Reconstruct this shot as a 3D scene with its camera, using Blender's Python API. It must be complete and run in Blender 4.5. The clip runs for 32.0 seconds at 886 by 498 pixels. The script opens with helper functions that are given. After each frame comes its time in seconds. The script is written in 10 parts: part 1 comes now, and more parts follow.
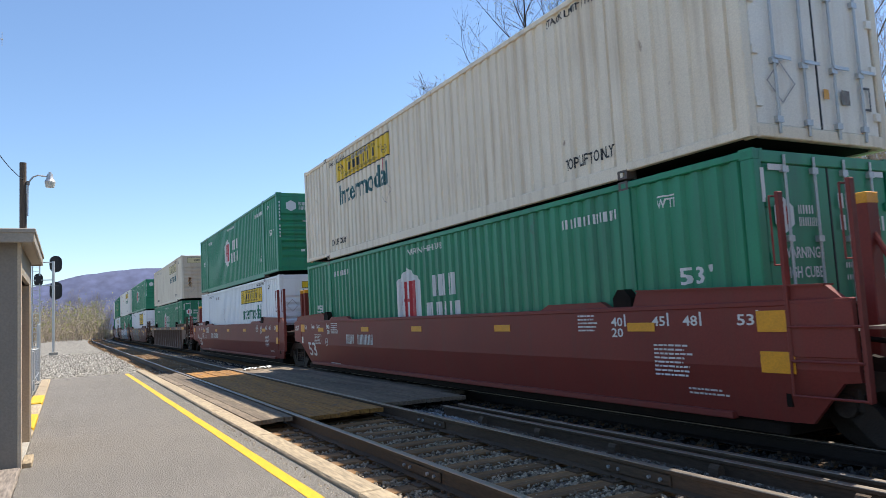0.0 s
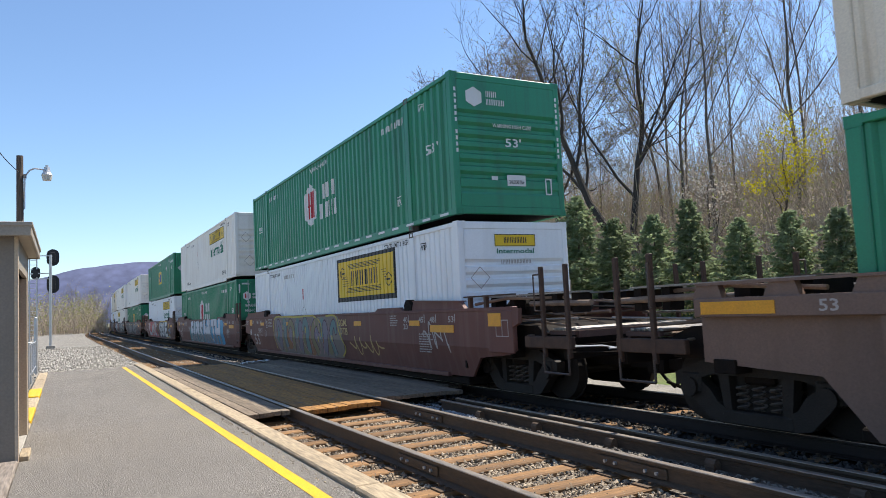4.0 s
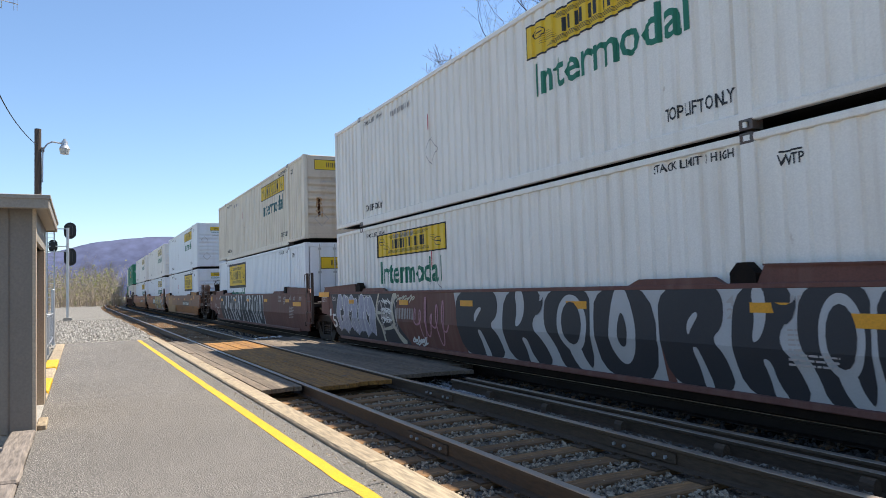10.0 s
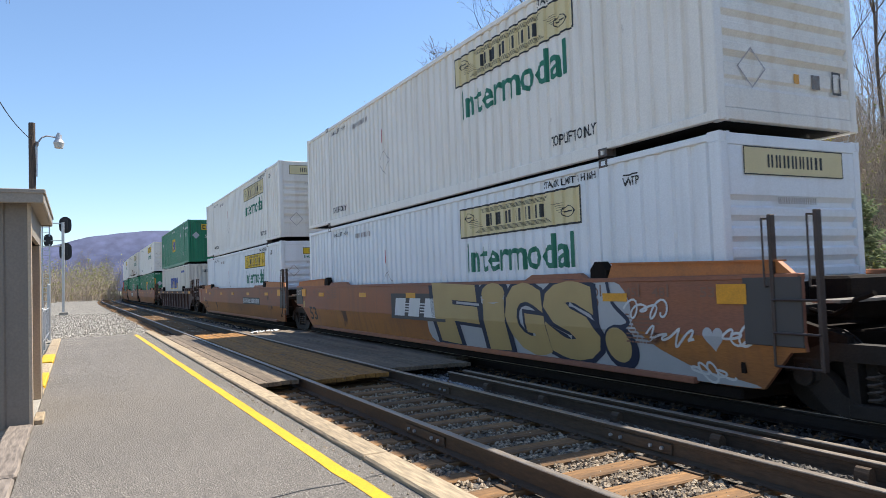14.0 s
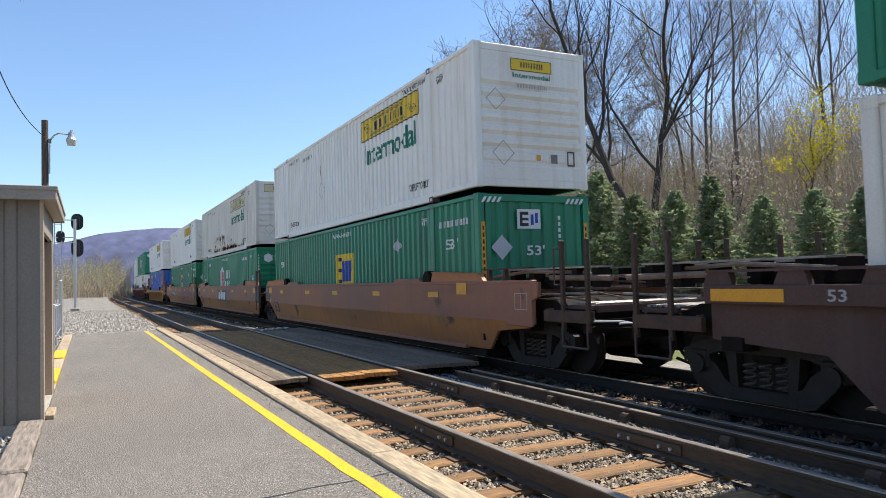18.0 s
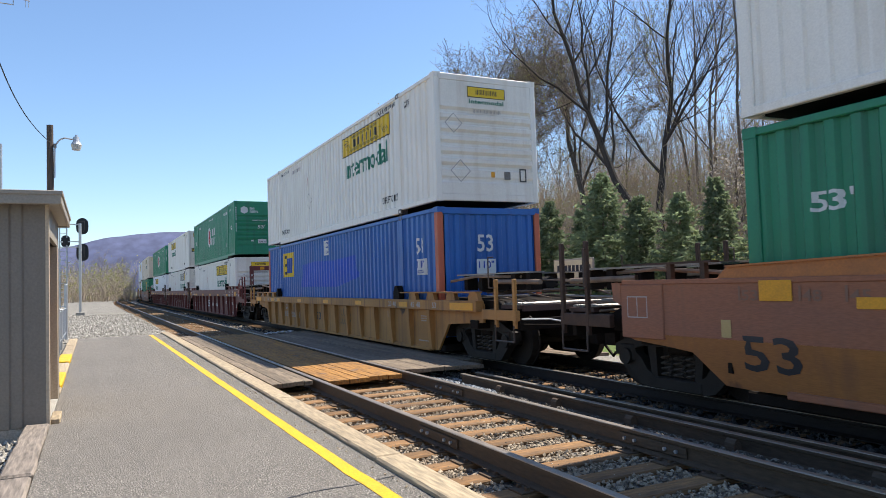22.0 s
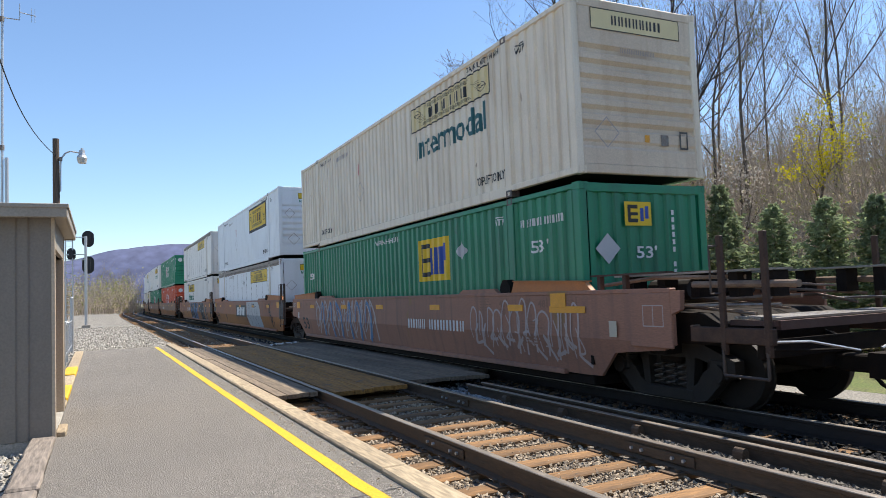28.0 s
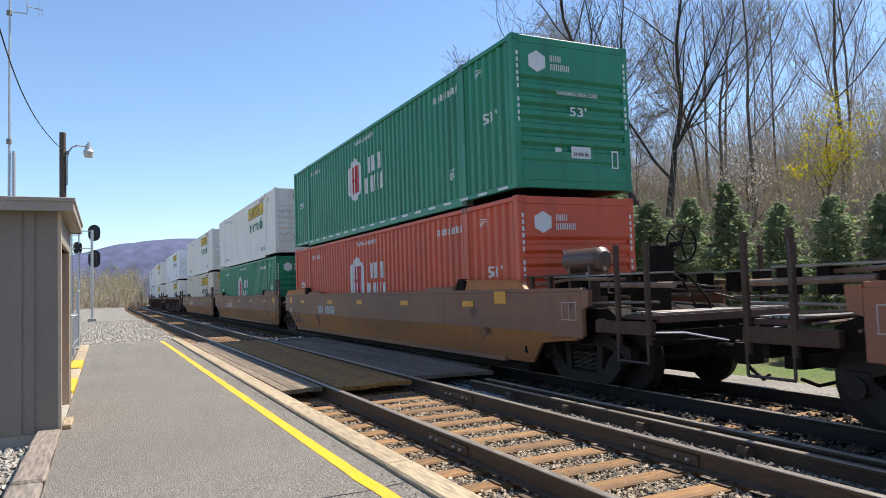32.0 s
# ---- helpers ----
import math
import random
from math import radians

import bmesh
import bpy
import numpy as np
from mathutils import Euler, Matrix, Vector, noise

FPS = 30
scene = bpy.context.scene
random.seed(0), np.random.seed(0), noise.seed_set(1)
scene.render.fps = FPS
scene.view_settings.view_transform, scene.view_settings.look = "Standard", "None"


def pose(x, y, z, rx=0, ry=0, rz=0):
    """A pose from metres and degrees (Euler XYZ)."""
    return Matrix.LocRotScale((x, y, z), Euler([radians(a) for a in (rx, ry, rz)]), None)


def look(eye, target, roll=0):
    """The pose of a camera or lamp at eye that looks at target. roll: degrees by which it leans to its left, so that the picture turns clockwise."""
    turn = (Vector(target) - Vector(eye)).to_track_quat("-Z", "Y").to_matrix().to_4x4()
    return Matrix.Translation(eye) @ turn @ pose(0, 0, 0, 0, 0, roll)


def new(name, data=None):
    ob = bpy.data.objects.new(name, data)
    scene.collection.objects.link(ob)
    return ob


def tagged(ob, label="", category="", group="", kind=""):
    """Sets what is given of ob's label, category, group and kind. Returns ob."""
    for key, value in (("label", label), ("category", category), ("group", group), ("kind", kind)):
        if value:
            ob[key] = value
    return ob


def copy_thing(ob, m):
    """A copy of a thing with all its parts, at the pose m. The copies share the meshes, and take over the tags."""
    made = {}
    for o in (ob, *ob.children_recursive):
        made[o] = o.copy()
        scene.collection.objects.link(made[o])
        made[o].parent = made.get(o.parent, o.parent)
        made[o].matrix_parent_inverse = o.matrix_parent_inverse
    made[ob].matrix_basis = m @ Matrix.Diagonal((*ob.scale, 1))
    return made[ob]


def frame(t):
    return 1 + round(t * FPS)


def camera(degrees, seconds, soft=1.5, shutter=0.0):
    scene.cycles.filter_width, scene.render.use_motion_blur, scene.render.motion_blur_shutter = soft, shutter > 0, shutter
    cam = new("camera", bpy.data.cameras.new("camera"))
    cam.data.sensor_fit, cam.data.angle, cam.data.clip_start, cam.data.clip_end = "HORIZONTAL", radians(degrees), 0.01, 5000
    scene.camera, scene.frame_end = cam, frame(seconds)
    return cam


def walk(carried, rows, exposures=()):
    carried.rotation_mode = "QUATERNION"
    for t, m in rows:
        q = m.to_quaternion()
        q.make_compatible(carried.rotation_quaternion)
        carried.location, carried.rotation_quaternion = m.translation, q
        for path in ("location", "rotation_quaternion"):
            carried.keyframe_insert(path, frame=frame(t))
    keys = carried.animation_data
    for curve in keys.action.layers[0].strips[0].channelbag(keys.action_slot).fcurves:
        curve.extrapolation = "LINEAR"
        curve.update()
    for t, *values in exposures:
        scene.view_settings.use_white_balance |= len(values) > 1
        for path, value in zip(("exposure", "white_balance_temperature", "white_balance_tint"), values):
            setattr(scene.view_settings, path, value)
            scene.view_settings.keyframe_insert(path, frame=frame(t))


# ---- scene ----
# camera: hand-held at one spot, turning a little; rows are seconds, yaw, pitch, roll
EYE = (0.0, 0.0, 1.892)
PATH = [
    (0.0, -27.85, 5.07, 2.99), (0.5, -27.83, 5.03, 3.13), (1.0, -27.85, 4.96, 3.00), (1.5, -27.86, 4.86, 2.85), (2.0, -27.86, 4.86, 2.83), (2.5, -27.89, 4.84, 2.98),
    (4.5, -28.11, 4.58, 2.78), (5.0, -28.13, 4.63, 2.73), (5.5, -28.02, 4.68, 2.70), (6.0, -27.92, 4.72, 2.68), (6.5, -27.90, 4.70, 2.79), (7.0, -27.67, 4.67, 2.67),
    (7.5, -27.60, 4.61, 2.74), (8.0, -27.56, 4.58, 2.77), (8.5, -27.48, 4.26, 2.70), (9.0, -27.24, 3.90, 2.27), (9.5, -27.18, 3.29, 1.99), (10.0, -27.04, 3.05, 1.72),
    (10.5, -26.99, 2.86, 1.89), (11.0, -26.92, 2.76, 1.96), (11.5, -27.00, 2.76, 1.91), (12.0, -27.07, 2.71, 1.89), (12.5, -27.41, 2.67, 2.17), (13.0, -27.34, 2.61, 2.24),
    (13.5, -27.39, 2.51, 2.16), (14.0, -27.32, 2.45, 2.00), (14.5, -27.36, 2.34, 1.89), (16.5, -26.96, 2.48, 1.67), (17.0, -26.86, 2.51, 1.54), (17.5, -26.74, 2.49, 1.44),
    (18.0, -26.59, 2.40, 1.59), (18.5, -26.49, 2.34, 1.65), (19.0, -26.33, 2.34, 1.63), (19.5, -26.17, 2.29, 1.59), (20.0, -26.15, 2.27, 1.67), (20.5, -26.14, 2.31, 1.75),
    (21.0, -26.17, 2.46, 1.87), (21.5, -26.26, 2.57, 1.98), (22.0, -26.25, 2.64, 1.80), (22.5, -26.20, 2.76, 1.92), (23.0, -26.16, 2.88, 1.85), (23.5, -26.18, 2.93, 1.85),
    (24.0, -26.09, 3.09, 2.05), (24.5, -26.13, 3.13, 2.16), (25.0, -26.00, 3.26, 2.10), (25.5, -25.98, 3.44, 2.25), (27.5, -25.92, 3.52, 2.27), (28.0, -25.86, 3.46, 2.21),
    (28.5, -25.76, 3.45, 2.20), (29.0, -25.54, 3.47, 2.29), (29.5, -25.55, 3.42, 2.20), (30.0, -25.44, 3.28, 2.02), (30.5, -25.38, 3.26, 2.04), (31.0, -25.43, 3.22, 2.00),
    (31.5, -25.45, 3.17, 1.76), (32.0, -25.48, 3.16, 1.82),
]
cam = camera(64.0, 32.0, soft=0.8, shutter=0.03)
walk(cam, [(t, pose(*EYE, 90 + p, r, y)) for t, y, p, r in PATH], exposures=[(0.0, 0.82), (32.0, 0.82)])

# ---- light: clear spring noon, the sun high on the far side of the train ----
SUN_DIR = Vector((1.0, 0.10, 1.62)).normalized()
world = bpy.data.worlds.new("sky")
scene.world = world
world.use_nodes = True
wn = world.node_tree.nodes
sky = wn.new("ShaderNodeTexSky")
sky.sky_type, sky.sun_disc = "NISHITA", False
sky.sun_elevation, sky.sun_rotation = math.asin(SUN_DIR.z), math.atan2(SUN_DIR.x, SUN_DIR.y)
sky.air_density, sky.dust_density, sky.ozone_density = 1.0, 0.25, 5.0
world.node_tree.links.new(sky.outputs[0], wn["Background"].inputs[0])
wn["Background"].inputs[1].default_value = 0.111
sun = new("sun", bpy.data.lights.new("sun", "SUN"))
sun.data.energy, sun.data.angle, sun.data.color = 4.7, radians(0.53), (1.0, 0.94, 0.84)
sun.matrix_world = look(SUN_DIR * 80, (0, 0, 0))

# ---- materials ----
def mat(name, col, rough=0.6, col2=None, var=0.5, scale=2.0, fine=60.0, fvar=0.12, bump=0.15,
        metal=0.0, streak=None, spots=None, rand=0.0, stretch=(1, 1, 1), spec=0.5):
    """A worn surface: broad patches of col2, fine grain, vertical streaks (colour, amount) and spots (colour, threshold, scale)."""
    m = bpy.data.materials.new(name)
    m.use_nodes = True
    nt, lk = m.node_tree, m.node_tree.links.new
    bsdf = nt.nodes["Principled BSDF"]
    co = nt.nodes.new("ShaderNodeTexCoord").outputs["Object"]

    def noise_tex(sc, stretch_by=(1, 1, 1), detail=5.0):
        mp = nt.nodes.new("ShaderNodeMapping")
        mp.inputs["Scale"].default_value = stretch_by
        lk(co, mp.inputs["Vector"])
        n = nt.nodes.new("ShaderNodeTexNoise")
        n.inputs["Scale"].default_value, n.inputs["Detail"].default_value = sc, detail
        lk(mp.outputs[0], n.inputs["Vector"])
        return n.outputs["Fac"]

    def remap(v, a, b, c=0.0, d=1.0):
        r = nt.nodes.new("ShaderNodeMapRange")
        for i, x in enumerate((a, b, c, d)):
            r.inputs[i + 1].default_value = x
        lk(v, r.inputs[0])
        return r.outputs[0]

    def blend(a, b, fac, mode="MIX"):
        x = nt.nodes.new("ShaderNodeMix")
        x.data_type, x.blend_type = "RGBA", mode
        for sock, v in ((x.inputs[0], fac), (x.inputs[6], a), (x.inputs[7], b)):
            if isinstance(v, (int, float)):
                sock.default_value = v
            elif isinstance(v, tuple):
                sock.default_value = (*v, 1)
            else:
                lk(v, sock)
        return x.outputs[2]

    col2 = col2 or tuple(c * 0.7 for c in col)
    c = blend(tuple(col), tuple(col2), remap(noise_tex(scale, stretch), 0.38, 0.66, 0, var))
    grain = noise_tex(fine, stretch)
    c = blend(c, blend((0, 0, 0), (1, 1, 1), remap(grain, 0.3, 0.7, 1 - fvar * 2, 1.0)), 1.0, "MULTIPLY")
    if streak:
        c = blend(c, tuple(streak[0]), remap(noise_tex(1.0, (6, 6, 0.35)), 0.5, 0.72, 0, streak[1]))
    if spots:
        c = blend(c, tuple(spots[0]), remap(noise_tex(spots[2], (1, 1, 0.7), 8.0), spots[1], spots[1] + 0.05))
    if rand:
        oi = nt.nodes.new("ShaderNodeObjectInfo")
        c = blend(c, blend((0, 0, 0), (1, 1, 1), remap(oi.outputs["Random"], 0, 1, 1 - rand, 1.0)), 1.0, "MULTIPLY")
    lk(c, bsdf.inputs["Base Color"])
    lk(remap(grain, 0.3, 0.7, max(rough - 0.08, 0.05), min(rough + 0.08, 1)), bsdf.inputs["Roughness"])
    bsdf.inputs["Metallic"].default_value = metal
    bsdf.inputs["Specular IOR Level"].default_value = spec
    if bump:
        b = nt.nodes.new("ShaderNodeBump")
        b.inputs["Strength"].default_value, b.inputs["Distance"].default_value = bump, 0.02
        lk(grain, b.inputs["Height"])
        lk(b.outputs[0], bsdf.inputs["Normal"])
    return m


def plain(name, col, rough=0.5, metal=0.0):
    return mat(name, col, rough, fvar=0.05, var=0.25, bump=0.03, metal=metal)


RUST = (0.16, 0.06, 0.025)
M = {
    "asphalt": mat("asphalt", (0.25, 0.222, 0.19), 0.9, (0.178, 0.157, 0.134), 0.7, 0.35, 70, 0.46, 0.9, spots=((0.52, 0.47, 0.40), 0.575, 80)),
    "road_paint": mat("road_paint", (0.85, 0.5, 0.008), 0.6, (0.7, 0.42, 0.03), 0.5, 3, 45, 0.2, 0.3),
    "curb": mat("curb_timber", (0.54, 0.42, 0.27), 0.85, (0.38, 0.285, 0.185), 0.7, 2, 30, 0.25, 0.5, stretch=(1, 0.15, 1), rand=0.15),
    "old_timber": mat("old_timber", (0.34, 0.28, 0.23), 0.9, (0.22, 0.18, 0.15), 0.7, 3, 30, 0.3, 0.6, stretch=(1, 0.12, 1), rand=0.2),
    "plank": mat("crossing_plank", (0.50, 0.235, 0.05), 0.85, (0.33, 0.16, 0.045), 0.7, 3, 28, 0.3, 0.5, stretch=(1, 0.1, 1), rand=0.15, spots=((0.16, 0.10, 0.07), 0.64, 3.0)),
    "plank_grey": mat("weathered_plank", (0.33, 0.25, 0.17), 0.88, (0.2, 0.145, 0.1), 0.75, 3, 28, 0.3, 0.5, stretch=(1, 0.1, 1), rand=0.3),
    "tie": mat("tie_timber", (0.42, 0.22, 0.085), 0.9, (0.22, 0.13, 0.068), 0.7, 4, 30, 0.3, 0.6, stretch=(0.15, 1, 1), rand=0.35),
    # near-black: the shade under the train is put into the bed's colour
    "shaded_bed": mat("shade_dark_ballast_bed", (0.024, 0.021, 0.019), 0.95, (0.013, 0.011, 0.010), 0.8, 5, 38, 0.4, 1.0, spec=0.2),
    "ballast": mat("ballast_bed", (0.30, 0.26, 0.22), 0.95, (0.18, 0.15, 0.125), 0.8, 5, 38, 0.45, 1.0),
    "rail_side": mat("rail_rust", (0.125, 0.082, 0.05), 0.75, (0.078, 0.052, 0.034), 0.6, 2, 50, 0.2, 0.3, stretch=(1, 0.2, 1), spec=0.3),
    # main rails darkened in colour for the train's shade
    "rail_shaded": mat("shade_dark_rail_steel", (0.038, 0.028, 0.023), 0.7, (0.022, 0.017, 0.015), 0.6, 2, 50, 0.2, 0.3, stretch=(1, 0.2, 1), spec=0.3),
    "rail_top": mat("rail_steel", (0.40, 0.34, 0.28), 0.4, (0.27, 0.22, 0.18), 0.6, 3, 70, 0.15, 0.1, metal=0.55, stretch=(1, 0.1, 1)),
    "gravel": mat("gravel_ground", (0.36, 0.33, 0.285), 0.95, (0.25, 0.23, 0.195), 0.8, 1.2, 30, 0.4, 1.0),
    "grass": mat("grass_ground", (0.13, 0.20, 0.035), 0.95, (0.22, 0.19, 0.08), 0.8, 0.6, 25, 0.4, 0.8),
    "leaf_litter": mat("leaf_litter", (0.40, 0.31, 0.225), 0.95, (0.28, 0.235, 0.15), 0.8, 0.5, 14, 0.4, 0.8),
    "far_field": mat("dry_field", (0.24, 0.21, 0.13), 0.95, (0.15, 0.17, 0.08), 0.7, 0.05, 2, 0.3, 0.3),
    # the blue of distance haze is mixed into the ridge's base colour
    "ridge": mat("haze_tinted_ridge", (0.125, 0.14, 0.245), 1.0, (0.105, 0.12, 0.215), 0.7, 0.01, 0.03, 0.2, 0.0),
    "shed_wall": mat("shed_siding", (0.235, 0.2, 0.165), 0.55, (0.195, 0.165, 0.135), 0.5, 1, 40, 0.1, 0.1, streak=((0.15, 0.125, 0.105), 0.25)),
    "shed_roof": mat("shed_trim", (0.36, 0.31, 0.25), 0.5, (0.29, 0.25, 0.20), 0.5, 2, 40, 0.1, 0.1),
    "concrete": mat("concrete", (0.42, 0.39, 0.34), 0.9, (0.33, 0.30, 0.26), 0.6, 2, 40, 0.2, 0.4),
    "wood_pole": mat("pole_wood", (0.16, 0.115, 0.085), 0.9, (0.10, 0.075, 0.06), 0.7, 3, 20, 0.3, 0.5, stretch=(1, 1, 0.1)),
    "galv": mat("galvanised_steel", (0.55, 0.56, 0.57), 0.45, (0.44, 0.45, 0.46), 0.5, 4, 60, 0.1, 0.1, metal=0.6),
    "black": plain("black_paint", (0.012, 0.012, 0.013), 0.55),
    "wire": plain("wire_black", (0.02, 0.02, 0.02), 0.6),
    "lens": plain("signal_lens", (0.04, 0.02, 0.02), 0.15),
    "glass_shade": plain("lamp_refractor", (0.55, 0.54, 0.50), 0.25),
    # train
    "green_hub": mat("green_paint", (0.016, 0.25, 0.125), 0.42, (0.013, 0.195, 0.098), 0.6, 0.8, 50, 0.08, 0.05, streak=((0.024, 0.09, 0.065), 0.45), spots=((0.060, 0.090, 0.072), 0.72, 2.5)),
    "green_emp": mat("emerald_paint", (0.013, 0.225, 0.11), 0.42, (0.011, 0.175, 0.085), 0.6, 0.8, 50, 0.08, 0.05, streak=((0.020, 0.08, 0.055), 0.45), spots=((0.055, 0.08, 0.06), 0.72, 2.5)),
    "white_new": mat("bright_white_paint", (0.83, 0.85, 0.87), 0.42, (0.79, 0.805, 0.82), 0.5, 0.7, 50, 0.05, 0.04, streak=((0.60, 0.60, 0.59), 0.3)),
    "white_mid": mat("worn_white_paint", (0.90, 0.855, 0.785), 0.5, (0.84, 0.79, 0.71), 0.6, 0.7, 50, 0.06, 0.05, streak=((0.56, 0.47, 0.37), 0.30), spots=((0.230, 0.138, 0.081), 0.735, 2.2)),
    "white_old": mat("aged_cream_paint", (0.85, 0.75, 0.6), 0.55, (0.75, 0.65, 0.51), 0.6, 0.8, 50, 0.08, 0.06, streak=((0.44, 0.33, 0.22), 0.45), spots=((0.168, 0.078, 0.039), 0.72, 2.2)),
    "white_rust": mat("rusting_white_paint", (0.79, 0.73, 0.63), 0.55, (0.69, 0.61, 0.51), 0.6, 0.8, 50, 0.08, 0.06, streak=((0.50, 0.39, 0.27), 0.32), spots=((0.123, 0.050, 0.022), 0.74, 1.6)),
    "grey_swift": mat("light_grey_paint", (0.76, 0.71, 0.62), 0.5, (0.68, 0.63, 0.54), 0.5, 0.8, 50, 0.06, 0.05, streak=((0.391, 0.333, 0.265), 0.5)),
    "blue_emp": mat("blue_paint", (0.018, 0.135, 0.46), 0.42, (0.016, 0.105, 0.36), 0.6, 0.8, 50, 0.08, 0.05, streak=((0.025, 0.062, 0.213), 0.4)),
    "blue_bright": plain("fresh_blue_paint", (0.004, 0.085, 0.55), 0.4),
    "orange_post": mat("orange_red_paint", (0.55, 0.13, 0.06), 0.5, (0.42, 0.11, 0.06), 0.5, 2, 50, 0.08, 0.05),
    "red_hub": mat("red_orange_paint", (0.66, 0.095, 0.035), 0.45, (0.54, 0.08, 0.035), 0.5, 0.8, 50, 0.07, 0.05, streak=((0.32, 0.07, 0.04), 0.4)),
    "steel_grey": mat("grey_casting", (0.25, 0.24, 0.22), 0.6, RUST, 0.5, 9, 60, 0.2, 0.1),
    "car_aok": mat("oxide_red_car", (0.215, 0.041, 0.032), 0.5, (0.17, 0.035, 0.028), 0.5, 0.8, 45, 0.1, 0.06, streak=((0.14, 0.05, 0.038), 0.35), spec=0.28),
    "car_bnsf": mat("faded_brown_car", (0.172, 0.074, 0.059), 0.6, (0.13, 0.060, 0.050), 0.7, 0.8, 45, 0.12, 0.08, streak=((0.21, 0.125, 0.10), 0.45), spec=0.28),
    "car_ttx": mat("rusty_tan_car", (0.40, 0.15, 0.068), 0.55, (0.255, 0.122, 0.092), 0.95, 0.5, 45, 0.12, 0.08, streak=((0.22, 0.11, 0.07), 0.5), stretch=(1, 0.3, 1.6), spots=((0.13, 0.065, 0.045), 0.70, 1.3), spec=0.3),
    "car_ttx_dull": mat("dull_tan_car", (0.33, 0.16, 0.082), 0.55, (0.21, 0.11, 0.082), 0.95, 0.5, 45, 0.12, 0.08, streak=((0.18, 0.10, 0.07), 0.5), stretch=(1, 0.3, 1.6), spots=((0.12, 0.065, 0.05), 0.70, 1.3), spec=0.3),
    "car_ttx_mauve": mat("mauve_brown_car", (0.40, 0.20, 0.132), 0.6, (0.275, 0.148, 0.108), 0.9, 0.5, 45, 0.12, 0.08, streak=((0.15, 0.10, 0.085), 0.5), stretch=(1, 0.3, 1.6), spots=((0.26, 0.155, 0.075), 0.68, 1.1), spec=0.3),
    "car_tan": mat("ochre_tan_car", (0.50, 0.245, 0.075), 0.6, (0.36, 0.175, 0.062), 0.8, 0.9, 45, 0.12, 0.08, streak=((0.12, 0.07, 0.045), 0.65), spots=((0.07, 0.045, 0.035), 0.68, 1.4), spec=0.3),
    "car_gold": mat("yellow_ochre_patch", (0.43, 0.24, 0.085), 0.6, (0.34, 0.185, 0.072), 0.6, 1.0, 45, 0.1, 0.08, streak=((0.196, 0.115, 0.069), 0.4)),
    # rust-stained tan, made yellower and brighter for light bounced off the ground
    "car_ochre": mat("ochre_bounce_tint", (0.47, 0.20, 0.06), 0.5, (0.29, 0.128, 0.062), 0.85, 0.6, 45, 0.12, 0.08, streak=((0.20, 0.10, 0.06), 0.45), stretch=(1, 0.25, 2.0), spots=((0.11, 0.055, 0.04), 0.63, 1.2), spec=0.3),
    "car_sflc": mat("maroon_car", (0.175, 0.047, 0.042), 0.5, (0.135, 0.039, 0.036), 0.6, 0.8, 45, 0.1, 0.06, streak=((0.14, 0.06, 0.048), 0.4), spec=0.3),
    "car_dark": mat("grimy_brown_car", (0.115, 0.062, 0.050), 0.65, (0.078, 0.045, 0.037), 0.6, 0.8, 45, 0.14, 0.1, streak=((0.115, 0.078, 0.064), 0.4), spec=0.28),
    "car_umber": mat("weathered_umber_car", (0.22, 0.135, 0.10), 0.65, (0.155, 0.098, 0.075), 0.6, 0.8, 45, 0.14, 0.1, streak=((0.13, 0.08, 0.055), 0.5)),
    "orange_guard": mat("orange_guide_paint", (0.528, 0.186, 0.048), 0.6, (0.360, 0.138, 0.048), 0.6, 3, 45, 0.12, 0.08),
    "grey_plate": plain("charcoal_plate", (0.07, 0.065, 0.062), 0.6),
    "truck": mat("sooty_truck_steel", (0.016, 0.012, 0.010), 0.8, (0.03, 0.02, 0.014), 0.6, 5, 50, 0.25, 0.3, spec=0.12),
    "ladder_steel": mat("worn_ladder_steel", (0.075, 0.05, 0.04), 0.5, (0.05, 0.032, 0.026), 0.6, 5, 50, 0.2, 0.15),
    "reservoir": mat("brown_reservoir_paint", (0.12, 0.07, 0.052), 0.42, (0.085, 0.05, 0.038), 0.6, 3, 50, 0.15, 0.1),
    "wheel_rim": mat("wheel_steel", (0.026, 0.021, 0.018), 0.6, (0.018, 0.015, 0.013), 0.5, 5, 50, 0.2, 0.2, spec=0.2),
    "deck": mat("galled_deck_steel", (0.36, 0.33, 0.30), 0.38, (0.20, 0.165, 0.14), 0.6, 4, 50, 0.2, 0.2, metal=0.5),
    "reflector": mat("amber_reflector", (0.80, 0.36, 0.015), 0.45, (0.62, 0.28, 0.02), 0.4, 5, 50, 0.1, 0.05),
    "post_rust": mat("rusty_post_paint", (0.095, 0.052, 0.034), 0.65, (0.05, 0.03, 0.023), 0.8, 5, 50, 0.2, 0.15, spec=0.3),
    "curb_face": mat("cream_board_paint", (0.62, 0.55, 0.36), 0.6, (0.52, 0.46, 0.30), 0.5, 3, 50, 0.1, 0.05),
    "door_wood": mat("brown_door_paint", (0.20, 0.125, 0.07), 0.6, (0.15, 0.095, 0.055), 0.5, 3, 40, 0.1, 0.1),
    "cream_trim": mat("cream_trim_paint", (0.55, 0.44, 0.32), 0.55, (0.46, 0.36, 0.27), 0.5, 3, 40, 0.1, 0.05),
    "old_end": mat("stained_cream_end", (0.72, 0.60, 0.46), 0.6, (0.58, 0.46, 0.34), 0.7, 0.8, 50, 0.1, 0.06, streak=((0.40, 0.27, 0.17), 0.4), spots=((0.17, 0.08, 0.04), 0.73, 1.8)),
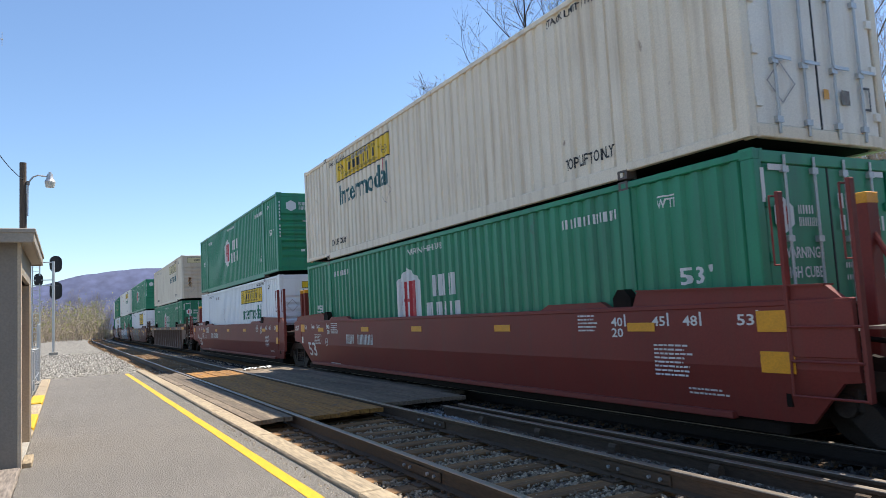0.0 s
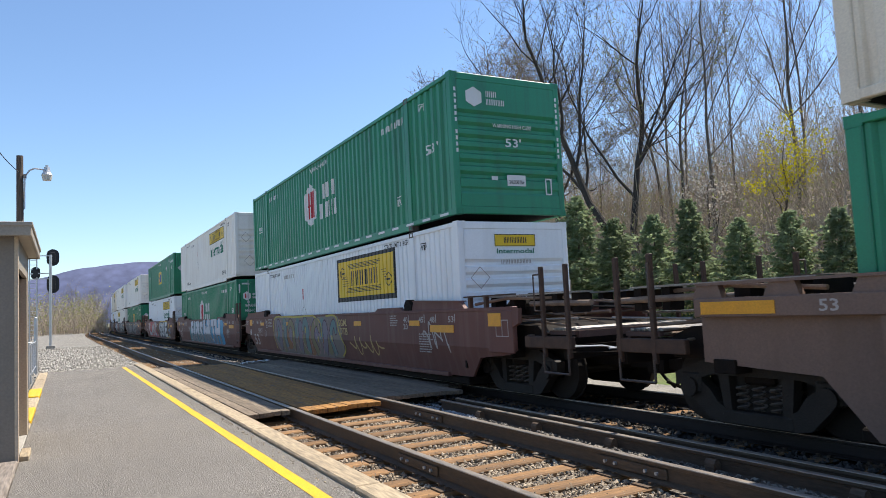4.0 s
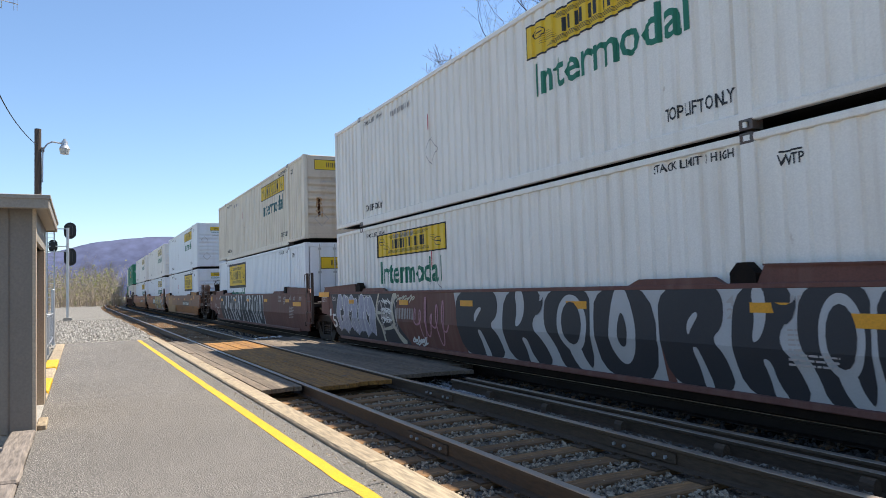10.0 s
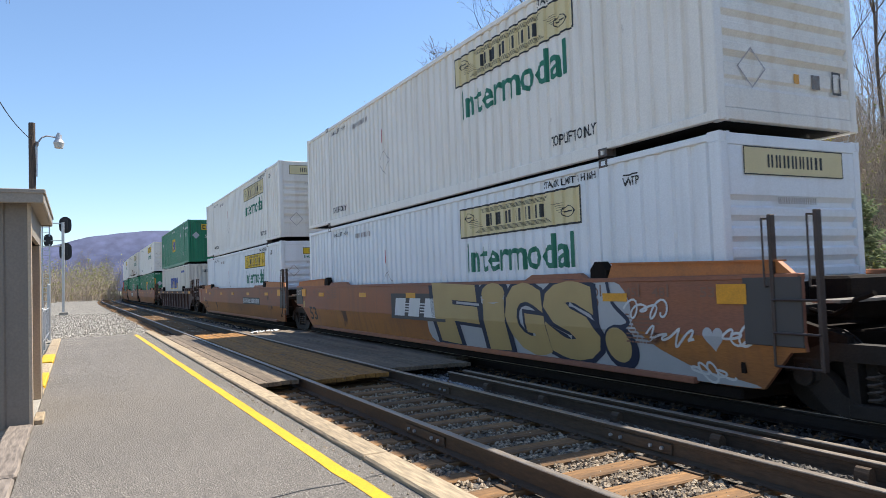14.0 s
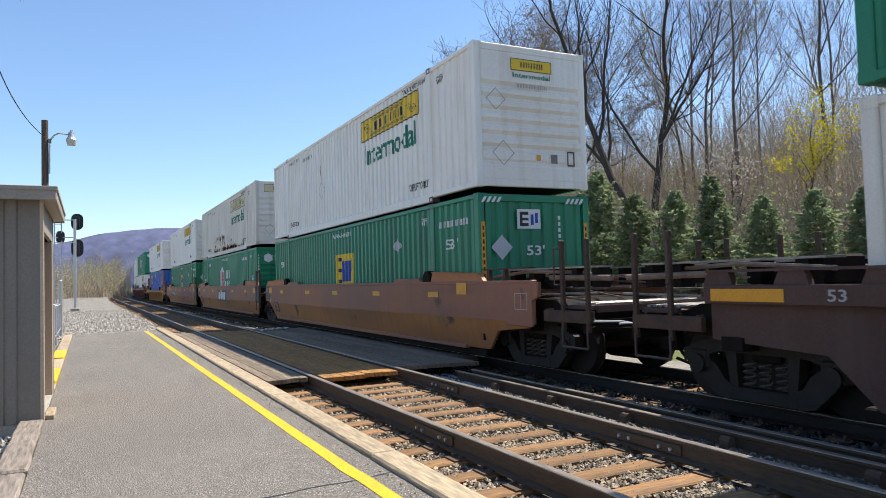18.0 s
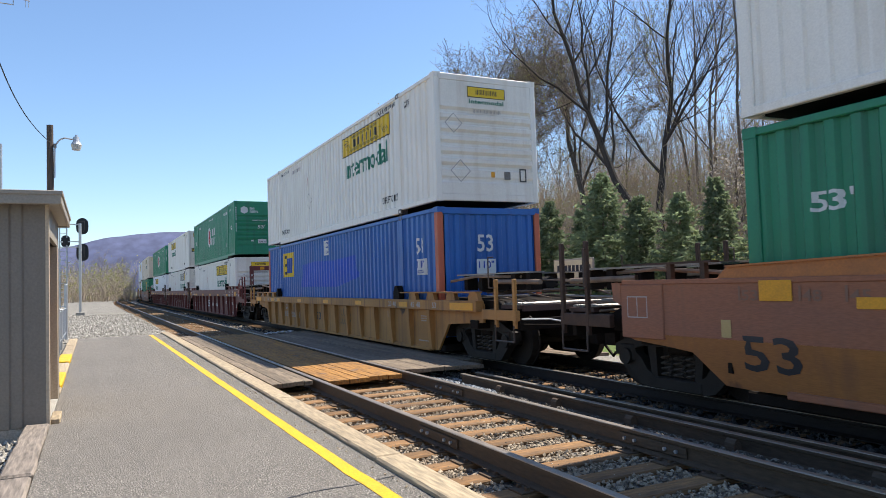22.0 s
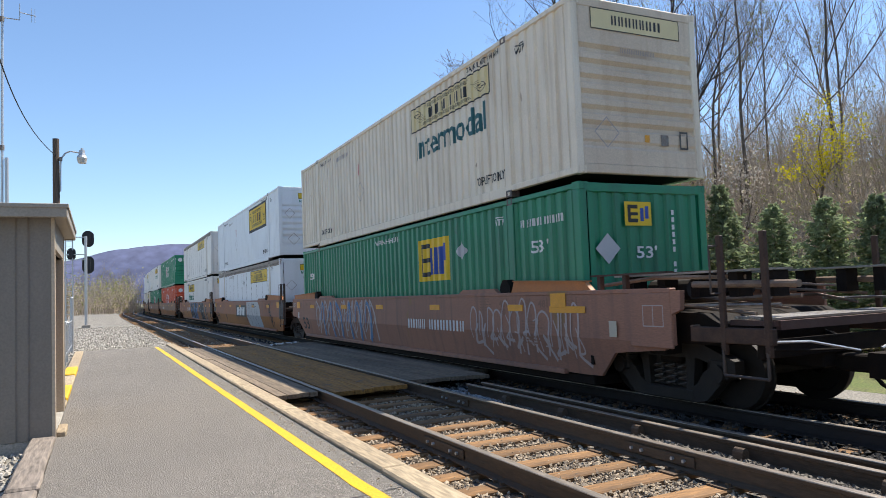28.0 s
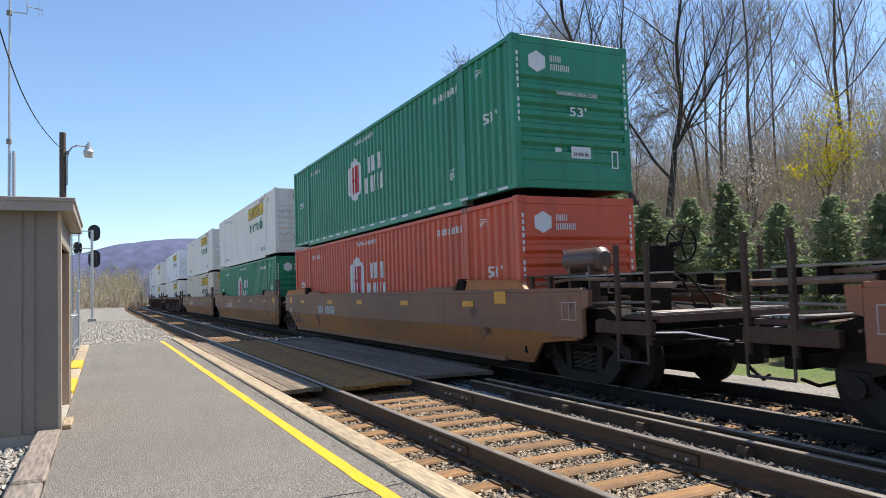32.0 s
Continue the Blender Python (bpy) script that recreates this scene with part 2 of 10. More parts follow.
    "casting_dark": mat("dark_casting", (0.11, 0.105, 0.10), 0.6, RUST, 0.5, 9, 60, 0.2, 0.1),
    "rail_grime": mat("grimy_riveted_rail", (0.36, 0.30, 0.24), 0.6, (0.24, 0.19, 0.15), 0.8, 2, 50, 0.15, 0.1, streak=((0.18, 0.12, 0.08), 0.4)),
    "rivet_dull": plain("grimy_rivet", (0.17, 0.14, 0.12), 0.6),
    "rust_patch": mat("bare_rust", (0.10, 0.036, 0.016), 0.85, (0.036, 0.016, 0.010), 0.9, 8, 60, 0.3, 0.25, spec=0.1),
    "pipe_rust": mat("rusty_pipe", (0.27, 0.19, 0.13), 0.6, (0.16, 0.10, 0.07), 0.8, 5, 50, 0.15, 0.1),
    "rust_run": mat("thin_rust_stain", (0.46, 0.25, 0.11), 0.6, (0.60, 0.44, 0.28), 0.8, 6, 50, 0.1, 0.05),
    "door_rust": mat("rust_run_white_paint", (0.90, 0.85, 0.77), 0.55, (0.76, 0.69, 0.59), 0.6, 0.8, 50, 0.08, 0.06, streak=((0.46, 0.33, 0.22), 0.28), spots=((0.14, 0.06, 0.025), 0.74, 1.8)),
    "frame_steel": mat("cast_side_frame", (0.034, 0.027, 0.022), 0.7, (0.020, 0.016, 0.013), 0.6, 6, 50, 0.25, 0.3, spec=0.3),
    "spring_steel": mat("spring_steel", (0.13, 0.11, 0.095), 0.6, (0.07, 0.055, 0.045), 0.6, 8, 50, 0.2, 0.2, spec=0.3),
    # markings
    "mk_white": plain("white_marking", (0.70, 0.70, 0.68), 0.55),
    "mk_grey": plain("faded_marking", (0.42, 0.38, 0.36), 0.6),
    "mk_black": plain("black_marking", (0.02, 0.02, 0.022), 0.55),
    "mk_yellow": plain("yellow_panel", (0.80, 0.52, 0.012), 0.5),
    "mk_paleyellow": plain("faded_yellow_panel", (0.74, 0.62, 0.34), 0.55),
    "mk_green": plain("green_lettering", (0.010, 0.17, 0.10), 0.55),
    "mk_teal": plain("dark_teal_lettering", (0.012, 0.10, 0.11), 0.55),
    "mk_blue": plain("blue_lettering", (0.02, 0.07, 0.35), 0.55),
    "mk_red": plain("red_marking", (0.50, 0.02, 0.03), 0.5),
    "mk_pink_pale": plain("bleached_pink_marking", (0.55, 0.40, 0.35), 0.55),
    "mk_silver_pale": plain("pale_silver_spray", (0.60, 0.61, 0.64), 0.5),
    "mk_murk": plain("murky_brown_spray", (0.20, 0.165, 0.145), 0.6),
    "mk_rust_spray": plain("orange_brown_spray", (0.30, 0.13, 0.05), 0.6),
    "mk_green_dull": plain("dark_green_spray", (0.04, 0.085, 0.055), 0.6),
    "mk_lead": plain("dull_lead_placard", (0.24, 0.24, 0.24), 0.5),
    "mk_orange": plain("orange_red_marking", (0.62, 0.12, 0.05), 0.5),
    "mk_worn_banner": plain("bleached_banner", (0.62, 0.60, 0.52), 0.55),
    "mk_silver": plain("silver_spray", (0.46, 0.47, 0.48), 0.45),
    "mk_sky": plain("sky_blue_spray", (0.06, 0.32, 0.52), 0.55),
    "mk_purple": plain("purple_spray", (0.12, 0.06, 0.13), 0.6),
    "mk_pink": plain("pink_spray", (0.45, 0.22, 0.27), 0.6),
    "mk_teal_spray": plain("teal_spray", (0.12, 0.20, 0.195), 0.6),
    "mk_ink": plain("black_spray", (0.028, 0.030, 0.037), 0.6),
    "mk_maroon": plain("maroon_spray", (0.085, 0.022, 0.045), 0.6),
    "mk_pale_spray": plain("dull_yellow_spray", (0.48, 0.38, 0.06), 0.6),
    "mk_teal_bright": plain("turquoise_spray", (0.09, 0.26, 0.27), 0.6),
    "mk_lavender": plain("grey_lavender_spray", (0.36, 0.36, 0.44), 0.6),
    "mk_sand_pale": plain("cream_spray", (0.52, 0.48, 0.38), 0.6),
    "mk_navy": plain("navy_spray", (0.02, 0.028, 0.06), 0.6),
    "mk_sky_dull": plain("dull_blue_spray", (0.10, 0.20, 0.36), 0.6),
    "mk_sky_deep": plain("deep_blue_spray", (0.035, 0.14, 0.36), 0.6),
    "mk_faint": plain("nearly_worn_off_marking", (0.24, 0.125, 0.08), 0.6),
    "mk_olive": plain("olive_spray", (0.215, 0.18, 0.09), 0.6),
    "mk_dusk": plain("faded_violet_spray", (0.19, 0.165, 0.20), 0.6),
    "mk_haze": plain("thin_white_spray", (0.44, 0.37, 0.35), 0.6),
    "mk_sand": plain("sand_spray", (0.50, 0.36, 0.15), 0.6),
    # plants
    "bark": mat("grey_bark", (0.25, 0.2, 0.16), 0.95, (0.15, 0.12, 0.098), 0.7, 3, 25, 0.3, 0.5, rand=0.3),
    "twig": mat("twig_bark", (0.34, 0.26, 0.2), 0.95, (0.24, 0.185, 0.145), 0.6, 2, 20, 0.2, 0.0, rand=0.3),
    "bud": mat("young_leaf", (0.42, 0.43, 0.13), 0.8, (0.32, 0.34, 0.10), 0.6, 2, 20, 0.2, 0.0, rand=0.2),
    "bloom": mat("yellow_bloom", (0.80, 0.68, 0.01), 0.8, (0.66, 0.60, 0.02), 0.6, 2, 20, 0.2, 0.0),
    "white_bloom": mat("white_blossom", (0.72, 0.64, 0.55), 0.8, (0.42, 0.36, 0.28), 0.6, 2, 20, 0.2, 0.0),
    "needle": mat("spruce_needles", (0.38, 0.46, 0.25), 0.85, (0.28, 0.36, 0.21), 0.7, 2, 20, 0.3, 0.0, rand=0.3),
    "bark_mid": mat("grey_brown_bark", (0.16, 0.13, 0.105), 0.95, (0.10, 0.082, 0.068), 0.7, 3, 25, 0.3, 0.5),
    "bark_dark": mat("dark_furrowed_bark", (0.085, 0.066, 0.053), 0.95, (0.05, 0.04, 0.033), 0.7, 3, 25, 0.3, 0.5),
    "brush": mat("brushwood", (0.60, 0.48, 0.38), 0.95, (0.50, 0.41, 0.28), 0.8, 0.5, 10, 0.3, 0.0),
}


def thin_leaf(m, amount):
    """Light passes through thin leaves and petals."""
    nt, lk = m.node_tree, m.node_tree.links.new
    bsdf = nt.nodes["Principled BSDF"]
    tr, mix = nt.nodes.new("ShaderNodeBsdfTranslucent"), nt.nodes.new("ShaderNodeMixShader")
    lk(bsdf.inputs["Base Color"].links[0].from_socket, tr.inputs["Color"])
    mix.inputs[0].default_value = amount
    lk(bsdf.outputs[0], mix.inputs[1])
    lk(tr.outputs[0], mix.inputs[2])
    lk(mix.outputs[0], nt.nodes["Material Output"].inputs["Surface"])


for k, a in (("bud", 0.5), ("bloom", 0.5), ("white_bloom", 0.5), ("needle", 0.55)):
    thin_leaf(M[k], a)

# ---- small builders ----
def thing(name, label, category, group="", kind=""):
    return tagged(new(name), label, category, group, kind)


def link_mesh(name, me, parent=None, label="", m=None):
    ob = new(name, me)
    if parent:
        ob.parent = parent
    if m is not None:
        ob.matrix_basis = m
    if label:
        ob["label"] = label
    return ob


def finish(bm, name, material, smooth=False):
    bmesh.ops.recalc_face_normals(bm, faces=bm.faces)
    me = bpy.data.meshes.new(name)
    bm.to_mesh(me)
    bm.free()
    me.materials.append(material)
    if smooth:
        for p in me.polygons:
            p.use_smooth = True
    return me


def part(name, bm, material, parent, label="", m=None):
    return link_mesh(name, finish(bm, name, material), parent, label, m)


CACHE = {}


def shared(key, build, material, name):
    """One mesh for all alike parts."""
    if key not in CACHE:
        bm = bmesh.new()
        build(bm)
        CACHE[key] = finish(bm, name, material)
    return CACHE[key]


def box(bm, x0, x1, y0, y1, z0, z1, bevel=0.0):
    vs = [bm.verts.new((x, y, z)) for x in (x0, x1) for y in (y0, y1) for z in (z0, z1)]
    fs = [bm.faces.new([vs[i] for i in q]) for q in ((0, 1, 3, 2), (4, 6, 7, 5), (0, 4, 5, 1), (2, 3, 7, 6), (0, 2, 6, 4), (1, 5, 7, 3))]
    if bevel:
        bmesh.ops.bevel(bm, geom=list({e for f in fs for e in f.edges}), offset=bevel, segments=1, affect="EDGES")
    return vs


def rod(bm, a, b, r, n=8, r2=None, caps=True):
    a, b = Vector(a), Vector(b)
    q = (b - a).to_track_quat("Z", "Y").to_matrix()
    r2 = r if r2 is None else r2
    r0 = [bm.verts.new(a + q @ Vector((r * math.cos(k * math.tau / n), r * math.sin(k * math.tau / n), 0))) for k in range(n)]
    r1 = [bm.verts.new(b + q @ Vector((r2 * math.cos(k * math.tau / n), r2 * math.sin(k * math.tau / n), 0))) for k in range(n)]
    for k in range(n):
        bm.faces.new((r0[k], r0[(k + 1) % n], r1[(k + 1) % n], r1[k]))
    if caps:
        bm.faces.new(r0[::-1])
        bm.faces.new(r1)


def pipe(bm, pts, r, n=6):
    for a, b in zip(pts, pts[1:]):
        rod(bm, a, b, r, n)


def extrude_poly(bm, pts, axis, a, b):
    """A flat outline given in the two other axes, made solid from a to b along axis."""
    def at(p, v):
        c = list(p)
        c.insert("xyz".index(axis), v)
        return bm.verts.new(c)
    lo, hi = [at(p, a) for p in pts], [at(p, b) for p in pts]
    bm.faces.new(lo)
    bm.faces.new(hi[::-1])
    n = len(pts)
    for k in range(n):
        bm.faces.new((lo[k], lo[(k + 1) % n], hi[(k + 1) % n], hi[k]))


def ring(bm, c, r, tube, axis="x", n=20):
    c = Vector(c)
    def at(k):
        a = k * math.tau / n
        u, v = r * math.cos(a), r * math.sin(a)
        return c + (Vector((0, u, v)) if axis == "x" else Vector((u, 0, v)) if axis == "y" else Vector((u, v, 0)))
    pipe(bm, [at(k) for k in range(n + 1)], tube, 5)


def mesh_from(name, verts, faces, material):
    me = bpy.data.meshes.new(name)
    me.from_pydata(verts, [], faces)
    me.materials.append(material)
    return me


TEXTS = {}


def text_mesh(words):
    if words not in TEXTS:
        cu = bpy.data.curves.new("words", "FONT")
        cu.body, cu.resolution_u, cu.offset = words, 2, 0.016
        ob = new("words", cu)
        me = bpy.data.meshes.new_from_object(ob.evaluated_get(bpy.context.evaluated_depsgraph_get()))
        bpy.data.objects.remove(ob)
        n = len(me.vertices)
        co = np.zeros(n * 3)
        me.vertices.foreach_get("co", co)
        co = co.reshape(-1, 3)[:, :2]
        co = (co - co.min(0)) / (co.max(0) - co.min(0))
        TEXTS[words] = (co, [tuple(p.vertices) for p in me.polygons])
        bpy.data.meshes.remove(me)
    return TEXTS[words]


def tube(bm, pts, r, n=6):
    """One unbroken tube along points."""
    rings = []
    for k, p in enumerate(pts):
        d = (Vector(pts[min(k + 1, len(pts) - 1)]) - Vector(pts[max(k - 1, 0)])).normalized()
        q = d.to_track_quat("Z", "Y").to_matrix()
        rings.append([bm.verts.new(Vector(p) + q @ Vector((r * math.cos(i * math.tau / n), r * math.sin(i * math.tau / n), 0))) for i in range(n)])
    for a, b in zip(rings, rings[1:]):
        for i in range(n):
            bm.faces.new((a[i], a[(i + 1) % n], b[(i + 1) % n], b[i]))
    bm.faces.new(rings[0][::-1])
    bm.faces.new(rings[-1])

import itertools

# ---- the plan: y runs along the straight track, the main rails lie at MAIN_Z ----
NEAR_C, TRAIN_C, GAUGE = 3.91, 7.87, 1.505
NEAR_Z, PLAT_Z, MAIN_Z = 0.42, 0.36, 0.31
BEND_Y, BEND_R = 100.0, 850.0


def along(x, s):
    """Place and heading on a line that runs at x, straight to BEND_Y and then bending right."""
    if s <= BEND_Y:
        return x, s, 0.0
    r = BEND_R + TRAIN_C - x
    a = (s - BEND_Y) / BEND_R
    return TRAIN_C + BEND_R - r * math.cos(a), BEND_Y + r * math.sin(a), a


def ground_z(x, y=0.0):
    """Height of the ground: flat round the tracks, a wooded bank beyond them that sinks again far down the line."""
    pts = [(-400, 0.1), (-30, 0.1), (-6, 0.12), (-0.9, 0.16), (2.2, 0.14), (2.5, 0.155), (5.25, 0.155), (6.2, 0.07), (9.6, 0.06), (11.0, -0.22), (13, -0.32), (18, -0.15), (20, 0.8), (23, 2.8), (27, 4.8), (33, 6.9), (45, 9.2), (70, 11), (120, 12), (400, 12)]
    z = float(np.interp(x, [p[0] for p in pts], [p[1] for p in pts]))
    return z if x < 18 or y < 50 else z * max(0.12, 1 - (y - 50) / 110)


def ground_strip(name, xs, ys, material, label, lift=0.0, rough_z=0.0, hill=True):
    verts, faces = [], []
    for y in ys:
        off = along(TRAIN_C, y)[0] - TRAIN_C if y > BEND_Y else 0.0
        for x in xs:
            z = ground_z(x, y)
            verts.append((x + min(off, 200), y, z + lift + rough_z * noise.noise((x * 0.7, y * 0.7, 3))))
    n = len(xs)
    for j in range(len(ys) - 1):
        for i in range(n - 1):
            a = j * n + i
            faces.append((a, a + 1, a + n + 1, a + n))
    ob = new(name, mesh_from(name, verts, faces, material))
    for p in ob.data.polygons:
        p.use_smooth = True
    return tagged(ob, label, "ground", kind="structure")


YS = [-60, -30, -10, 0, 10, 20, 30, 45, 60, 80, 100, 115, 130, 150, 170, 200, 240, 300, 400, 600, 900, 1500, 3000]
ground_strip("ground", [-2500, -400, -100, -30, -12, -6, -2, -0.9, 2.2, 2.5, 5.2, 6.3, 9.9, 11, 13, 18, 20, 23, 27, 33, 45, 70, 120, 400, 2500], YS,
             M["far_field"], "dry grassy ground rising to a wooded bank beyond the tracks")
ground_strip("track_bed", [2.45, 2.6, 3.2, 4.0, 4.7, 5.2, 5.8, 6.05], [-20, -10, 0, 10, 20, 30, 50, 75, 100, 115, 130, 150, 175, 200, 240],
             M["ballast"], "crushed stone ballast bed under the siding", 0.02)
# this strip's colour carries the shade below the train
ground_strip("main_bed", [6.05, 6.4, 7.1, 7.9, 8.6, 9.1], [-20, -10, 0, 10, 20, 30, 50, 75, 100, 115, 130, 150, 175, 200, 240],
             M["shaded_bed"], "main track ballast with the train's shade put into its colour", 0.02)
ground_strip("outer_bed", [9.1, 9.6, 10.3, 11.0, 11.4], [-20, -10, 0, 10, 20, 30, 50, 75, 100, 115, 130, 150, 175, 200, 240],
             M["ballast"], "pale ballast shoulder beyond the main track", 0.02)
# left of x = -6.5 unseen gravel is added to bounce light onto the train
ground_strip("gravel_shoulder", [-60, -30, -14, -6.5, -4, -2, -0.75, 0.5, 1.5, 2.44], [-20, 0, 12, 20, 27, 35, 45, 60, 80, 100, 130, 170], M["gravel"], "grey gravel beside and beyond the platform, widened out of view to bounce light", 0.03, 0.04)
ground_strip("gravel_verge", [11.4, 12.2, 13.0], [-20, 0, 10, 20, 40, 70, 100], M["gravel"], "pale gravel verge beyond the far track", 0.02)
ground_strip("grass_verge", [13.0, 14.5, 16, 18], [-20, 0, 10, 20, 40, 70, 100], M["grass"], "fresh green grass strip below the spruces", 0.02)
ground_strip("bank", [18, 20, 21.5, 23, 25, 27, 30, 33, 39, 45, 57, 70], [-40, -20, 0, 10, 20, 30, 45, 60, 80, 100, 140], M["leaf_litter"], "leaf-strewn wooded bank", 0.03, 0.5)

# platform with its painted line
bm = bmesh.new()
box(bm, -0.46, 2.17, -8, 27.0, 0.0, PLAT_Z)
bmesh.ops.subdivide_edges(bm, edges=[e for e in bm.edges if abs(e.verts[0].co.x - e.verts[1].co.x) > 1], cuts=14)
for v in bm.verts:
    if v.co.y > 26 and v.co.z > 0.2:
        v.co.y += 0.25 * noise.noise((v.co.x * 2, 0, 0))
platform = tagged(new("platform", finish(bm, "platform", M["asphalt"])), "worn grey asphalt station platform", "platform", kind="structure")
bm = bmesh.new()
n = 90
rows = []
for k in range(n + 1):
    y = -6 + 32.6 * k / n
    c = 1.885 - 0.0045 * max(0, y - 6) + 0.012 * noise.noise((y * 0.6, 1, 0)) + (0.02 if y < 5.3 else 0)
    w = 0.062 + 0.008 * noise.noise((y * 3, 5, 0))
    rows.append((bm.verts.new((c - w, y, PLAT_Z + 0.004)), bm.verts.new((c + w, y, PLAT_Z + 0.004))))
for a, b in zip(rows, rows[1:]):
    bm.faces.new((a[0], a[1], b[1], b[0]))
part("safety_line", bm, M["road_paint"], platform, "bright yellow painted edge line")
for y0, ph in ((12.1, 0.0), (5.15, 2.0), (19.6, 4.0)):
    bm = bmesh.new()
    prev = None
    for k in range(27):
        x = -0.45 + 2.6 * k / 26
        y = y0 + 0.30 * (x - 0.8) * (0.4 if ph else -0.12) + 0.05 * noise.noise((x * 3, ph, 0))
        w = 0.008 + 0.006 * noise.noise((x * 8, ph, 2))
        row = (bm.verts.new((x, y - w, PLAT_Z + 0.003)), bm.verts.new((x, y + w, PLAT_Z + 0.003)))
        if prev:
            bm.faces.new((prev[0], prev[1], row[1], row[0]))
        prev = row
    part("pavement_crack", bm, M["black"], platform, "dark crack in the asphalt")

# edge timbers
kerb = tagged(new("platform_kerb", None), "pale weathered timber kerb along the platform edge", "kerb", kind="structure")
ys = [-8.0, -4.6, -1.2, 2.4, 5.83, 9.6, 12.9, 16.2, 19.4, 22.6, 25.4, 27.6]
for a, b in zip(ys, ys[1:]):
    bm = bmesh.new()
    d = 0.012 * noise.noise((a, 2, 0))
    box(bm, 2.175 + d, 2.43 + d, a + 0.012, b - 0.012, 0.12, 0.405 + 0.01 * noise.noise((a, 7, 0)), 0.018)
    part("kerb_timber", bm, M["curb"], kerb)

# left edging with two painted timbers
edging = tagged(new("platform_edging", None), "split grey timber edging along the back of the platform", "edging", kind="structure")
for a, b, mt in ((-8, -4.4, "old_timber"), (-4.4, 0.5, "old_timber"), (0.5, 6.9, "old_timber"), (6.95, 9.52, "old_timber"), (12.45, 13.1, "curb"), (13.15, 15.2, "road_paint"), (15.25, 17.55, "curb"), (17.6, 19.6, "road_paint"), (19.65, 23.2, "curb"), (23.25, 26.6, "curb")):
    bm = bmesh.new()
    box(bm, -0.72, -0.465, a + 0.012, b - 0.012, 0.05, PLAT_Z + 0.035 + (0.03 if mt == "road_paint" else 0), 0.02)
    bmesh.ops.subdivide_edges(bm, edges=[e for e in bm.edges if abs(e.verts[0].co.y - e.verts[1].co.y) > 0.5], cuts=6)
    for v in bm.verts:
        v.co += Vector((noise.noise(v.co * 3), 0, noise.noise(v.co * 3 + Vector((9, 0, 0))))) * (0.018 if mt == "old_timber" else 0.006)
    part("edge_timber", bm, M[mt], edging, "yellow-painted timber" if mt == "road_paint" else "")


# ---- tracks ----
def sweep(bm, x, z, profile, s0, s1):
    ss, s = [], s0
    while s < s1:
        ss.append(s)
        s += 20.0 if s < BEND_Y - 20 else 6.0
    ss.append(s1)
    rings = []
    for s in ss:
        px, py, a = along(x, s)
        rings.append([bm.verts.new((px + u * math.cos(a), py - u * math.sin(a), z + w)) for u, w in profile])
    n = len(profile)
    for a, b in zip(rings, rings[1:]):
        for k in range(n):
            bm.faces.new((a[k], a[(k + 1) % n], b[(k + 1) % n], b[k]))
    bm.faces.new(rings[0])
    bm.faces.new(rings[-1][::-1])


RAIL_BODY = [(-0.070, -0.185), (0.070, -0.185), (0.070, -0.172), (0.012, -0.150), (0.009, -0.045), (0.036, -0.034), (0.037, -0.006), (-0.037, -0.006), (-0.036, -0.034), (-0.009, -0.045), (-0.012, -0.150), (-0.070, -0.172)]
RAIL_HEAD = [(-0.0375, -0.010), (0.0375, -0.010), (0.036, -0.003), (0.026, 0.0), (-0.026, 0.0), (-0.036, -0.003)]


def track(name, cx, z, label, tie_span, steel="rail_side"):
    e = thing(name, label, "track", kind="structure")
    for side in (-1, 1):
        bm = bmesh.new()
        sweep(bm, cx + side * GAUGE / 2, z, RAIL_BODY, -30, 260)
        rail = part("rail", bm, M[steel], e)
        bm = bmesh.new()
        sweep(bm, cx + side * GAUGE / 2, z + 0.002, RAIL_HEAD, -30, 260)
        part("rail_head", bm, M["rail_top"], rail, "polished steel running surface")
    rng = random.Random(len(name))
    bm = bmesh.new()
    box(bm, -1.3, 1.3, -0.112, 0.112, -0.18, 0, 0.012)
    tie_me = finish(bm, "tie", M["tie"])
    bm = bmesh.new()
    box(bm, -0.18, 0.18, -0.10, 0.10, 0, 0.014)
    for sx in (-0.10, 0.10):
        for sy in (-0.06, 0.06):
            box(bm, sx - 0.016, sx + 0.016, sy - 0.016, sy + 0.016, 0.014, 0.04)
    plate_me = finish(bm, "tie_plate", M["rail_side"])
    far_v, far_f = [], []
    s = -6.0
    while s < 200:
        px, py, a = along(cx, s)
        m = Matrix.Translation((px + rng.uniform(-0.04, 0.04), py, z - 0.197 + rng.uniform(-0.006, 0.004))) @ Matrix.Rotation(-a + rng.uniform(-0.02, 0.02), 4, "Z")
        if tie_span[0] < s < tie_span[1]:
            t = link_mesh("tie", tie_me, e, m=m)
            for sx in (-1, 1):
                link_mesh("tie_plate", plate_me, t, m=Matrix.Translation((sx * GAUGE / 2, 0, 0)))
        else:
            k = len(far_v)
            for x, y, w in itertools.product((-1.3, 1.3), (-0.112, 0.112), (-0.18, 0)):
                far_v.append(m @ Vector((x, y, w)))
            far_f += [tuple(k + i for i in q) for q in ((0, 1, 3, 2), (4, 6, 7, 5), (0, 4, 5, 1), (2, 3, 7, 6), (1, 5, 7, 3))]
        s += 0.52 + rng.uniform(-0.03, 0.03)
    far = link_mesh("distant_ties", mesh_from("distant_ties", far_v, far_f, M["tie"]), e)
    far["kind"] = "stuff"
    return e



near_track = track("near_track", NEAR_C, NEAR_Z, "siding track with rusty rails on orange-brown timber ties", (1.5, 32))
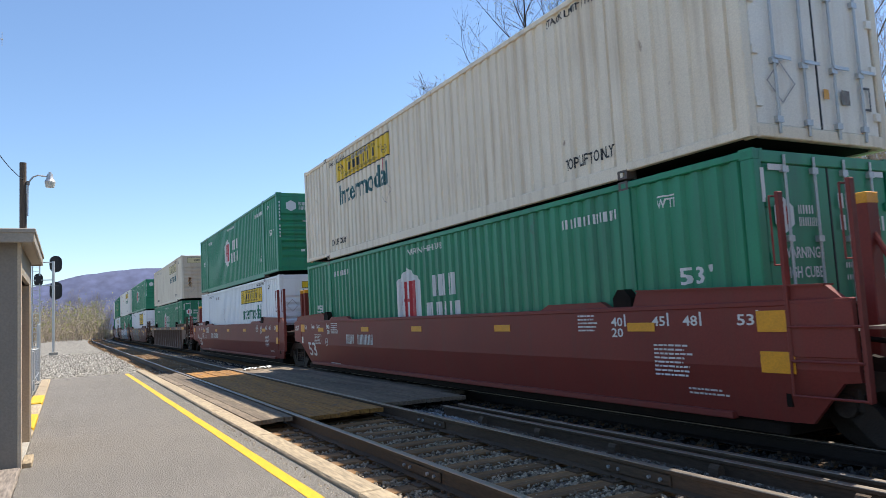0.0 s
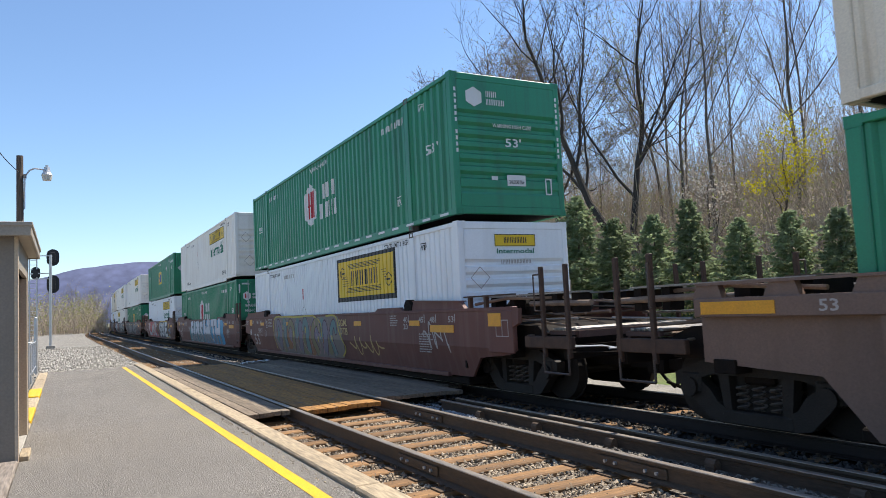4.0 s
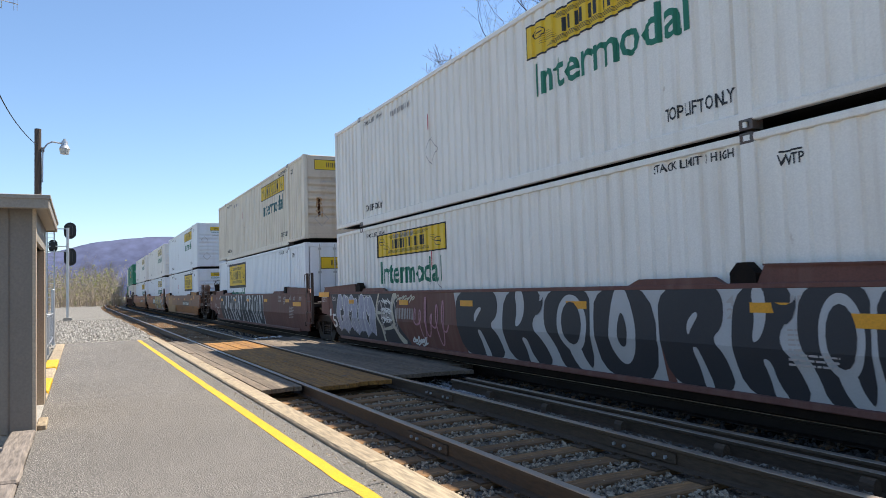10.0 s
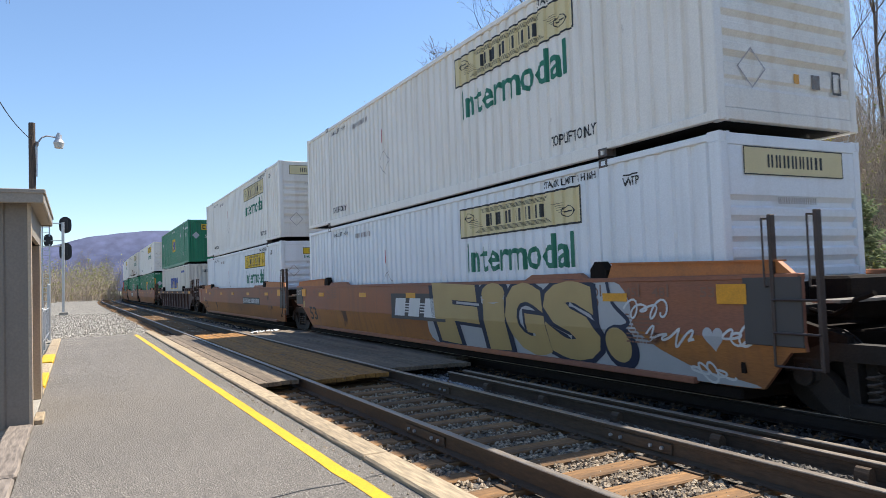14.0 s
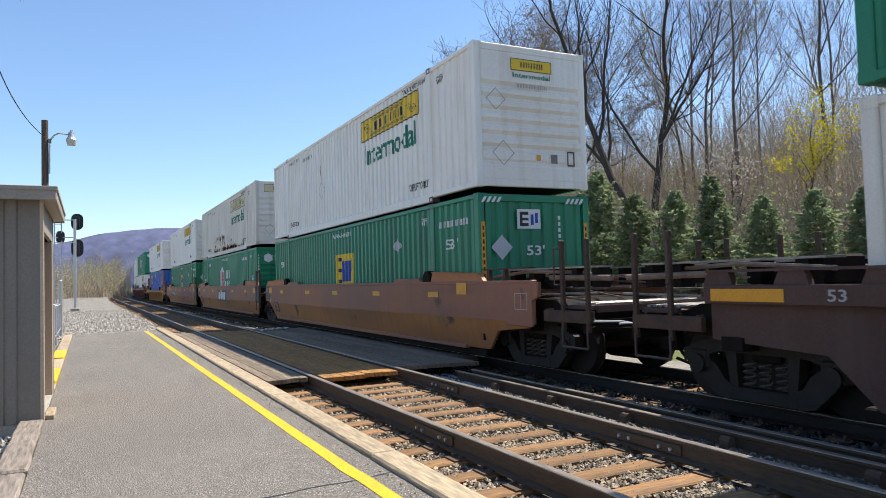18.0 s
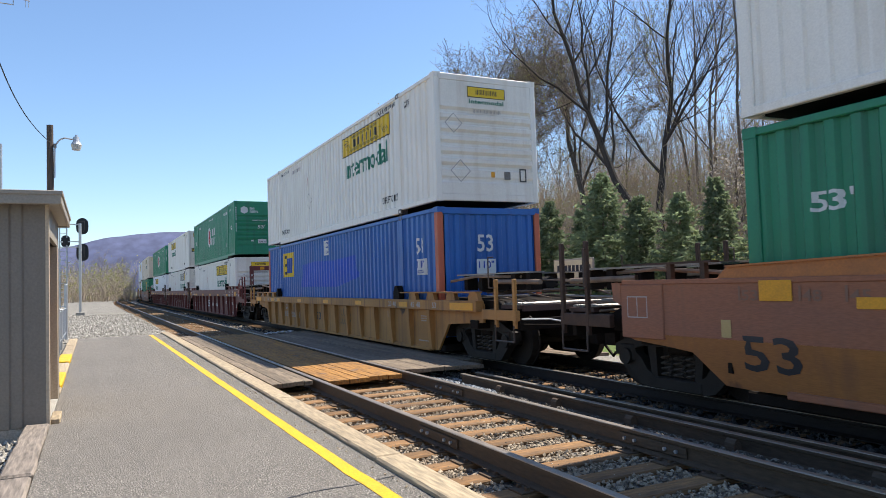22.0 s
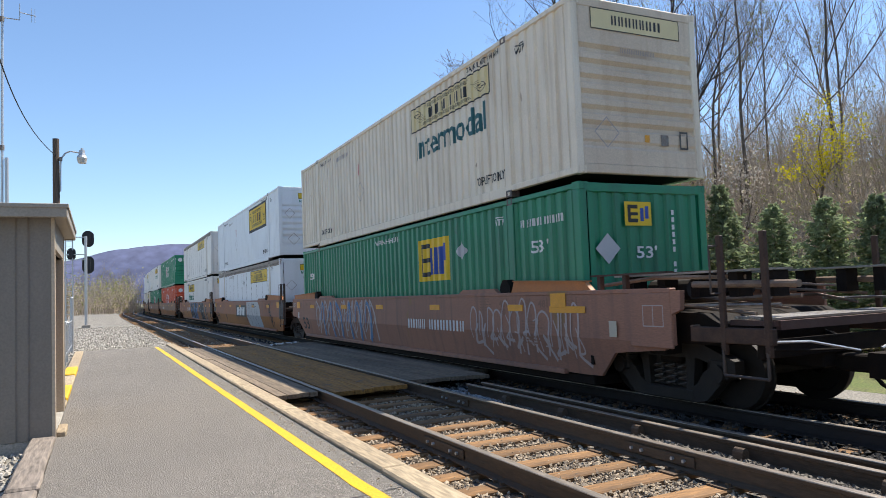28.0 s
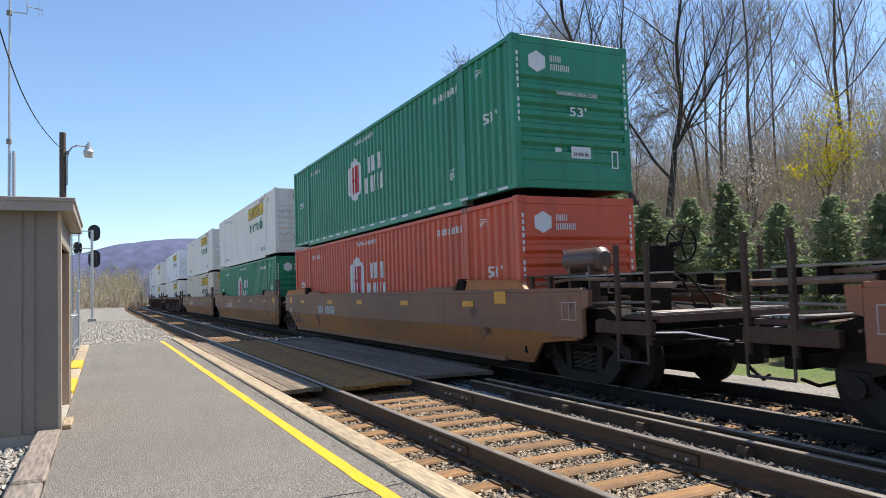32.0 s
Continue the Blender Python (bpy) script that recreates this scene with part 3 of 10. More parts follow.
far_track = track("main_track", TRAIN_C, MAIN_Z, "main track with worn steel rails that carries the train", (1.5, 32), "rail_shaded")

# joint bars with bright bolts on the near track, braces on the main track
for y, side in ((5.15, 1), (9.35, 1), (6.6, -1)):
    x = NEAR_C + side * GAUGE / 2
    bar = thing("joint_bar", "rusty steel joint bar bolted to the rail web", "joint bar", "joint bars")
    bm = bmesh.new()
    box(bm, x - 0.034, x - 0.013, y - 0.45, y + 0.45, NEAR_Z - 0.145, NEAR_Z - 0.052, 0.006)
    part("bar", bm, M["rail_side"], bar)
    for k in (-0.34, -0.2, 0.2, 0.34):
        bm = bmesh.new()
        rod(bm, (x - 0.034, y + k, NEAR_Z - 0.098), (x - 0.058, y + k, NEAR_Z - 0.098), 0.017, 6)
        part("bolt", bm, M["galv"], bar, "bright new bolt")
# the turnout's two rails between the tracks, held by forged braces
turnout = thing("turnout_rails", "pair of rusty turnout rails lying between the two tracks", "track", kind="structure")
for x in (5.64, 5.93):
    bm = bmesh.new()
    sweep(bm, x, 0.32, RAIL_BODY, -30, 10.8)
    r_ = part("rail", bm, M["rail_side"], turnout)
    bm = bmesh.new()
    sweep(bm, x, 0.322, RAIL_HEAD, -30, 10.8)
    part("rail_head", bm, M["rail_top"], r_, "dull worn running surface")
for y in (3.54, 4.99, 6.44, 7.90, 9.35):
    e = thing("rail_brace", "dark forged rail brace against the turnout rail", "rail brace", "rail braces")
    bm = bmesh.new()
    pts = [(-0.17, -0.185), (-0.17, -0.10)] + [(-0.12 + 0.05 * math.cos(a), -0.10 + 0.075 * math.sin(a)) for a in np.linspace(math.pi, 0, 7)] + [(-0.07, -0.185)]
    extrude_poly(bm, [(5.64 + u, 0.32 + w) for u, w in pts], "y", y - 0.06, y + 0.06)
    part("lug", bm, M["rail_side"], e)
    bm = bmesh.new()
    box(bm, 5.64 - 0.30, 5.64 - 0.08, y - 0.10, y + 0.10, 0.115, 0.138)
    part("plate", bm, M["rail_side"], e)

# plank crossing
def planks(name, xs, y0, y1, z0, z1, key, label, seed):
    e = thing(name, label, "crossing", kind="structure")
    rng = random.Random(seed)
    for a, b, in zip(xs, xs[1:]):
        y = y0 + rng.uniform(-0.05, 0.05)
        while y < y1 - 0.5:
            ln = min(rng.uniform(3.4, 4.8), y1 - y)
            bm = bmesh.new()
            box(bm, a + 0.003, b - 0.003, y + 0.004, y + ln - 0.004, -0.07, 0.0, 0.005)
            za, zb = (np.interp(v, (xs[0], xs[-1]), (z0, z1)) for v in (a, b))
            for v in bm.verts:
                v.co.z += float(np.interp(v.co.x, (a, b), (za, zb))) + 0.006 * math.sin(y * 7 + a * 5)
            part("plank", bm, M[key], e)
            y += ln
    return e


planks("kerbside_crossing", [2.44, 2.60, 2.78, 2.96, 3.09], 10.98, 24.2, 0.40, 0.41, "plank_grey", "grey plank crossing between kerb and rail", 3)
planks("inner_crossing", [3.28, 3.45, 3.62, 3.79, 3.96, 4.13, 4.30, 4.47, 4.55], 10.8, 23.6, 0.405, 0.405, "plank", "orange-brown plank crossing between the rails", 4)
planks("middle_crossing", [4.76, 5.04, 5.32, 5.60, 5.88, 6.16, 6.36], 11.35, 24.0, 0.40, 0.37, "plank_grey", "weathered plank crossing between the two tracks", 5)
planks("crossing_ramp", [6.38, 6.68, 6.98], 12.5, 24.0, 0.365, 0.31, "plank_grey", "short plank ramp down to the main track", 8)
planks("main_crossing", [7.26, 7.5, 7.74, 7.98, 8.22, 8.48], 12.3, 24.0, 0.29, 0.29, "plank_grey", "dark plank crossing between the main rails", 6)
planks("outer_crossing", [8.78, 9.1, 9.42, 9.74, 10.06], 12.3, 24.0, 0.29, 0.24, "plank_grey", "grey plank crossing beyond the main track", 7)

# loose stones
def stones(name, count, region, size, material, label, seed, parent=None):
    rng = np.random.default_rng(seed)
    ico = [(0, 0, 1), (0.9, 0, 0.2), (0.3, 0.85, 0.1), (-0.75, 0.5, 0.15), (-0.7, -0.55, 0.1), (0.3, -0.85, 0.2), (0, 0, -0.6)]
    tri = [(0, 1, 2), (0, 2, 3), (0, 3, 4), (0, 4, 5), (0, 5, 1), (6, 2, 1), (6, 3, 2), (6, 4, 3), (6, 5, 4), (6, 1, 5)]
    base, verts, faces = np.array(ico), [], []
    while len(verts) < count * 7:
        x, y, z = region(rng)
        s = size * rng.uniform(0.55, 1.35)
        a = rng.uniform(0, math.tau)
        v = base * (s * rng.uniform(0.7, 1.3, 3)) + rng.normal(0, s * 0.12, (7, 3))
        tilt = rng.uniform(-0.7, 0.7)
        c, sn, ct, st = math.cos(a), math.sin(a), math.cos(tilt), math.sin(tilt)
        v = v @ np.array([[1, 0, 0], [0, ct, -st], [0, st, ct]]) @ np.array([[c, -sn, 0], [sn, c, 0], [0, 0, 1]])
        k = len(verts)
        verts += (v + (x, y, z + s * 0.25)).tolist()
        faces += [(k + i, k + j, k + l) for i, j, l in tri]
    ob = new(name, mesh_from(name, verts, faces, material))
    return tagged(ob, label, "stones", kind="stuff")


def stone_mat(name, a, b, c):
    m = bpy.data.materials.new(name)
    m.use_nodes = True
    nt, lk = m.node_tree, m.node_tree.links.new
    geo, ramp = nt.nodes.new("ShaderNodeNewGeometry"), nt.nodes.new("ShaderNodeValToRGB")
    ramp.color_ramp.elements[0].color, ramp.color_ramp.elements[1].color = (*a, 1), (*c, 1)
    ramp.color_ramp.elements.new(0.5).color = (*b, 1)
    lk(geo.outputs["Random Per Island"], ramp.inputs[0])
    lk(ramp.outputs[0], nt.nodes["Principled BSDF"].inputs["Base Color"])
    nt.nodes["Principled BSDF"].inputs["Roughness"].default_value = 0.9
    return m


M["stone"] = stone_mat("ballast_stone", (0.13, 0.10, 0.072), (0.29, 0.222, 0.148), (0.48, 0.385, 0.275))
M["stone_pale"] = stone_mat("pale_gravel", (0.22, 0.20, 0.17), (0.36, 0.33, 0.285), (0.52, 0.48, 0.42))
# stones under the train, its shade put into their colours
M["stone_shaded"] = stone_mat("shade_dark_stone", (0.018, 0.016, 0.014), (0.042, 0.036, 0.031), (0.085, 0.073, 0.062))
M["stone_grimy"] = stone_mat("grimy_stone", (0.06, 0.050, 0.041), (0.125, 0.108, 0.088), (0.26, 0.225, 0.18))
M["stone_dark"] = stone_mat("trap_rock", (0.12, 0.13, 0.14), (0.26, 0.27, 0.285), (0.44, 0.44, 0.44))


def bed(x0, x1, y0, y1, crib=None):
    def pick(rng):
        while True:
            x, y = rng.uniform(x0, x1), y0 + (y1 - y0) * rng.uniform() ** 1.4
            if min(abs(x - NEAR_C + GAUGE / 2), abs(x - NEAR_C - GAUGE / 2), abs(x - TRAIN_C + GAUGE / 2), abs(x - TRAIN_C - GAUGE / 2), abs(x - 5.64), abs(x - 5.93)) > 0.09:
                return x, y, ground_z(x) + 0.035
    return pick


stones("near_ballast", 12000, bed(2.46, 5.2, 3.0, 11.0), 0.021, M["stone"], "loose brown-grey ballast stones round the ties", 11)
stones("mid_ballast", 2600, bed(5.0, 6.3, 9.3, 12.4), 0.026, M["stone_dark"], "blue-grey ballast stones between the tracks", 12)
stones("low_ballast", 2600, bed(5.0, 6.3, 3.5, 9.5), 0.026, M["stone_grimy"], "grimy brown ballast stones between the tracks", 19)
stones("main_ballast", 2600, bed(6.3, 9.1, 3.5, 13.0), 0.034, M["stone_shaded"], "main track ballast stones, coloured near-black for the train's shade", 13)
stones("outer_ballast", 1800, bed(9.0, 10.9, 3.5, 14.0), 0.034, M["stone"], "pale ballast stones beyond the main track", 18)
stones("far_ballast", 2600, bed(2.46, 6.4, 24.0, 60.0), 0.036, M["stone"], "ballast stones beyond the crossing", 14)
stones("shoulder_stones", 6500, lambda r: (r.uniform(-2.2, 2.6), 27.2 + 33 * r.uniform() ** 1.6, 0.20), 0.042, M["stone_pale"], "pale loose stones beyond the platform end", 15)
stones("edge_stones", 2200, lambda r: (r.uniform(-2.2, -0.76), r.uniform(4.5, 10.5), 0.20), 0.032, M["stone_pale"], "pale gravel behind the timber edging", 16)
stones("kerb_grit", 160, lambda r: (2.12 - abs(r.normal(0, 0.06)), r.uniform(4.5, 14), PLAT_Z), 0.010, M["stone"], "grit swept against the kerb", 17)

# ---- containers: 53 ft boxes, built round their own centre line, bottom at z = 0, leading end at -y ----
HW, HL, CH, POST = 1.295, 8.077, 2.896, 6.05
PROFILES = {"corr": [(0.0, 0.0), (0.10, 0.0), (0.14, 0.048), (0.24, 0.048), (0.28, 0.0)],
            "groove": [(0.0, 0.0), (0.15, 0.0), (0.175, 0.036), (0.255, 0.036), (0.28, 0.0)],
            "soft": [(0.0, 0.0), (0.155, 0.0), (0.17, 0.026), (0.205, 0.026), (0.22, 0.0)],
            "flat": [(0.0, 0.0), (0.512, 0.0), (0.516, 0.006), (0.524, 0.006), (0.528, 0.0), (1.235, 0.0)]}
RECESS = 0.028
RIBS = [(0.26, 0), (0.50, 0), (0.54, 0.02), (0.60, 0.02), (0.64, 0)] + [(0.79 + 0.243 * k + u, d) for k in range(6) for u, d in ((0, 0), (0.03, 0.050), (0.09, 0.050), (0.155, 0))] + [(2.74, 0)]
SPANS = ((-7.90, -6.15), (-5.95, 5.95), (6.15, 7.90))


def depth(style, y):
    pr = PROFILES[style]
    if any(a <= y <= b for a, b in SPANS):
        return RECESS + float(np.interp(y % pr[-1][0], [p[0] for p in pr], [p[1] for p in pr]))
    return 0.0


def breaks(style, a, b):
    pr = PROFILES[style]
    p, out = pr[-1][0], []
    k = math.floor(a / p) * p
    while k < b:
        out += [k + q[0] for q in pr[:-1] if a < k + q[0] < b]
        k += p
    return out + [v for s in SPANS for v in s if a < v < b]


def wall(bm, style, a, b):
    ys = sorted({a, b, *[y for y in breaks(style, a, b)]})
    cols = []
    for y in ys:
        x = -HW + depth(style, min(max(y, a + 1e-4), b - 1e-4))
        cols.append([bm.verts.new((x, y, z)) for z in (0.20, 2.80)] + [bm.verts.new((x + 0.004, y, z)) for z in (2.80, 0.20)])
    for p, q in zip(cols, cols[1:]):
        for k in range(4):
            bm.faces.new((p[k], p[(k + 1) % 4], q[(k + 1) % 4], q[k]))


def drape(bm, style, off=0.006):
    """Lay a flat marking, given in y and z, on the side wall."""
    ys = [v.co.y for v in bm.verts]
    for y in breaks(style, min(ys), max(ys)):
        bmesh.ops.bisect_plane(bm, geom=bm.verts[:] + bm.edges[:] + bm.faces[:], plane_co=(0, y, 0), plane_no=(0, 1, 0), dist=1e-5)
    for v in bm.verts:
        v.co.x = -HW + (depth(style, v.co.y) if 0.2 < v.co.z < 2.8 else 0.0) - off + (v.co.x if abs(v.co.x) < 0.05 else 0)


def flat_face(bm, pts):
    """A face from (y, z) points."""
    bm.faces.new([bm.verts.new((0, y, z)) for y, z in pts])


def quad(bm, y0, y1, z0, z1, lean=0.0, lift=0.0):
    bm.faces.new([bm.verts.new((-lift, y, z)) for y, z in ((y0 + lean, z0), (y1 + lean, z0), (y1, z1), (y0, z1))])


def frame_quad(bm, y0, y1, z0, z1, w):
    for q in ((y0, y1, z0, z0 + w), (y0, y1, z1 - w, z1), (min(y0, y1), min(y0, y1) + w, z0 + w, z1 - w), (max(y0, y1) - w, max(y0, y1), z0 + w, z1 - w)):
        quad(bm, *q, 0, 0.002)


def words(bm, text, y0, y1, z0, z1):
    co, faces = text_mesh(text)
    vs = [bm.verts.new((0, y0 + (y1 - y0) * u, z0 + (z1 - z0) * w)) for u, w in co]
    for f in faces:
        try:
            bm.faces.new([vs[i] for i in f])
        except ValueError:
            pass


def bars(bm, y0, y1, z0, z1, n, seed=0, gap=0.35):
    """Pairs of plain thin upright bars in place of lettering."""
    rng = random.Random(seed)
    w = [rng.uniform(0.7, 1.2) for _ in range(n)]
    tot, y = sum(w) + gap * (n - 1), 0.0
    for k in range(n):
        a, b = y0 + (y1 - y0) * y / tot, y0 + (y1 - y0) * (y + w[k]) / tot
        quad(bm, a, a + (b - a) * 0.34, z0, z1, 0, 0.003)
        quad(bm, b - (b - a) * 0.34, b, z0, z1, 0, 0.003)
        y += w[k] + gap


def lift_all(bm, x):
    for v in bm.verts:
        v.co.x = x


def scroll_lines(bm, y0, y1, z0, z1):
    """Thin ruled lines and rolled ends of a painted banner."""
    u, h = (y1 - y0), (z1 - z0)
    for k in range(4):
        quad(bm, y0 + u * (0.16 + 0.012 * k), y0 + u * (0.80 - 0.01 * k), z0 + h * (0.14 + 0.035 * k), z0 + h * (0.155 + 0.035 * k), 0, 0.003)
        quad(bm, y0 + u * (0.20 + 0.01 * k), y0 + u * (0.78 - 0.01 * k), z0 + h * (0.86 - 0.035 * k), z0 + h * (0.875 - 0.035 * k), 0, 0.003)
    for c, zc in ((0.09, 0.66), (0.91, 0.36)):
        pts = [(y0 + u * (c + 0.045 * math.cos(a)), z0 + h * (zc + 0.16 * math.sin(a))) for a in np.linspace(0, math.tau, 15)[:-1]]
        for (a, b), (c2, d) in zip(pts, pts[1:] + pts[:1]):
            e = 0.86
            cy, cz = y0 + u * c, z0 + h * zc
            bm.faces.new([bm.verts.new((-0.003, p, q)) for p, q in ((a, b), (c2, d), (cy + (c2 - cy) * e, cz + (d - cz) * e), (cy + (a - cy) * e, cz + (b - cz) * e))])
        quad(bm, y0 + u * (c - 0.03), y0 + u * (c + 0.03), z0 + h * (zc - 0.02), z0 + h * (zc + 0.02), 0.0, 0.003)
    for k in range(5):
        quad(bm, y0 + u * (0.80 + 0.012 * k), y0 + u * 0.88, z0 + h * (0.60 - 0.06 * k), z0 + h * (0.612 - 0.06 * k), 0, 0.003)
        quad(bm, y0 + u * 0.10, y0 + u * (0.18 + 0.01 * k), z0 + h * (0.56 - 0.06 * k), z0 + h * (0.572 - 0.06 * k), 0, 0.003)


def mark(e, key, style, material, name, build, label=""):
    """A painted marking on the side wall, one shared mesh for alike ones."""
    k = (key, style, material)
    if k not in CACHE:
        bm = bmesh.new()
        build(bm)
        drape(bm, style)
        CACHE[k] = finish(bm, name, M[material])
    return link_mesh(name, CACHE[k], e, label)


def end_mark(e, key, material, name, build, label=""):
    """A marking on the leading end wall; built as on the side, x across in place of y."""
    k = (key, "end", material)
    if k not in CACHE:
        bm = bmesh.new()
        build(bm)
        for v in bm.verts:
            x, y, z = v.co
            v.co = (-y, -HL - 0.004 + x, z)
        CACHE[k] = finish(bm, name, M[material])
    return link_mesh(name, CACHE[k], e, label)


def casting(bm, x, y, z):
    """A corner block with an oval hole in both side faces."""
    box(bm, x - 0.045, x + 0.045, y - 0.085, y + 0.085, z - 0.055, z + 0.055)
    for s in (-1, 1):
        a, b = sorted((x + s * 0.04, x + s * 0.085))
        for q in ((-0.09, 0.09, 0.032, 0.06), (-0.09, 0.09, -0.06, -0.032), (-0.09, -0.045, -0.032, 0.032), (0.045, 0.09, -0.032, 0.032)):
            box(bm, a, b, y + q[0], y + q[1], z + q[2], z + q[3])


def rivets(bm, flat_rows):
    """Small rivet heads along lines given as (y, z) from and to."""
    for (y0, z0), (y1, z1) in flat_rows:
        n = max(2, int(math.hypot(y1 - y0, z1 - z0) / 0.058))
        for k in range(n):
            y, z = y0 + (y1 - y0) * k / n, z0 + (z1 - z0) * k / n
            x = -HW + (RECESS if 0.2 < z < 2.62 else 0.0)
            c = [bm.verts.new((x - 0.0005, y + u, z + w)) for u, w in ((-0.013, -0.013), (0.013, -0.013), (0.013, 0.013), (-0.013, 0.013))]
            t = [bm.verts.new((x - 0.008, y + u * 0.6, z + w * 0.6)) for u, w in ((-0.013, -0.013), (0.013, -0.013), (0.013, 0.013), (-0.013, 0.013))]
            bm.faces.new(t)
            for i in range(4):
                bm.faces.new((c[i], c[(i + 1) % 4], t[(i + 1) % 4], t[i]))


def hexa(c, z, r, hgt):
    return [(c + r * s, z + hgt * t) for s, t in ((0, 1), (0.95, 0.5), (0.95, -0.5), (0, -1), (-0.95, -0.5), (-0.95, 0.5))]


def container(paint, brand, style="corr", end="ribs", label="", panel=-3.6, big=False, pale=False, post=None, trim=None):
    e = thing("shipping_container", label, "container", "containers on the train")
    P = M[paint]
    post_key = post or paint
    for k, (a, b) in enumerate(SPANS):
        me = shared(("wall", style, paint, k), lambda bm: wall(bm, style, a, b), P, "side_wall")
        link_mesh("side_wall", me, e)
        if k == 1:
            link_mesh("side_wall", me, e, m=Matrix.Rotation(math.pi, 4, "Z"))
    for k, (a, b) in ((0, SPANS[2]), (2, SPANS[0])):
        me = shared(("wall", style, paint, 2 - k), lambda bm: wall(bm, style, a, b), P, "side_wall")
        link_mesh("side_wall", me, e, m=Matrix.Rotation(math.pi, 4, "Z"))

    def rail_lo(bm):
        box(bm, -HW, -HW + 0.10, -POST, POST, 0.02, 0.205, 0.012)
        for s in (-1, 1):
            box(bm, -HW, -HW + 0.10, min(s * POST, s * HL), max(s * POST, s * HL), 0.10, 0.205, 0.012)
    def rail_hi(bm):
        box(bm, -HW, -HW + 0.07, -HL, HL, 2.64 if style == "flat" else 2.795, CH - 0.012, 0.012)
    def post_b(bm):
        box(bm, -HW - 0.002, -HW + 0.14, -HL, -HL + 0.175, 0.11, CH - 0.11, 0.015)
    def lift_b(bm):
        box(bm, -HW - 0.002, -HW + 0.12, POST - 0.10, POST + 0.10, 0.10, CH - 0.10, 0.012)
    turn = Matrix.Rotation(math.pi, 4, "Z")
    flip = Matrix.Diagonal((1, -1, 1, 1))
    for m in (Matrix(), turn):
        link_mesh("bottom_rail", shared(("rlo", paint), rail_lo, P, "bottom_rail"), e, m=m)
        link_mesh("top_rail", shared(("rhi", paint, style == "flat"), rail_hi, M["rail_grime"] if style == "flat" else P, "top_rail"), e, m=m)
        for f in (Matrix(), flip):
            link_mesh("corner_post", shared(("post", post_key, f == flip), lambda bm: (post_b(bm), bmesh.ops.transform(bm, matrix=f, verts=bm.verts)), M[post_key], "corner_post"), e, m=m)
            link_mesh("lift_post", shared(("lift", paint, f == flip, style == "flat"), lambda bm: (lift_b(bm), bmesh.ops.transform(bm, matrix=f, verts=bm.verts)), M["white_rust"] if style == "flat" else P, "lift_post"), e, m=m)
    cast = shared(("casting",), lambda bm: casting(bm, 0, 0, 0), M["casting_dark"], "corner_casting")
    cast_p = shared(("casting", paint), lambda bm: casting(bm, 0, 0, 0), P, "corner_casting")
    for sx in (-1, 1):
        for y in (-HL + 0.09, HL - 0.09):
            for z in (0.16, CH - 0.058):
                link_mesh("corner_casting", cast_p, e, m=Matrix.Translation((sx * (HW - 0.084), y, z)))
        for y in (-POST, POST) if sx < 0 else ():
            for z in (0.062, CH - 0.060):
                link_mesh("lift_casting", cast, e, "grey steel casting", Matrix.Translation((sx * (HW - 0.082), y, z)))

    if style == "flat":
        def rows_b(bm):
            lines = [((0.52 + 1.235 * k + u, 0.24), (0.52 + 1.235 * k + u, 2.62)) for k in range(-5, 5) for u in (-0.022, 0.022)]
            lines += [((7.85, 0.145), (-7.85, 0.145)), ((7.85, 2.70), (-7.85, 2.70)), ((7.85, 2.74), (-7.85, 2.74))]
            rivets(bm, lines)
        rv = link_mesh("rivets", shared(("rivets",), rows_b, M["rivet_dull"], "rivets"), e, "rows of grimy rivet heads")
        rv["kind"] = "stuff"

    def roof_b(bm):
        box(bm, -HW + 0.07, HW - 0.07, -HL + 0.05, HL - 0.05, 2.80, CH - 0.03)
        for k in range(40):
            y = -7.6 + k * 0.39
            box(bm, -1.1, 1.1, y, y + 0.16, CH - 0.03, CH - 0.012)
    link_mesh("roof", shared(("roof", paint), roof_b, P, "roof"), e)
    def floor_b(bm):
        box(bm, -HW + 0.10, HW - 0.10, -HL + 0.10, HL - 0.10, 0.12, 0.21)
    link_mesh("floor", shared(("floor",), floor_b, M["truck"], "floor"), e, "dark underframe")

    # leading end and trailing end
    def end_frame(bm):
        box(bm, -HW + 0.10, HW - 0.10, -HL, -HL + 0.10, 2.74, CH - 0.012, 0.012)
        box(bm, -HW + 0.10, HW - 0.10, -HL, -HL + 0.10, 0.11, 0.26, 0.012)
    def end_ribs(bm):
        end_frame(bm)
        zs = RIBS
        rows = [[bm.verts.new((x, -HL + 0.006 + d, z)) for x in (-1.16, 1.16)] for z, d in zs]
        for a, b in zip(rows, rows[1:]):
            bm.faces.new((a[0], a[1], b[1], b[0]))
    def end_corr(bm):
        end_frame(bm)
        xs = []
        x = -1.13
        while x < 1.10:
            xs += [(x, 0.0), (x + 0.10, 0.0), (x + 0.13, 0.045), (x + 0.235, 0.045), (x + 0.265, 0.0)]
            x += 0.265
        xs = [p for p in xs if p[0] < 1.13] + [(1.13, 0.0)]
        cols = [[bm.verts.new((x, -HL + 0.02 + d, z)) for z in (0.26, 2.74)] for x, d in xs]
        for a, b in zip(cols, cols[1:]):
            bm.faces.new((a[0], a[1], b[1], b[0]))
    def end_flat(bm):
        end_frame(bm)
        box(bm, -1.13, 1.13, -HL + 0.02, -HL + 0.05, 0.26, 2.74)
        for k in range(5):
            x = -0.94 + 0.47 * k
            box(bm, x - 0.02, x + 0.02, -HL + 0.012, -HL + 0.02, 0.26, 2.74)
    plain_end = {"ribs": end_ribs, "corr": end_corr, "flat": end_flat}
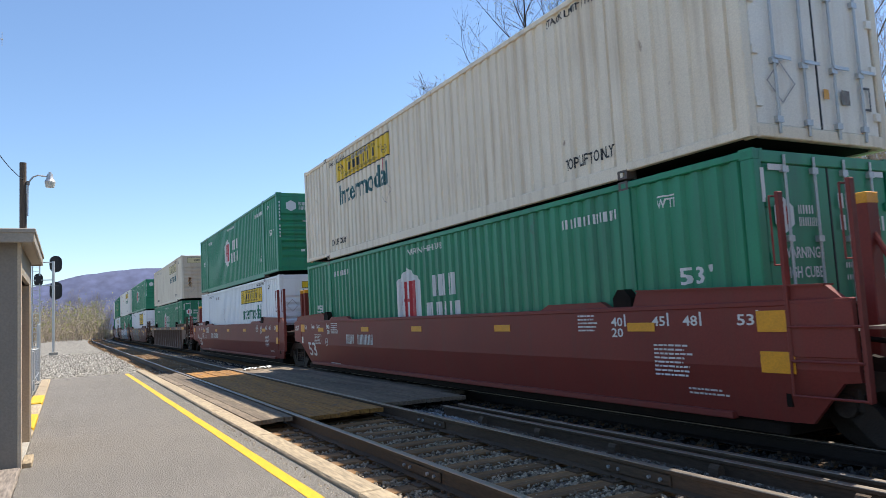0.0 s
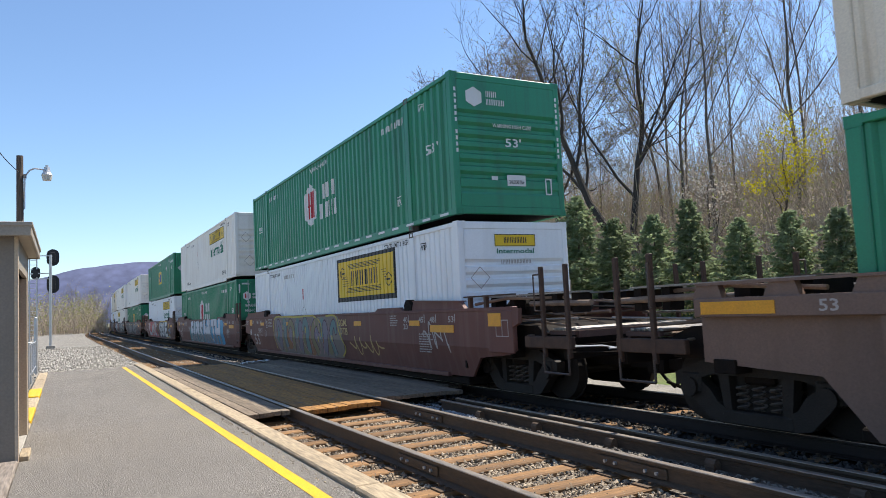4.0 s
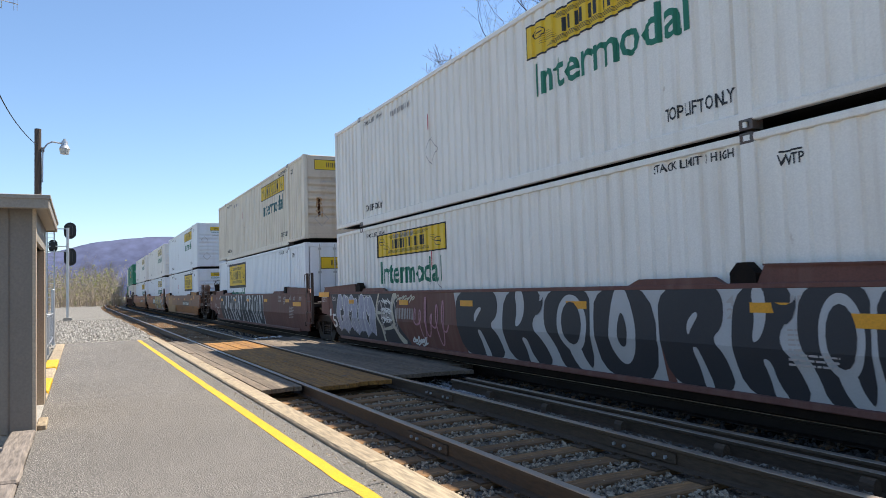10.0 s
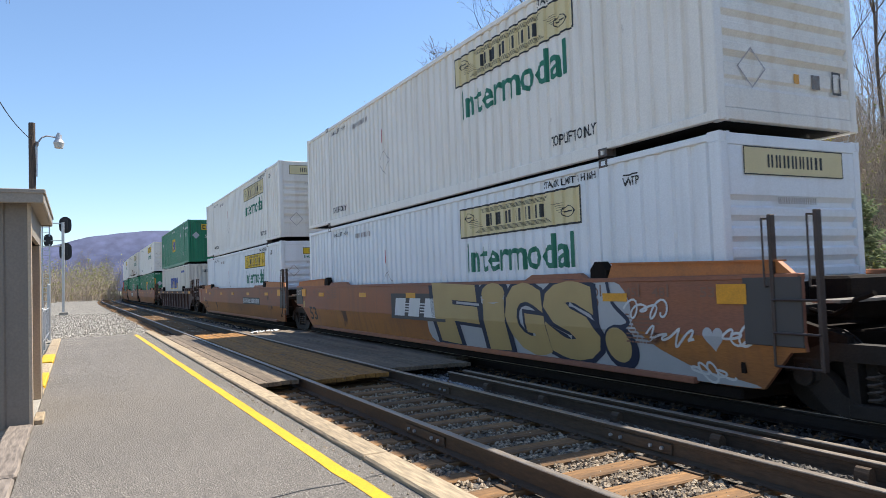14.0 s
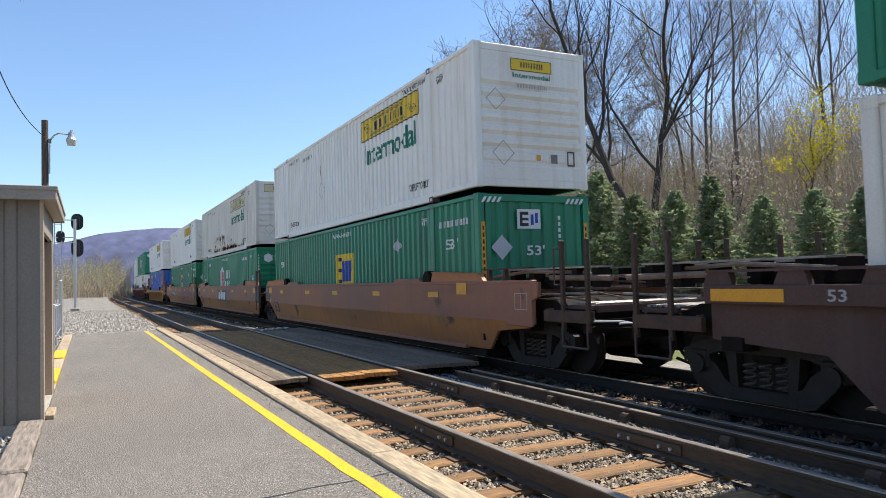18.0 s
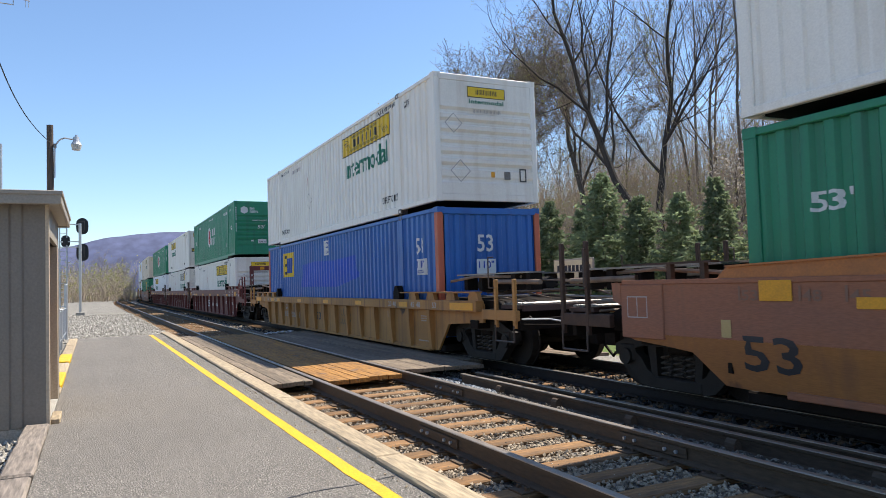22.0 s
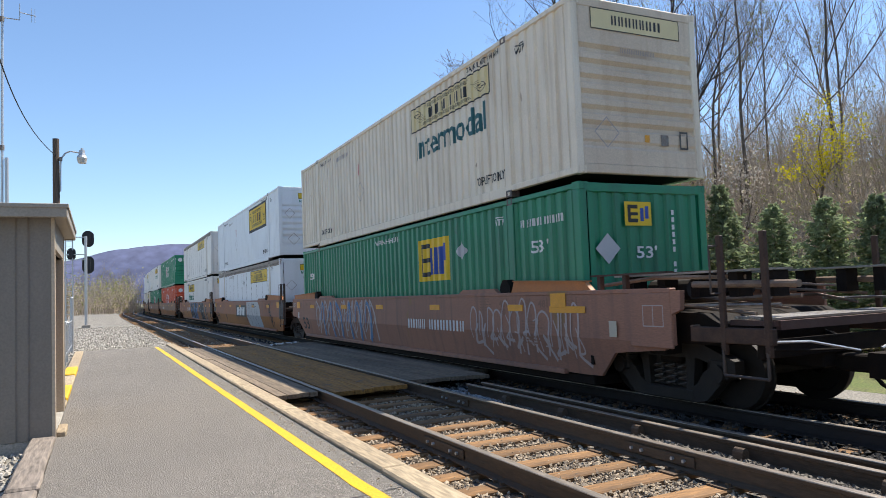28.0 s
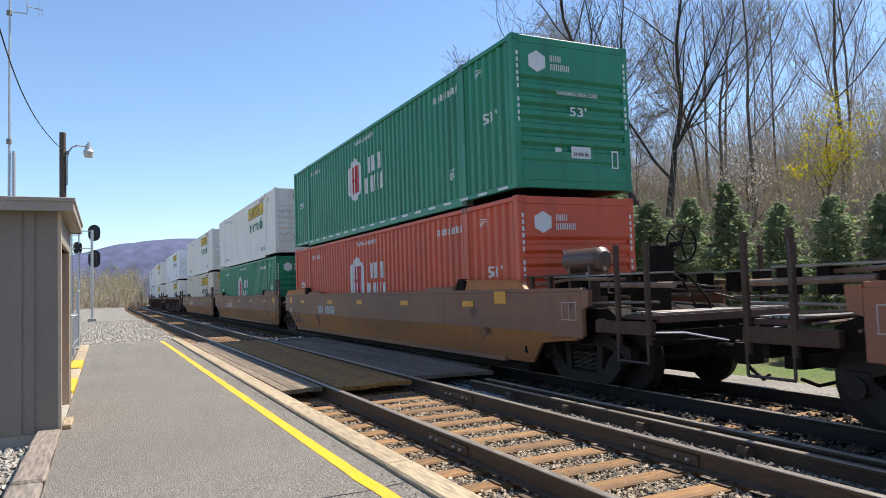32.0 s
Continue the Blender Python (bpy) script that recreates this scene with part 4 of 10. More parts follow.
    rear = shared(("end", "ribs", paint), end_ribs, P, "end_wall")
    link_mesh("end_wall", rear, e, m=turn)
    if end in plain_end:
        link_mesh("end_wall", shared(("end", end, paint, "lead"), plain_end[end], M["old_end"] if paint == "white_old" else M["door_rust"] if paint in ("white_rust", "white_mid") else P, "end_wall"), e)
    else:
        link_mesh("end_header", shared(("ehead", paint), lambda bm: box(bm, -HW + 0.10, HW - 0.10, -HL, -HL + 0.10, 2.74, CH - 0.012, 0.012), P, "end_header"), e)
        link_mesh("end_sill", shared(("esill", paint), lambda bm: box(bm, -HW + 0.10, HW - 0.10, -HL, -HL + 0.10, 0.11, 0.26, 0.012), P, "end_sill"), e)
        for s in (-1, 1):
            def door_b(bm):
                box(bm, min(s * 0.012, s * 1.13), max(s * 0.012, s * 1.13), -HL + 0.02, -HL + 0.07, 0.26, 2.74, 0.01)
                for z in (0.5, 1.1, 1.7, 2.3):
                    box(bm, s * 1.10 - 0.05, s * 1.10 + 0.05, -HL - 0.012, -HL + 0.02, z - 0.05, z + 0.05)
            dp = M["door_rust"] if paint in ("white_mid", "white_old") else P
            door = link_mesh("door", shared(("door", s, paint), door_b, dp, "door"), e)
            for xx in (0.28, 0.80):
                def bar_b(bm):
                    rod(bm, (s * xx, -HL - 0.015, 0.16), (s * xx, -HL - 0.015, 2.84), 0.017, 8)
                    for z in (0.32, 1.0, 1.9, 2.68):
                        box(bm, s * xx - 0.05, s * xx + 0.05, -HL - 0.03, -HL + 0.02, z - 0.035, z + 0.035)
                    box(bm, s * xx - 0.02, s * xx + 0.26, -HL - 0.045, -HL - 0.03, 1.02, 1.06)
                link_mesh("lock_bar", shared(("bar", s, xx), bar_b, M["galv"], "lock_bar"), door, "galvanised lock bar")
        link_mesh("door_seal", shared(("seal",), lambda bm: box(bm, -0.011, 0.011, -HL + 0.015, -HL + 0.06, 0.27, 2.73), M["black"], "door_seal"), e, "black rubber seal")

    # markings by livery; z here counts from the container's floor
    if brand == "jb":
        c, yel = panel, "mk_worn_banner" if pale == "worn" else "mk_paleyellow" if pale else "mk_yellow"
        z1, z0 = 2.62, (1.62 if big else 2.05)
        y0, y1 = c + 1.85, c - 1.85
        if big:
            mark(e, ("jbframe", c, z0), style, "mk_black", "panel_border", lambda bm: quad(bm, y1 - 0.09, y0 + 0.09, z0 - 0.09, z1 + 0.06), "dark border of the banner")
        mark(e, ("jbpanel", c, z0), style, yel, "banner_panel", lambda bm: quad(bm, y1, y0, z0, z1, 0, 0.003 if big else 0), "yellow painted banner")
        if pale == "worn":
            mark(e, ("jbrest", c, z0), style, "mk_yellow", "banner_rest", lambda bm: quad(bm, y1, y1 + 0.55, z0, z1, 0, 0.0015), "last yellow paint of the banner")
        def lines(bm):
            frame_quad(bm, y1, y0, z0, z1, 0.03)
            scroll_lines(bm, y0, y1, z0, z1)
            bars(bm, y0 - 0.98, y1 + 0.98, z0 + 0.31 * (z1 - z0), z0 + 0.69 * (z1 - z0), 6, 4, 0.45)
            for v in bm.verts:
                v.co.x -= 0.003 if big else 0.0
        mark(e, ("jblines", c, z0), style, "mk_black", "banner_drawing", lines, "black bars and rolled banner outline")
        if (not big or c > 0) and style != "flat":
            zt = z0 - 0.10
            mark(e, ("jbinter", c, zt), style, "mk_green" if paint != "white_old" else "mk_teal", "lettering", lambda bm: words(bm, "Intermodal", c + 1.65, c - 1.65, zt - 0.55, zt), "dark green word")
        mark(e, ("jbtop", 1), style, "mk_black", "lettering", lambda bm: words(bm, "TOP LIFT ONLY", -4.80, -5.90, 0.36, 0.53))
        mark(e, ("jbtop", 2), style, "mk_black", "lettering", lambda bm: words(bm, "TOP LIFT ONLY", 5.80, 4.70, 0.36, 0.53))
        mark(e, ("jbstk", 1), style, "mk_black", "lettering", lambda bm: words(bm, "STACK LIMIT 3 HIGH", -4.55, -5.85, 2.66, 2.77))
        mark(e, ("jbstk", 2), style, "mk_black", "lettering", lambda bm: words(bm, "STACK LIMIT 3 HIGH", 5.85, 4.55, 2.60, 2.71))
        mark(e, ("jbwtp", 1), style, "mk_black", "lettering", lambda bm: (words(bm, "WTP", -6.40, -6.72, 2.46, 2.58), quad(bm, -6.70, -6.42, 2.60, 2.62)))
        mark(e, ("jbnum", 1), style, "mk_grey", "number_mark", lambda bm: bars(bm, 4.0, 2.9, 2.46, 2.58, 8, 2))
        def dia(bm, c0=1.9, zz=1.25):
            for k in range(4):
                a, b = [(c0 + 0.30 * math.cos(q), zz + 0.30 * math.sin(q)) for q in (k * math.pi / 2, (k + 1) * math.pi / 2)]
                bm.faces.new([bm.verts.new((0, y, z)) for y, z in (a, b, (c0 + (b[0] - c0) * 0.93, zz + (b[1] - zz) * 0.93), (c0 + (a[0] - c0) * 0.93, zz + (a[1] - zz) * 0.93))])
        if style == "flat" and panel < -3.5:
            mark(e, ("jbdiaf",), style, "mk_lead", "placard", lambda bm: flat_face(bm, [(-0.05 + 0.18 * a, 2.12 + 0.17 * b) for a, b in ((0, 1), (1, 0.05), (0.1, -1), (-1, 0))]), "grey diamond placard")
            mark(e, ("jbtickf",), style, "mk_orange", "red_tick", lambda bm: quad(bm, -0.10, -0.06, 2.34, 2.61), "orange-red paint tick")
        else:
            mark(e, ("jbdia",), style, "mk_grey", "placard_outline", dia, "scuffed diamond placard outline")
        if style != "flat":
            mark(e, ("jbmark",), style, "mk_red", "red_tick", lambda bm: quad(bm, 1.96, 2.0, 1.72, 2.05), "red paint tick")
        # the end
        low_sign = end == "doors" and paint == "white_new"
        zb = 2.01 if low_sign else 2.40
        w = 0.76 if low_sign else 0.92 if (end == "doors" or pale or paint == "white_old") else 0.48
        hh = 0.39 if low_sign else 0.34 if w > 0.6 else 0.24
        end_mark(e, ("jbend", w, yel), yel, "banner_panel", lambda bm: quad(bm, -w, w, zb, zb + hh), "yellow banner")
        end_mark(e, ("jbendl", w), "mk_black", "banner_drawing", lambda bm: (frame_quad(bm, -w, w, zb, zb + hh, 0.014), bars(bm, w * 0.55, -w * 0.55, zb + hh * 0.28, zb + hh * 0.74, 7, 4, 0.4)))
        if w < 0.6:
            end_mark(e, ("jbendi",), "mk_green", "lettering", lambda bm: words(bm, "Intermodal", 0.44, -0.44, 2.26, 2.36))
        if not low_sign:
            end_mark(e, ("jbendn",), "mk_grey", "number_mark", lambda bm: bars(bm, 0.35, -0.35, 2.06, 2.14, 10, 7))
        end_mark(e, ("jbendd",), "mk_grey", "placard", lambda bm: flat_face(bm, [(0.70 + 0.26 * a, 0.76 + 0.26 * b) for a, b in ((0, 1), (1, 0), (0, -1), (-1, 0))]) if pale else None or frame_diamond(bm, 0.70, 0.76, 0.25), "grey diamond placard")
        if end == "doors" and panel == 3.25:
            end_mark(e, ("jbwarn",), "mk_black", "sticker", lambda bm: (quad(bm, 0.60, 1.06, 1.26, 1.54), quad(bm, -1.12, -0.86, 0.68, 0.84)), "black warning stickers")
            end_mark(e, ("jbwarn2",), "mk_yellow", "sticker", lambda bm: (bars(bm, 1.0, 0.66, 1.43, 1.48, 6, 3), bars(bm, 1.0, 0.66, 1.32, 1.37, 6, 4), quad(bm, -1.12, -0.86, 0.85, 1.04)), "yellow lines of the stickers")
        if w < 0.6:
            end_mark(e, ("jbendd2",), "mk_grey", "placard_outline", lambda bm: frame_diamond(bm, 0.84, 1.80, 0.22), "scuffed diamond outline")
        end_mark(e, ("jbends",), "reflector", "sticker", lambda bm: quad(bm, -0.16, -0.06, 0.64, 0.76), "small yellow sticker")
        end_mark(e, ("jbends2",), "steel_grey", "sticker", lambda bm: quad(bm, -0.56, -0.40, 0.60, 0.78), "grey data plate")
        end_mark(e, ("jbends3",), "grey_plate", "document_holder", lambda bm: frame_quad(bm, -0.98, -0.80, 0.56, 0.86, 0.03), "metal document holder")
    elif brand in ("hub", "hubred"):
        mark(e, ("hubhex", trim), style, "mk_white", "emblem", lambda bm: flat_face(bm, hexa(0.93, 1.60, 0.66, 0.66) if trim else [(1.58, 0.98), (1.58, 1.98), (0.93, 2.30), (0.28, 1.98), (0.28, 0.98)]), "white emblem")
        def hub_h(bm):
            for yy in (1.26, 1.06, 0.80, 0.60):
                quad(bm, yy - 0.05, yy + 0.05, 1.20, 2.0, 0, 0.003)
            quad(bm, 0.75, 1.12, 1.55, 1.62, 0, 0.004)
        mark(e, ("hubh",), style, "mk_red", "emblem_mark", hub_h, "red bars")
        mark(e, ("hubbars",), style, "mk_white", "name_mark", lambda bm: (bars(bm, -0.28, -1.16, 1.62, 2.05, 3, 1, 0.3), bars(bm, 0.02, -1.40, 1.06, 1.50, 5, 2, 0.3)), "white bars")
        mark(e, ("whc",), style, "mk_white", "lettering", lambda bm: words(bm, "WARNING HIGH CUBE", 0.85, -0.75, 2.56, 2.69))
        mark(e, ("hubnum",), style, "mk_white", "number_mark", lambda bm: bars(bm, -4.6, -5.85, 2.42, 2.56, 9, 3))
        mark(e, ("hubnum2",), style, "mk_white", "number_mark", lambda bm: bars(bm, 5.8, 4.7, 2.42, 2.56, 9, 3))
        mark(e, ("c53a",), style, "mk_white", "lettering", lambda bm: words(bm, "53'", -6.88, -7.36, 1.46, 1.68))
        mark(e, ("c53b",), style, "mk_white", "lettering", lambda bm: words(bm, "53'", 7.30, 6.82, 1.46, 1.68))
        mark(e, ("wtpw",), style, "mk_white", "lettering", lambda bm: (words(bm, "WTP", -6.60, -6.90, 2.44, 2.56), quad(bm, -6.88, -6.62, 2.58, 2.60)))
        mark(e, ("daw",), style, "mk_white", "lettering", lambda bm: (words(bm, "DA", -5.34, -5.60, 0.64, 0.80), quad(bm, -5.60, -5.34, 0.83, 0.85)))
        if trim == "dash":
            for k in range(20):
                mark(e, ("dash", k), style, "mk_white", "reflective_dash", lambda bm: quad(bm, 7.4 - k * 0.78, 7.4 - k * 0.78 - 0.36, 0.12, 0.17), "white reflective dash")
        if end == "doors":
            end_mark(e, ("hube1",), "mk_white", "emblem", lambda bm: flat_face(bm, hexa(0.86, 2.16, 0.17, 0.20)))
            end_mark(e, ("hube1b",), "mk_red", "emblem_mark", lambda bm: (quad(bm, 0.78, 0.83, 2.06, 2.26, 0, .003), quad(bm, 0.89, 0.94, 2.06, 2.26, 0, .003)))
            end_mark(e, ("hube2",), "mk_white", "name_mark", lambda bm: (bars(bm, 0.62, 0.36, 2.18, 2.28, 3, 1), bars(bm, 0.62, 0.28, 2.04, 2.14, 5, 1)))
            end_mark(e, ("hube3",), "mk_white", "lettering", lambda bm: (words(bm, "WARNING", 0.95, 0.30, 1.68, 1.81), words(bm, "HIGH CUBE", 0.95, 0.28, 1.46, 1.59)))
            end_mark(e, ("hube4",), "mk_white", "number_mark", lambda bm: (bars(bm, -0.12, -0.62, 2.26, 2.44, 4, 4), bars(bm, -0.12, -0.98, 2.00, 2.18, 6, 5), bars(bm, -0.15, -0.8, 1.56, 1.62, 8, 6), bars(bm, -0.15, -0.9, 1.42, 1.48, 9, 6)))
            for s in (-1, 1):
                end_mark(e, ("hube5", s), "mk_white", "reflective_strip", lambda bm: quad(bm, s * 1.17 - 0.03, s * 1.17 + 0.03, 2.30, 2.68), "white reflective tape")
                end_mark(e, ("hube5b", s), "mk_white", "reflective_strip", lambda bm: quad(bm, s * 0.92 - 0.15, s * 0.92 + 0.15, 2.66, 2.73), "white reflective tape")
        else:
            end_mark(e, ("hube6",), "mk_white", "emblem", lambda bm: flat_face(bm, hexa(0.78, 2.42, 0.19, 0.20)), "white hexagon emblem")
            end_mark(e, ("hube7",), "mk_white", "name_mark", lambda bm: (bars(bm, 0.50, 0.26, 2.44, 2.56, 3, 1), bars(bm, 0.50, 0.08, 2.28, 2.40, 5, 1)))
            end_mark(e, ("hube8",), "mk_white", "lettering", lambda bm: words(bm, "WARNING HIGH CUBE", 0.38, -0.55, 1.84, 1.92))
            end_mark(e, ("hube9",), "mk_white", "lettering", lambda bm: words(bm, "53'", 0.10, -0.28, 1.46, 1.64))
            end_mark(e, ("hube10",), "mk_white", "weight_label", lambda bm: quad(bm, 0.10, -0.34, 0.68, 0.90), "white label")
            end_mark(e, ("hube11",), "mk_black", "lettering", lambda bm: (words(bm, "24,000 lbs", 0.06, -0.30, 0.71, 0.80), lift_all(bm, -0.004)))
            end_mark(e, ("hube12",), "mk_white", "data_plate", lambda bm: (quad(bm, 0.46, 0.32, 0.78, 0.86), frame_quad(bm, -0.98, -0.82, 0.52, 0.86, 0.03)))
            end_mark(e, ("hube13",), "mk_white", "number_mark", lambda bm: [quad(bm, x, x + 0.045, 1.30 + 0.12 * k, 1.375 + 0.12 * k) for x in (-1.225, 1.18) for k in range(11) if k != 4])
    elif brand in ("emp", "empblue"):
        c, z0, z1 = (4.93, 1.65, 2.55) if brand == "empblue" else (panel[0], panel[1], panel[1] + 0.93)
        mark(e, ("emppan", c), style, "mk_yellow", "logo_panel", lambda bm: quad(bm, c - 0.75, c + 0.75, z0, z1), "yellow square panel")
        def emp_k(bm):
            quad(bm, c + 0.52, c + 0.64, z0 + 0.10, z1 - 0.10, 0, 0.003)
            for z in (z0 + 0.10, (z0 + z1) / 2 - 0.05, z1 - 0.20):
                quad(bm, c + 0.16, c + 0.52, z, z + 0.10, 0, 0.003)
        mark(e, ("empk", c), style, "mk_black", "logo_mark", emp_k, "black bars")
        def emp_b(bm):
            for k, yy in enumerate((0.08, -0.18, -0.40)):
                quad(bm, c + yy - 0.08, c + yy + 0.08, z0 + 0.14, z1 - 0.2, 0.06 * (k == 1), 0.003)
            quad(bm, c - 0.66, c - 0.48, z0 + 0.42, z1 - 0.14, 0, 0.003)
        mark(e, ("empb", c), style, "mk_blue", "logo_mark", emp_b, "blue bars")
        if brand == "emp":
            mark(e, ("whc",), style, "mk_white", "lettering", lambda bm: words(bm, "WARNING HIGH CUBE", 0.60, -0.95, 2.56, 2.69))
            mark(e, ("empdia",), style, "mk_silver", "placard_holder", lambda bm: flat_face(bm, [(-4.06 + 0.22 * a, 2.10 + 0.22 * b) for a, b in ((0, 1), (1, 0), (0, -1), (-1, 0))]), "silver diamond placard holder")
            mark(e, ("empnum",), style, "mk_white", "number_mark", lambda bm: bars(bm, -6.36, -7.58, 2.34, 2.47, 10, 9))
            mark(e, ("emp53a",), style, "mk_white", "lettering", lambda bm: words(bm, "53'", -6.65, -7.10, 1.88, 2.10))
            mark(e, ("emp53b",), style, "mk_white", "lettering", lambda bm: words(bm, "53'", 7.30, 6.85, 1.88, 2.10))
            mark(e, ("empwtp",), style, "mk_white", "lettering", lambda bm: (words(bm, "WTP", -5.42, -5.72, 2.46, 2.58), quad(bm, -5.70, -5.44, 2.60, 2.62)))
            mark(e, ("daw",), style, "mk_white", "lettering", lambda bm: (words(bm, "DA", -5.34, -5.60, 0.64, 0.80), quad(bm, -5.60, -5.34, 0.83, 0.85)))
            end_mark(e, ("empe1",), "mk_yellow" if not pale else "mk_white", "logo_panel", lambda bm: quad(bm, -0.10, 0.44, 2.22, 2.60), "logo panel")
            end_mark(e, ("empe2",), "mk_black", "logo_mark", lambda bm: (quad(bm, 0.32, 0.38, 2.27, 2.55, 0, .003), quad(bm, 0.18, 0.32, 2.27, 2.33, 0, .003), quad(bm, 0.18, 0.32, 2.38, 2.43, 0, .003), quad(bm, 0.18, 0.32, 2.49, 2.55, 0, .003)))
            end_mark(e, ("empe3",), "mk_blue", "logo_mark", lambda bm: (quad(bm, 0.06, 0.13, 2.29, 2.5, 0, .003), quad(bm, -0.04, 0.03, 2.33, 2.53, 0, .003)))
            end_mark(e, ("empe4",), "mk_silver", "placard_holder", lambda bm: flat_face(bm, [(0.80 + 0.24 * a, 1.86 + 0.24 * b) for a, b in ((0, 1), (1, 0), (0, -1), (-1, 0))]), "silver diamond placard holder")
            end_mark(e, ("empe5",), "mk_white", "lettering", lambda bm: words(bm, "53'", 0.24, -0.18, 1.70, 1.90))
            end_mark(e, ("empe6",), "mk_white", "number_mark", lambda bm: [quad(bm, -0.575, -0.52, 1.2 + 0.12 * k, 1.28 + 0.12 * k) for k in range(11) if k != 4])
            if pale:
                end_mark(e, ("empe8",), "mk_white", "hazard_stripe", lambda bm: [quad(bm, v - 0.03, v + 0.03, 2.72, 2.83, 0.07) for b_ in (0.80, -1.14) for v in (b_, b_ + 0.11, b_ + 0.22, b_ + 0.33)], "white slanted hazard stripes")
                for s in (-1, 1):
                    end_mark(e, ("empe7", s), "reflector", "reflective_strip", lambda bm: quad(bm, s * 1.20 - 0.045, s * 1.20 + 0.045, 0.95, 2.35), "amber reflective strip")
                    end_mark(e, ("empe9", s), "mk_black", "strip_lettering", lambda bm: [quad(bm, s * 1.20 - 0.02, s * 1.20 + 0.02, 1.02 + 0.13 * k, 1.10 + 0.13 * k, 0, 0.003) for k in range(10)], "black bars down the strip")
        else:
            mark(e, ("bl110",), style, "mk_white", "height_label", lambda bm: quad(bm, -0.19, 0.29, 2.24, 2.70), "white height label")
            mark(e, ("bl110t",), style, "mk_blue", "lettering", lambda bm: (words(bm, '110"', 0.24, -0.14, 2.46, 2.66), words(bm, "INSIDE HEIGHT", 0.24, -0.14, 2.29, 2.38), lift_all(bm, -0.003)))
            mark(e, ("bl53",), style, "mk_white", "lettering", lambda bm: words(bm, "53", -6.85, -7.25, 1.92, 2.30))
            mark(e, ("bl110b",), style, "mk_white", "height_label", lambda bm: quad(bm, -7.35, -6.85, 1.46, 1.82), "white height label")
            mark(e, ("bl110u",), style, "mk_blue", "lettering", lambda bm: (words(bm, '110"', -6.92, -7.28, 1.62, 1.79), words(bm, "INSIDE HEIGHT", -6.92, -7.28, 1.50, 1.57), lift_all(bm, -0.003)))
            mark(e, ("blpatch",), style, "blue_bright", "repaint_patch", lambda bm: flat_face(bm, [(3.1, 1.27), (3.0, 2.02), (1.5, 2.10), (-0.6, 2.05), (-2.6, 2.12), (-2.9, 1.5), (-1.0, 1.24)]), "brighter blue repainted patch")
            end_mark(e, ("ble53",), "mk_white", "lettering", lambda bm: words(bm, "53", 0.35, -0.05, 1.92, 2.30))
            end_mark(e, ("ble110",), "mk_white", "height_label", lambda bm: quad(bm, 0.38, -0.10, 1.36, 1.76), "white height label")
            end_mark(e, ("ble110t",), "mk_blue", "lettering", lambda bm: (words(bm, '110"', 0.33, -0.06, 1.56, 1.72), lift_all(bm, -0.004)))
    elif brand == "swift":
        for key, dy, lift, mt in (("swy", 0.08, 0.0, "mk_yellow"), ("swb", 0.0, 0.003, "mk_blue")):
            def sw(bm):
                for k in range(5):
                    a = 2.0 - k * 0.86 - dy
                    quad(bm, a - 0.66, a, 1.34 - dy * 0.6, 2.10 - dy * 0.6, 0.26, lift)
            mark(e, (key,), style, mt, "name_mark", sw, "slanted bars of a carrier's name")
        mark(e, ("swn",), style, "mk_blue", "number_mark", lambda bm: bars(bm, -4.0, -5.75, 2.40, 2.54, 9, 5))
        end_mark(e, ("swe1",), "mk_black", "name_mark", lambda bm: bars(bm, 0.42, -0.42, 2.32, 2.50, 5, 3, 0.25))
        end_mark(e, ("swe2",), "mk_black", "lettering", lambda bm: words(bm, "53ft", 0.18, -0.20, 0.96, 1.14))
        end_mark(e, ("swe3",), "mk_white", "placard", lambda bm: flat_face(bm, [(0.62 + 0.22 * a, 1.55 + 0.22 * b) for a, b in ((0, 1), (1, 0), (0, -1), (-1, 0))]), "white diamond placard")
    return e


def frame_diamond(bm, c0, zz, r):
    for k in range(4):
        a, b = [(c0 + r * math.cos(q), zz + r * math.sin(q)) for q in (k * math.pi / 2, (k + 1) * math.pi / 2)]
        bm.faces.new([bm.verts.new((0, y, z)) for y, z in (a, b, (c0 + (b[0] - c0) * 0.9, zz + (b[1] - zz) * 0.9), (c0 + (a[0] - c0) * 0.9, zz + (a[1] - zz) * 0.9))])


# ---- wheels and trucks ----
WHEEL_R = 0.457


def wheel_profile(bm, x, s):
    prof = [(-0.07, 0.12), (-0.07, 0.40), (-0.065, WHEEL_R - 0.01), (0.055, WHEEL_R + 0.004), (0.060, WHEEL_R + 0.025), (0.085, WHEEL_R + 0.025), (0.085, 0.38), (0.02, 0.34), (0.03, 0.16), (0.085, 0.12)]
    n = 24
    rings = [[bm.verts.new((x + s * u, r * math.cos(k * math.tau / n), r * math.sin(k * math.tau / n))) for u, r in prof] for k in range(n)]
    for k in range(n):
        a, b = rings[k], rings[(k + 1) % n]
        for i in range(len(prof) - 1):
            bm.faces.new((a[i], a[i + 1], b[i + 1], b[i]))


def wheelset_b(bm):
    for s in (-1, 1):
        wheel_profile(bm, s * GAUGE / 2, -s)
        for k in range(3):
            a = k * math.tau / 3
            box(bm, s * 1.06 - 0.02, s * 1.06 + 0.02, 0.06 * math.cos(a) - 0.02, 0.06 * math.cos(a) + 0.02, 0.06 * math.sin(a) - 0.02, 0.06 * math.sin(a) + 0.02)
    rod(bm, (-1.08, 0, 0), (1.08, 0, 0), 0.085, 12)


